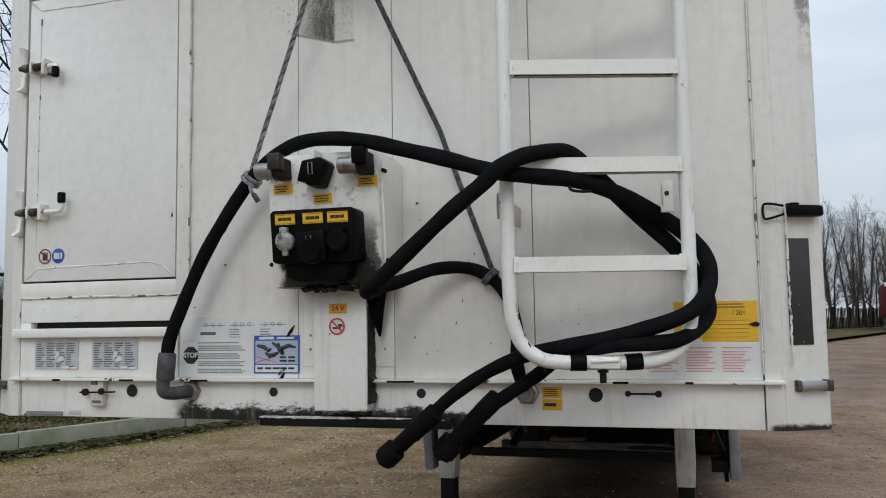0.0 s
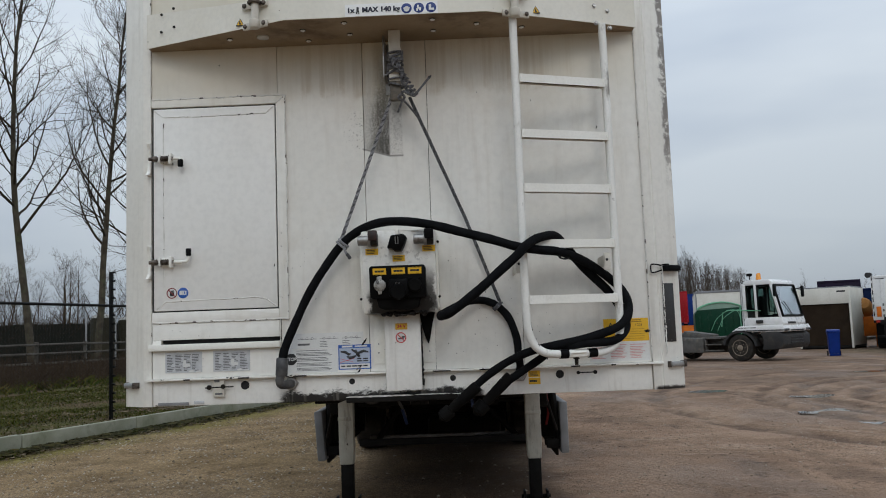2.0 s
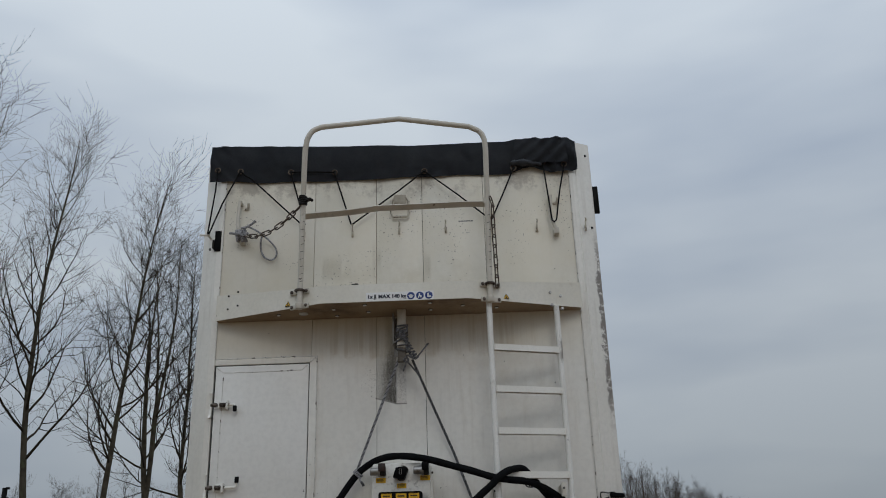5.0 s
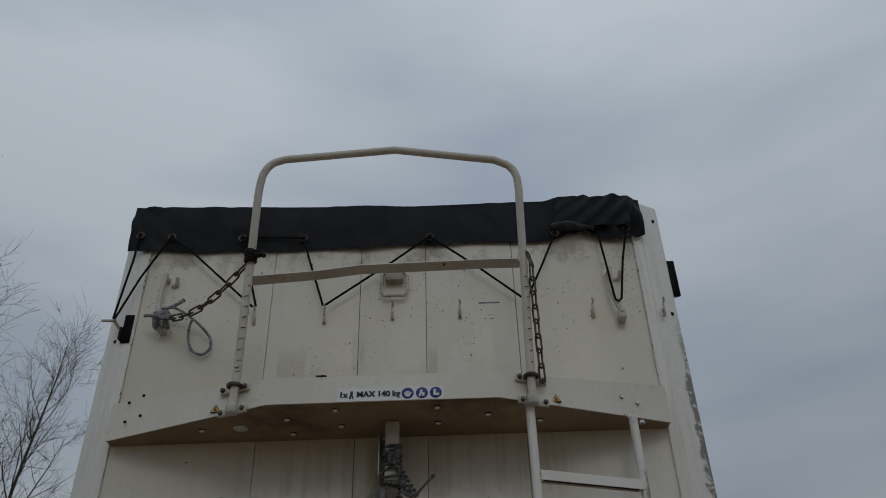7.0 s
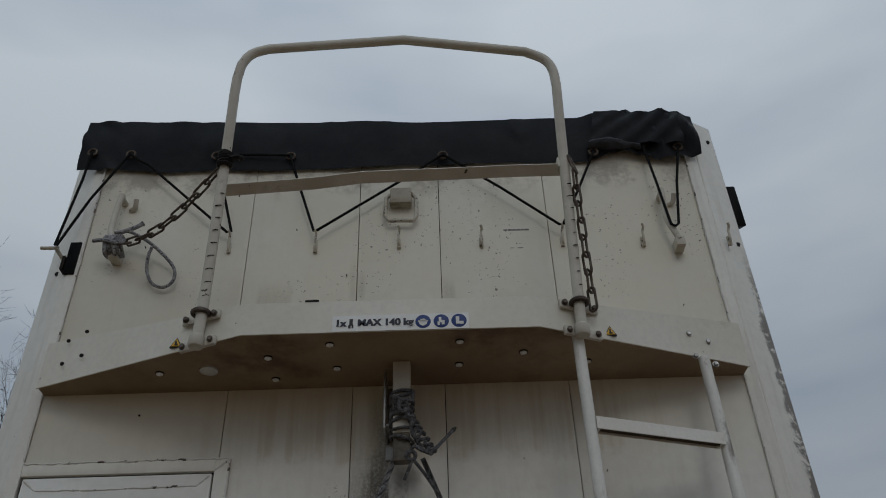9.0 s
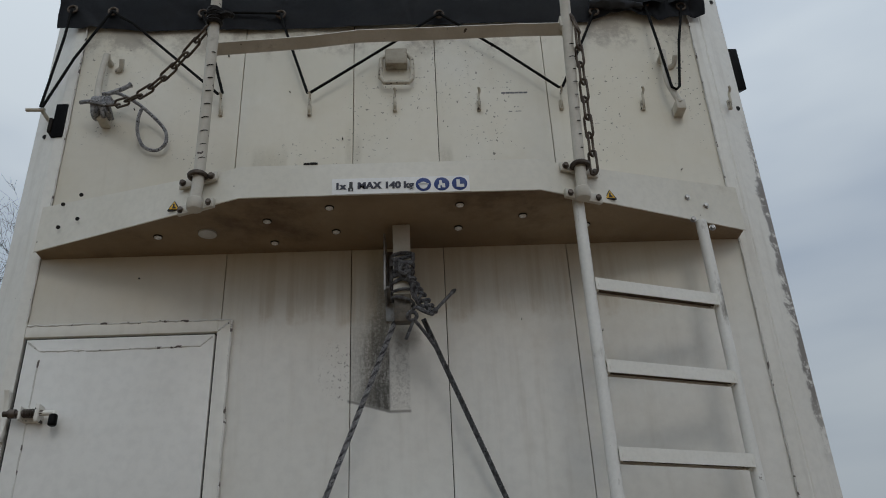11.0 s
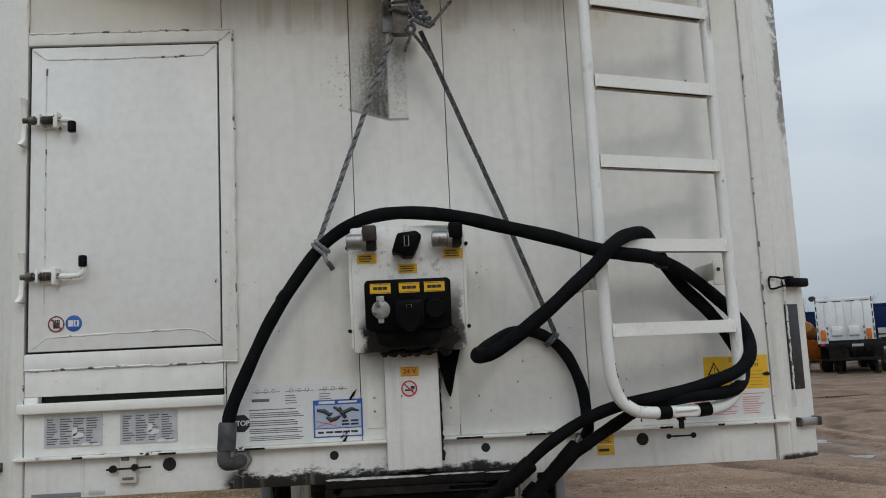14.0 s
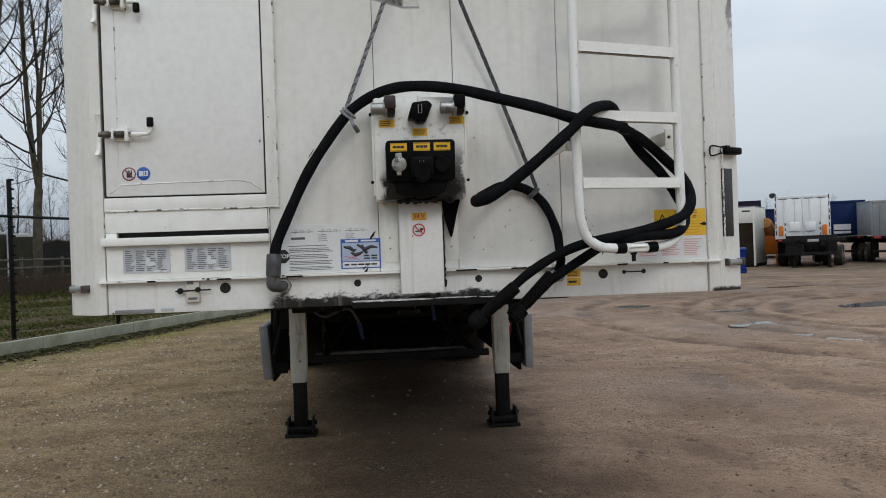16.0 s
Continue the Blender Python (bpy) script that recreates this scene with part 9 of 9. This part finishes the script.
    # black seals round the panes and the dark lining of the cab's back
    for y in (-1.112, 0.842):
        for loop in ([(4.06, 1.69), (4.84, 1.69), (4.57, 2.89), (4.06, 2.89)], [(3.62, 1.89), (3.94, 1.89), (3.94, 2.89), (3.62, 2.89)]):
            part("window_seal", tube(fresh(), [(p, y, q) for p, q in loop], 0.042, 6, True), m_black, tt, "black rubber window seal")
    part("window_seal", tube(fresh(), [(4.97, -1.03, 1.70), (4.97, 0.77, 1.70), (4.685, 0.77, 2.88), (4.685, -1.03, 2.88)], 0.045, 6, True), m_black, tt)
    bm = fresh()
    bx(bm, 3.535, 3.56, -1.06, 0.80, 1.22, 2.04, 0.0)
    bx(bm, 3.535, 3.56, -1.06, 0.80, 2.80, 2.90, 0.0)
    bx(bm, 3.535, 3.56, -1.06, -0.56, 2.04, 2.80, 0.0)
    bx(bm, 3.535, 3.56, 0.56, 0.80, 2.04, 2.80, 0.0)
    bx(bm, 3.56, 4.40, -1.06, 0.80, 2.86, 2.895, 0.0)
    part("cab_lining", bm, m_bumper, tt, "dark cab lining")
    ob = part("rear_window", box(3.515, 3.53, -0.55, 0.55, 2.05, 2.80, 0.0), m_glass, tt)
    ob.visible_shadow = False
    bm = fresh()
    bx(bm, 3.720, 4.120, -0.35, 0.15, 1.25, 1.75, 0.05)
    bx(bm, 3.640, 3.770, -0.35, 0.15, 1.7, 2.5, 0.05)
    part("driver_seat", bm, m_black, tt)
    bm = fresh()
    tube(bm, [(4.34 + 0.09 * math.cos(a) * 0.5, -0.1 + 0.22 * math.sin(a), 1.95 + 0.2 * math.cos(a)) for a in [k * math.pi / 10 for k in range(20)]], 0.018, 6, True)
    part("steering_wheel", bm, m_black, tt)
    part("dashboard", box(4.52, 4.86, -1.0, 0.75, 1.55, 1.78, 0.04), m_black, tt)
    # hood line, lower band, bumper
    bm = fresh()
    prism(bm, [(2.95, 1.14), (5.04, 1.10), (5.06, 1.20), (5.00, 1.36), (3.30, 1.34)], "y", -1.21, 1.21, 0.025)
    part("lower_band", bm, m_cabwhite, tt)
    part("dark_stripe", box(3.1, 5.04, -1.222, -1.212, 1.145, 1.185, 0.002), m_ink, tt)
    bm = fresh()
    prism(bm, [(4.18, 0.42), (4.90, 0.46), (5.00, 0.62), (5.00, 0.98), (4.86, 1.09), (4.12, 1.09), (4.24, 0.80)], "y", -1.25, 1.25, 0.04)
    part("bumper", bm, m_bumper, tt, "dusty grey plastic bumper")
    bm = fresh()
    for k in range(3):
        bx(bm, 4.995, 5.015, -0.55, 0.55, 0.66 + k * 0.10, 0.71 + k * 0.10, 0.005)
    bx(bm, 5.015, 5.035, -0.75, -0.05, 1.40, 1.47, 0.005)
    bx(bm, 5.045, 5.07, -0.6, 0.6, 1.13, 1.17, 0.004)
    part("grille_slot", bm, m_ink, tt)
    for s in (-1, 1):
        bm = fresh()
        bx(bm, 4.90, 5.08, min(s * 0.78, s * 1.20), max(s * 0.78, s * 1.20), 1.13, 1.22, 0.02)
        part("headlight", bm, m_glasslamp, tt, "headlight")
        bm = fresh()
        rod(bm, (4.70, s * 1.00 - 0.15, 2.75), (4.90, s * 1.25 - 0.17, 2.78), 0.02, 6)
        bx(bm, 4.85, 4.93, s * 1.27 - 0.27, s * 1.27 - 0.07, 2.42, 2.86, 0.03)
        part("mirror", bm, m_black, tt, "black wing mirror")
    bm = fresh()
    bx(bm, 3.99, 4.28, -1.235, -1.22, 1.44, 1.56, 0.01)
    part("door_handle", bm, m_ink, tt)
    bm = fresh()
    bars(bm, 3.24, 3.97, 1.255, 1.295, 1, -1.2105, rng, 0.8, 0.1, 6)
    part("faded_print", bm, m_ink, tt)
    part("beacon", lathe(fresh(), [(0.10, 3.12), (0.10, 3.18), (0.085, 3.20), (0.085, 3.32), (0.05, 3.37)], 14, pose(4.040, -0.85, 0)), m_amber, tt, "amber beacon")
    bm = fresh()
    rod(bm, (3.70, -0.9, 3.14), (3.70, -0.9, 3.30), 0.02, 6)
    lathe(bm, [(0.11, 3.27), (0.11, 3.36), (0.05, 3.38)], 12, pose(3.70, -0.9, 0))
    part("work_lamp", bm, m_black, tt)
    bm = fresh()
    for y in (-0.95, -0.55, 0.55, 0.95):
        rod(bm, (3.36, y, 0.95), (3.36, y, 2.95), 0.03, 8)
    for z in (1.5, 2.95):
        rod(bm, (3.36, -0.95, z), (3.36, 0.95, z), 0.03, 8)
    part("headboard_frame", bm, m_cabwhite, tt, "white tube frame behind the cab")
    bm = fresh()
    for y in (-0.30, 0.25):
        tube(bm, glide([(2.98, y, 1.3), (2.85, y, 1.9), (2.6, y - 0.2, 2.0), (2.1, y - 0.3, 1.7), (1.8, y - 0.3, 1.2)], 6), 0.013, 6)
    part("air_hose", bm, m_greentube, tt, "green coiled air hoses")
    bm = fresh()
    tube(bm, [(2.82, -1.22, 1.98), (4.2, -1.24, 1.92)], 0.02, 6)
    tube(bm, [(2.52, -1.1, 1.35), (2.62, -1.15, 1.9), (2.9, -1.22, 1.98)], 0.02, 6)
    part("grab_rail", bm, m_greentube, tt, "mint green grab rail")


m_glasslamp = surface("dark_headlight", (0.10, 0.10, 0.105), (0.03, 0.03, 0.032), 10, 0.15, bump=0.02)
terminal_tractor()


def box_trailer(name, label, x, y, turn, length, width, z0, z1, wall, roof=None, doors=True, frame=None, axles=3):
    """A trailer seen from its rear. Local axes: x across, y forwards, the rear face at y = 0."""
    tr = thing(name, label, "trailer", "parked trailers", pose(x, y, 0, 0, 0, turn))
    h = width / 2
    frame = frame or m_greyroof
    part("trailer_body", box(-h + 0.03, h - 0.03, 0.03, length, z0, z1 - 0.03, 0.02), wall, tr)
    for s in (-1, 1):
        part("rear_post", box(min(s * h, s * (h - 0.08)), max(s * h, s * (h - 0.08)), 0.0, 0.12, z0 - 0.06, z1, 0.01), frame, tr)
    part("rear_header", box(-h + 0.08, h - 0.08, 0.0, 0.10, z1 - 0.14, z1, 0.01), frame, tr)
    part("roof_edge", box(-h, h, 0.12, length + 0.02, z1 - 0.05, z1 + 0.01, 0.01), roof or frame, tr)
    part("rear_sill", box(-h, h, -0.02, 0.12, z0 - 0.18, z0 - 0.06, 0.01), m_chassis, tr)
    if doors:
        for s in (-1, 1):
            d = part("rear_door", box(min(s * 0.012, s * (h - 0.09)), max(s * 0.012, s * (h - 0.09)), -0.005, 0.03, z0 - 0.05, z1 - 0.15, 0.008), wall, tr, "rear door with lock rods")
            bm = fresh()
            for f in (0.28, 0.72):
                xx = s * (h - 0.09) * f
                rod(bm, (xx, -0.03, z0), (xx, -0.03, z1 - 0.18), 0.018, 6)
                bx(bm, xx - 0.05, xx + 0.05, -0.05, -0.005, z0 + 0.5, z0 + 0.58, 0.004)
            part("lock_rod", bm, frame, d)
    for s in (-1, 1):
        part("tail_lamp", box(s * (h - 0.28) - 0.16, s * (h - 0.28) + 0.16, -0.05, -0.02, z0 - 0.17, z0 - 0.07, 0.006), m_tail, tr, "red tail lamp")
        part("mud_flap", box(s * (h - 0.26) - 0.20, s * (h - 0.26) + 0.20, 0.5, 0.52, 0.25, z0 - 0.2, 0.0), m_rubber, tr)
        part("chassis_rail", box(s * 0.45 - 0.06, s * 0.45 + 0.06, 0.1, length, z0 - 0.40, z0 - 0.06, 0.01), m_chassis, tr)
        for k in range(axles):
            wheel(tr, s * (h - 0.22), 1.3 + k * 1.3, 0.50, 0.50, 0.36)
    part("rear_bumper", box(-h + 0.1, h - 0.1, 0.05, 0.15, 0.52, 0.64, 0.01), m_chassis, tr)
    return tr


x, y = 17.93, 80.48
red_one = box_trailer("curtain_trailer", "dark red trailer with a pale top stripe", x, y, -8, 12, 2.5, 1.35, 4.45, m_darkred, m_offwhite, True, m_darkred)
part("top_band", box(-1.26, 1.26, -0.012, -0.004, 4.12, 4.44, 0.0), m_offwhite, red_one, "pale band under the roof")
x, y = 20.76, 84.48
box_trailer("curtain_trailer", "royal blue trailer parked beside the red one", x, y, -8, 12, 2.5, 1.3, 4.55, m_royal, m_royal, False, m_royal)
x, y = 20.98, 79.48
box_trailer("box_trailer", "bright red trailer with closed rear doors", x, y, -8, 12, 2.35, 1.7, 4.65, m_red, m_red, True, m_red)
x, y = 23.76, 85.48
box_trailer("curtain_trailer", "royal blue trailer behind the red one", x, y, -8, 12, 2.3, 1.3, 4.6, m_royal, m_royal, False, m_royal)
x, y = 17.11, 52.48
box_trailer("flat_trailer", "grey trailer with a pale roof behind the green container", x, y, -14, 12, 2.9, 1.3, 3.62, m_offwhite, m_greyroof, False, m_greyroof)
x, y = 27.33, 72.48
box_trailer("flat_trailer", "pale grey trailer far off in the yard", x, y, -20, 12, 2.5, 1.3, 3.7, m_offwhite, m_greyroof, False, m_offwhite)
x, y = 25.02, 52.48
box_trailer("curtain_trailer", "dark plum trailer behind the open container", x, y, -25, 12, 2.6, 1.3, 4.0, m_plum, m_navy, False, m_plum)

oc = 20.37, 73.48
ob = thing("orange_crate", "small orange crate on the ground by the trailers", "crate", "", pose(oc[0], oc[1], 0, 0, 0, 10))
part("crate_body", box(-0.5, 0.5, -0.4, 0.4, 0.0, 1.3, 0.03), m_orange, ob)
part("crate_lid", box(-0.53, 0.53, -0.43, 0.43, 1.3, 1.36, 0.01), m_orange, ob)


def green_container():
    x, y = 13.60, 40.48
    gc = thing("green_container", "dark green open-top container with a pale green roll cover", "container", "", pose(x, y, 0, 0, 0, -14))
    bm = fresh()
    prism(bm, [(-1.25, 0.35), (1.25, 0.35), (1.35, 2.05), (1.20, 2.30), (-1.15, 2.20), (-1.30, 2.0)], "y", 0, 5.5, 0.03)
    part("container_body", bm, m_green, gc)
    bm = fresh()
    for k in range(6):
        xx = -1.05 + k * 0.42
        bx(bm, xx - 0.03, xx + 0.03, -0.05, 0.01, 0.4, 2.0, 0.005)
    bx(bm, -1.3, 1.3, -0.06, 0.0, 0.35, 0.47, 0.006)
    part("rib", bm, m_green, gc)
    bm = fresh()
    n = 14
    arc = [(-1.15 + 2.3 * k / n, 2.20 + 0.34 * math.sin(math.pi * k / n) ** 0.7) for k in range(n + 1)]
    prism(bm, arc + [(1.15, 2.1), (-1.15, 2.1)], "y", 0.02, 5.3, 0.0)
    part("roll_cover", bm, m_palegreen, gc, "pale green roll cover")
    bm = fresh()
    tube(bm, [(p[0], 0.0, p[1] + 0.02) for p in arc], 0.035, 6)
    tube(bm, [(p[0] * 1.02, 0.6, p[1] + 0.05) for p in arc], 0.035, 6)
    rod(bm, (0.95, -0.08, 0.8), (0.95, -0.08, 2.3), 0.03, 6)
    rod(bm, (0.95, -0.08, 1.1), (1.4, -0.3, 1.0), 0.03, 6)
    part("cover_hoop", bm, m_greentube, gc)
    bm = fresh()
    bx(bm, -0.9, 0.9, 0.3, 5.0, 0.0, 0.36, 0.02)
    part("skid", bm, m_chassis, gc)


green_container()


def open_container():
    """Site container: its front half open below a pale panel, the opening's shade painted as a sheet, standing on
    skids.
    """
    oc = thing("site_container", "off-white site container, its open front a dark brown sheet", "container", "", pose(19.45, 38.6, 0, 0, 0, -35))
    W, L, H = 2.50, 3.3, 3.05
    part("side_wall", box(-0.05, 0.0, 0.0, L, 0.16, H, 0.01), m_offwhite, oc)
    part("side_wall", box(-W, -W + 0.05, 0.0, L, 0.16, H, 0.01), m_offwhite, oc)
    part("back_wall", box(-W + 0.05, -0.05, L - 0.05, L, 0.16, H, 0.01), m_offwhite, oc)
    part("roof", box(-W, 0.0, 0.0, L, H, H + 0.06, 0.01), m_greyroof, oc)
    part("floor_frame", box(-W, 0.0, 0.0, L, 0.05, 0.16, 0.01), m_chassis, oc)
    part("front_panel", box(-W + 0.05, -0.05, -0.02, 0.03, 2.25, H, 0.01), m_offwhite, oc, "pale panel above the sheet")
    # dark sheet stands in for the shaded inside of the open front
    part("front_sheet", box(-W + 0.06, -0.10, 0.06, 0.09, 0.18, 2.25, 0.0), m_brown, oc, "dark brown sheet in place of the shaded opening")
    bm = fresh()
    bx(bm, -0.62, -0.22, -0.026, -0.02, 2.82, 2.90, 0.0)
    part("faded_print", bm, m_ink, oc)
    for xx in (-W + 0.03, -0.05):
        part("corner_post", box(xx - 0.04, xx + 0.06, -0.05, 0.05, 0.05, H + 0.02, 0.01), m_offwhite, oc)
    for yy_ in (0.3, L - 0.3):
        part("skid", box(-W, 0.0, yy_ - 0.08, yy_ + 0.08, -0.02, 0.06, 0.01), m_chassis, oc)


open_container()


def wheelie_bin(x, y, turn):
    wb_ = thing("wheelie_bin", "blue plastic wheelie bin standing by the container", "bin", "", pose(x, y, 0, 0, 0, turn))
    bm = fresh()
    lo = [(-0.20, -0.20), (0.20, -0.20), (0.20, 0.21), (-0.20, 0.21)]
    hi = [(-0.235, -0.25), (0.235, -0.25), (0.235, 0.25), (-0.235, 0.25)]
    a = [bm.verts.new((p, q, 0.08)) for p, q in lo]
    b2 = [bm.verts.new((p, q, 0.97)) for p, q in hi]
    for k in range(4):
        bm.faces.new((a[k], a[(k + 1) % 4], b2[(k + 1) % 4], b2[k]))
    bm.faces.new(a[::-1])
    bm.faces.new(b2)
    bmesh.ops.bevel(bm, geom=bm.edges[:], offset=0.02, segments=2, affect="EDGES")
    part("bin_body", bm, m_binblue, wb_)
    bm = fresh()
    prism(bm, [(-0.27, 0.96), (0.26, 0.96), (0.26, 1.02), (0.10, 1.08), (-0.25, 1.04)], "x", -0.25, 0.25, 0.015)
    part("lid", bm, m_binblue, wb_)
    bm = fresh()
    rod(bm, (-0.24, 0.34, 0.97), (0.24, 0.34, 0.97), 0.018, 8)
    part("bar_grip", bm, m_binblue, wb_)
    for s in (-1, 1):
        part("bin_wheel", lathe(fresh(), [(0.10, -0.025), (0.10, 0.025)], 14, pose(s * 0.24, 0.22, 0.10, 0, 90, 0)), m_rubber, wb_)
    part("bin_foot", box(-0.2, 0.2, -0.22, -0.12, 0.0, 0.09, 0.01), m_binblue, wb_)


wheelie_bin(15.46, 31.6, -18)

m_drum = surface("pale_orange_paint", (0.50, 0.24, 0.08), (0.40, 0.18, 0.05), 2, 0.6, bump=0.05, spec=0.12)
dr = thing("orange_drum", "orange and yellow mixer drum between the trailers", "machine", "", pose(21.35, 41.5, 0, 0, 0, -20))
part("drum", lathe(fresh(), [(0.25, -0.8), (0.48, -0.55), (0.54, 0.1), (0.38, 0.7), (0.25, 0.85)], 20, pose(0, 0, 1.95, 70, 0, 0)), m_drum, dr)
part("drum_frame", box(-0.6, 0.6, -0.7, 0.7, 0.55, 1.55, 0.04), m_orange, dr)
for s in (-1, 1):
    part("drum_wheel", lathe(fresh(), [(0.30, -0.09), (0.30, 0.09)], 16, pose(s * 0.7, 0, 0.30, 0, 90, 0)), m_tyre, dr)
    part("drum_leg", rod(fresh(), (s * 0.5, -0.7, 0.6), (s * 0.5, -0.75, 0.0), 0.05, 8), m_orange, dr)


def white_tipper():
    turn = math.degrees(math.atan2(-1.15, 2.04))
    cx, cy = 20.47, 35.79
    tr = box_trailer("tipper_trailer", "white tipper trailer with twin rear doors and orange side lamps", cx + 0.35, cy + 0.6, turn, 8.5, 2.5, 1.42, 3.47, m_cabwhite, m_cabwhite, True, m_cabwhite)
    bm = fresh()
    for s in (-1, 1):
        for k in range(6):
            z = 1.55 + k * 0.34
            bx(bm, s * 1.20 - 0.022, s * 1.20 + 0.022, -0.012, -0.004, z, z + 0.22, 0.0)
    for k in range(4):
        bx(bm, -1.05 + k * 0.58, -0.68 + k * 0.58, -0.016, -0.006, 3.30, 3.335, 0.0)
    pieces("dark_tape", bm, m_ink, tr, "dark reflective tape")
    for s in (-1, 1):
        part("side_lamp", box(s * 0.98 - 0.10, s * 0.98 + 0.10, -0.09, -0.03, 1.52, 2.0, 0.02), m_orange, tr, "orange lamp unit")
        part("white_cover", box(s * 0.36 - 0.24, s * 0.36 + 0.24, -0.10, -0.04, 1.72, 2.16, 0.03), m_cabwhite, tr, "pale flap cover")
        bm = fresh()
        for k in range(3):
            bx(bm, s * 0.80 - 0.05, s * 0.80 + 0.05, -0.03, -0.022, 1.50 + k * 0.26, 1.62 + k * 0.26, 0.0)
        pieces("dark_mark", bm, m_greyink, tr)
    bm = fresh()
    lathe(bm, [(0.13, -0.10), (0.13, 0.10)], 14, pose(-1.36, 0.2, 3.52, 90, 0, 0))
    lathe(bm, [(0.09, -0.3), (0.09, 0.3)], 12, pose(-1.28, 0.5, 3.56, 90, 0, 0))
    part("sheet_roll", bm, m_ink, tr, "dark rolled sheet end")
    # low black container chassis standing in front of it
    ch = thing("skeletal_trailer", "black skeletal container chassis on its legs", "trailer", "parked trailers", pose(cx - 0.05, cy - 0.9, 0, 0, 0, turn - 4))
    for s in (-1, 1):
        part("chassis_rail", box(s * 0.5 - 0.09, s * 0.5 + 0.09, -0.4, 6.0, 0.98, 1.30, 0.01), m_chassis, ch)
        part("chassis_leg", box(s * 0.75 - 0.06, s * 0.75 + 0.06, 0.0, 0.12, 0.04, 1.05, 0.01), m_dark, ch)
        part("leg_foot", box(s * 0.75 - 0.14, s * 0.75 + 0.14, -0.06, 0.18, 0.0, 0.06, 0.01), m_dark, ch)
        wheel(ch, s * 1.02, 2.1, 0.50, 0.50, 0.36)
        wheel(ch, s * 1.02, 3.4, 0.50, 0.50, 0.36)
    for yy_ in (-0.4, 1.0, 2.6, 4.2, 5.8):
        part("bolster", box(-1.22, 1.22, yy_, yy_ + 0.16, 1.16, 1.36, 0.01), m_chassis, ch)
    part("battery_box", box(-1.15, 1.05, 0.25, 1.0, 0.62, 1.50, 0.03), m_chassis, ch, "black tool box across the chassis")
    part("spare_carrier", box(-1.1, -0.3, -0.30, 0.2, 0.70, 1.12, 0.03), m_dark, ch)
    part("rear_bar", box(-1.1, 1.1, -0.42, -0.34, 0.58, 0.72, 0.01), m_chassis, ch)
    part("pale_plate", box(-0.12, 0.35, -0.425, -0.405, 1.20, 1.32, 0.002), m_palepost, ch)
    bm = fresh()
    for k in range(4):
        tube(bm, glide([(-0.6 + k * 0.3, 0.1, 1.2), (-0.5 + k * 0.3, 0.0, 0.85), (-0.3 + k * 0.25, 0.2, 0.75), (-0.2 + k * 0.25, 0.4, 1.1)], 5), 0.025, 6)
    pieces("air_line", bm, m_rubber, ch)
    # blue curtain-sider and grey tanker beside it
    b3 = box_trailer("curtain_trailer", "blue curtain-sided trailer with a white notice", 25.2, 40.7, turn + 3, 12, 2.6, 1.45, 3.32, m_navy, m_greyroof, False, m_navy)
    bm = fresh()
    bx(bm, -0.30, 0.55, -0.012, -0.002, 1.75, 2.05, 0.0)
    bx(bm, -0.30, 0.55, -0.012, -0.002, 1.55, 1.68, 0.0)
    for k in range(5):
        bx(bm, -0.95 + 0.1 * (k % 2), -0.78 + 0.12 * (k % 2), -0.012, -0.002, 1.5 + k * 0.12, 1.58 + k * 0.12, 0.0)
    part("white_print", bm, m_label, b3)
    box_trailer("grey_trailer", "grey panelled trailer with a row of wheels", 26.3, 37.3, turn + 12, 10, 2.5, 1.40, 3.15, m_greyroof, m_alu, True, m_alu)
    box_trailer("dark_trailer", "dark navy trailer far behind the tipper", 28.4, 55.0, turn, 12, 2.6, 0.9, 3.5, m_navy, m_navy, False, m_navy)
    box_trailer("white_trailer", "white trailer at the yard's edge", 27.0, 33.7, turn + 6, 10, 2.5, 1.40, 3.60, m_cabwhite, m_cabwhite, True, m_cabwhite)


white_tipper()

# dark steel fence along the far side of the yard, open between its bars
pal = thing("palisade_fence", "dark steel bar fence at the far end of the yard", "fence")
FAR_A, FAR_B = Vector((6.6, 74.0, 0)), Vector((23.4, 110.0, 0))
bm = fresh()
for k in range(88):
    q = FAR_A.lerp(FAR_B, k / 87)
    w = 0.075 if k % 6 == 0 else 0.042
    bx(bm, q.x - w, q.x + w, q.y - 0.03, q.y + 0.03, 0.1, 2.50 if k % 6 == 0 else 2.35, 0.0)
joined(part("slats", bm, m_fence, pal))
for z in (0.45, 2.15):
    part("palisade_rail", rod(fresh(), FAR_A + Vector((0, 0.05, z)), FAR_B + Vector((0, 0.05, z)), 0.045, 6), m_fence, pal)
bm = fresh()
prism(bm, [(6.0, 72.6), (6.5, 72.4), (23.9, 109.4), (23.5, 109.7)], "z", 0.0, 0.24)
fk = part("far_kerb", bm, m_concrete)
tagged(fk, "pale concrete kerb below the far fence", "kerb", "", "structure")
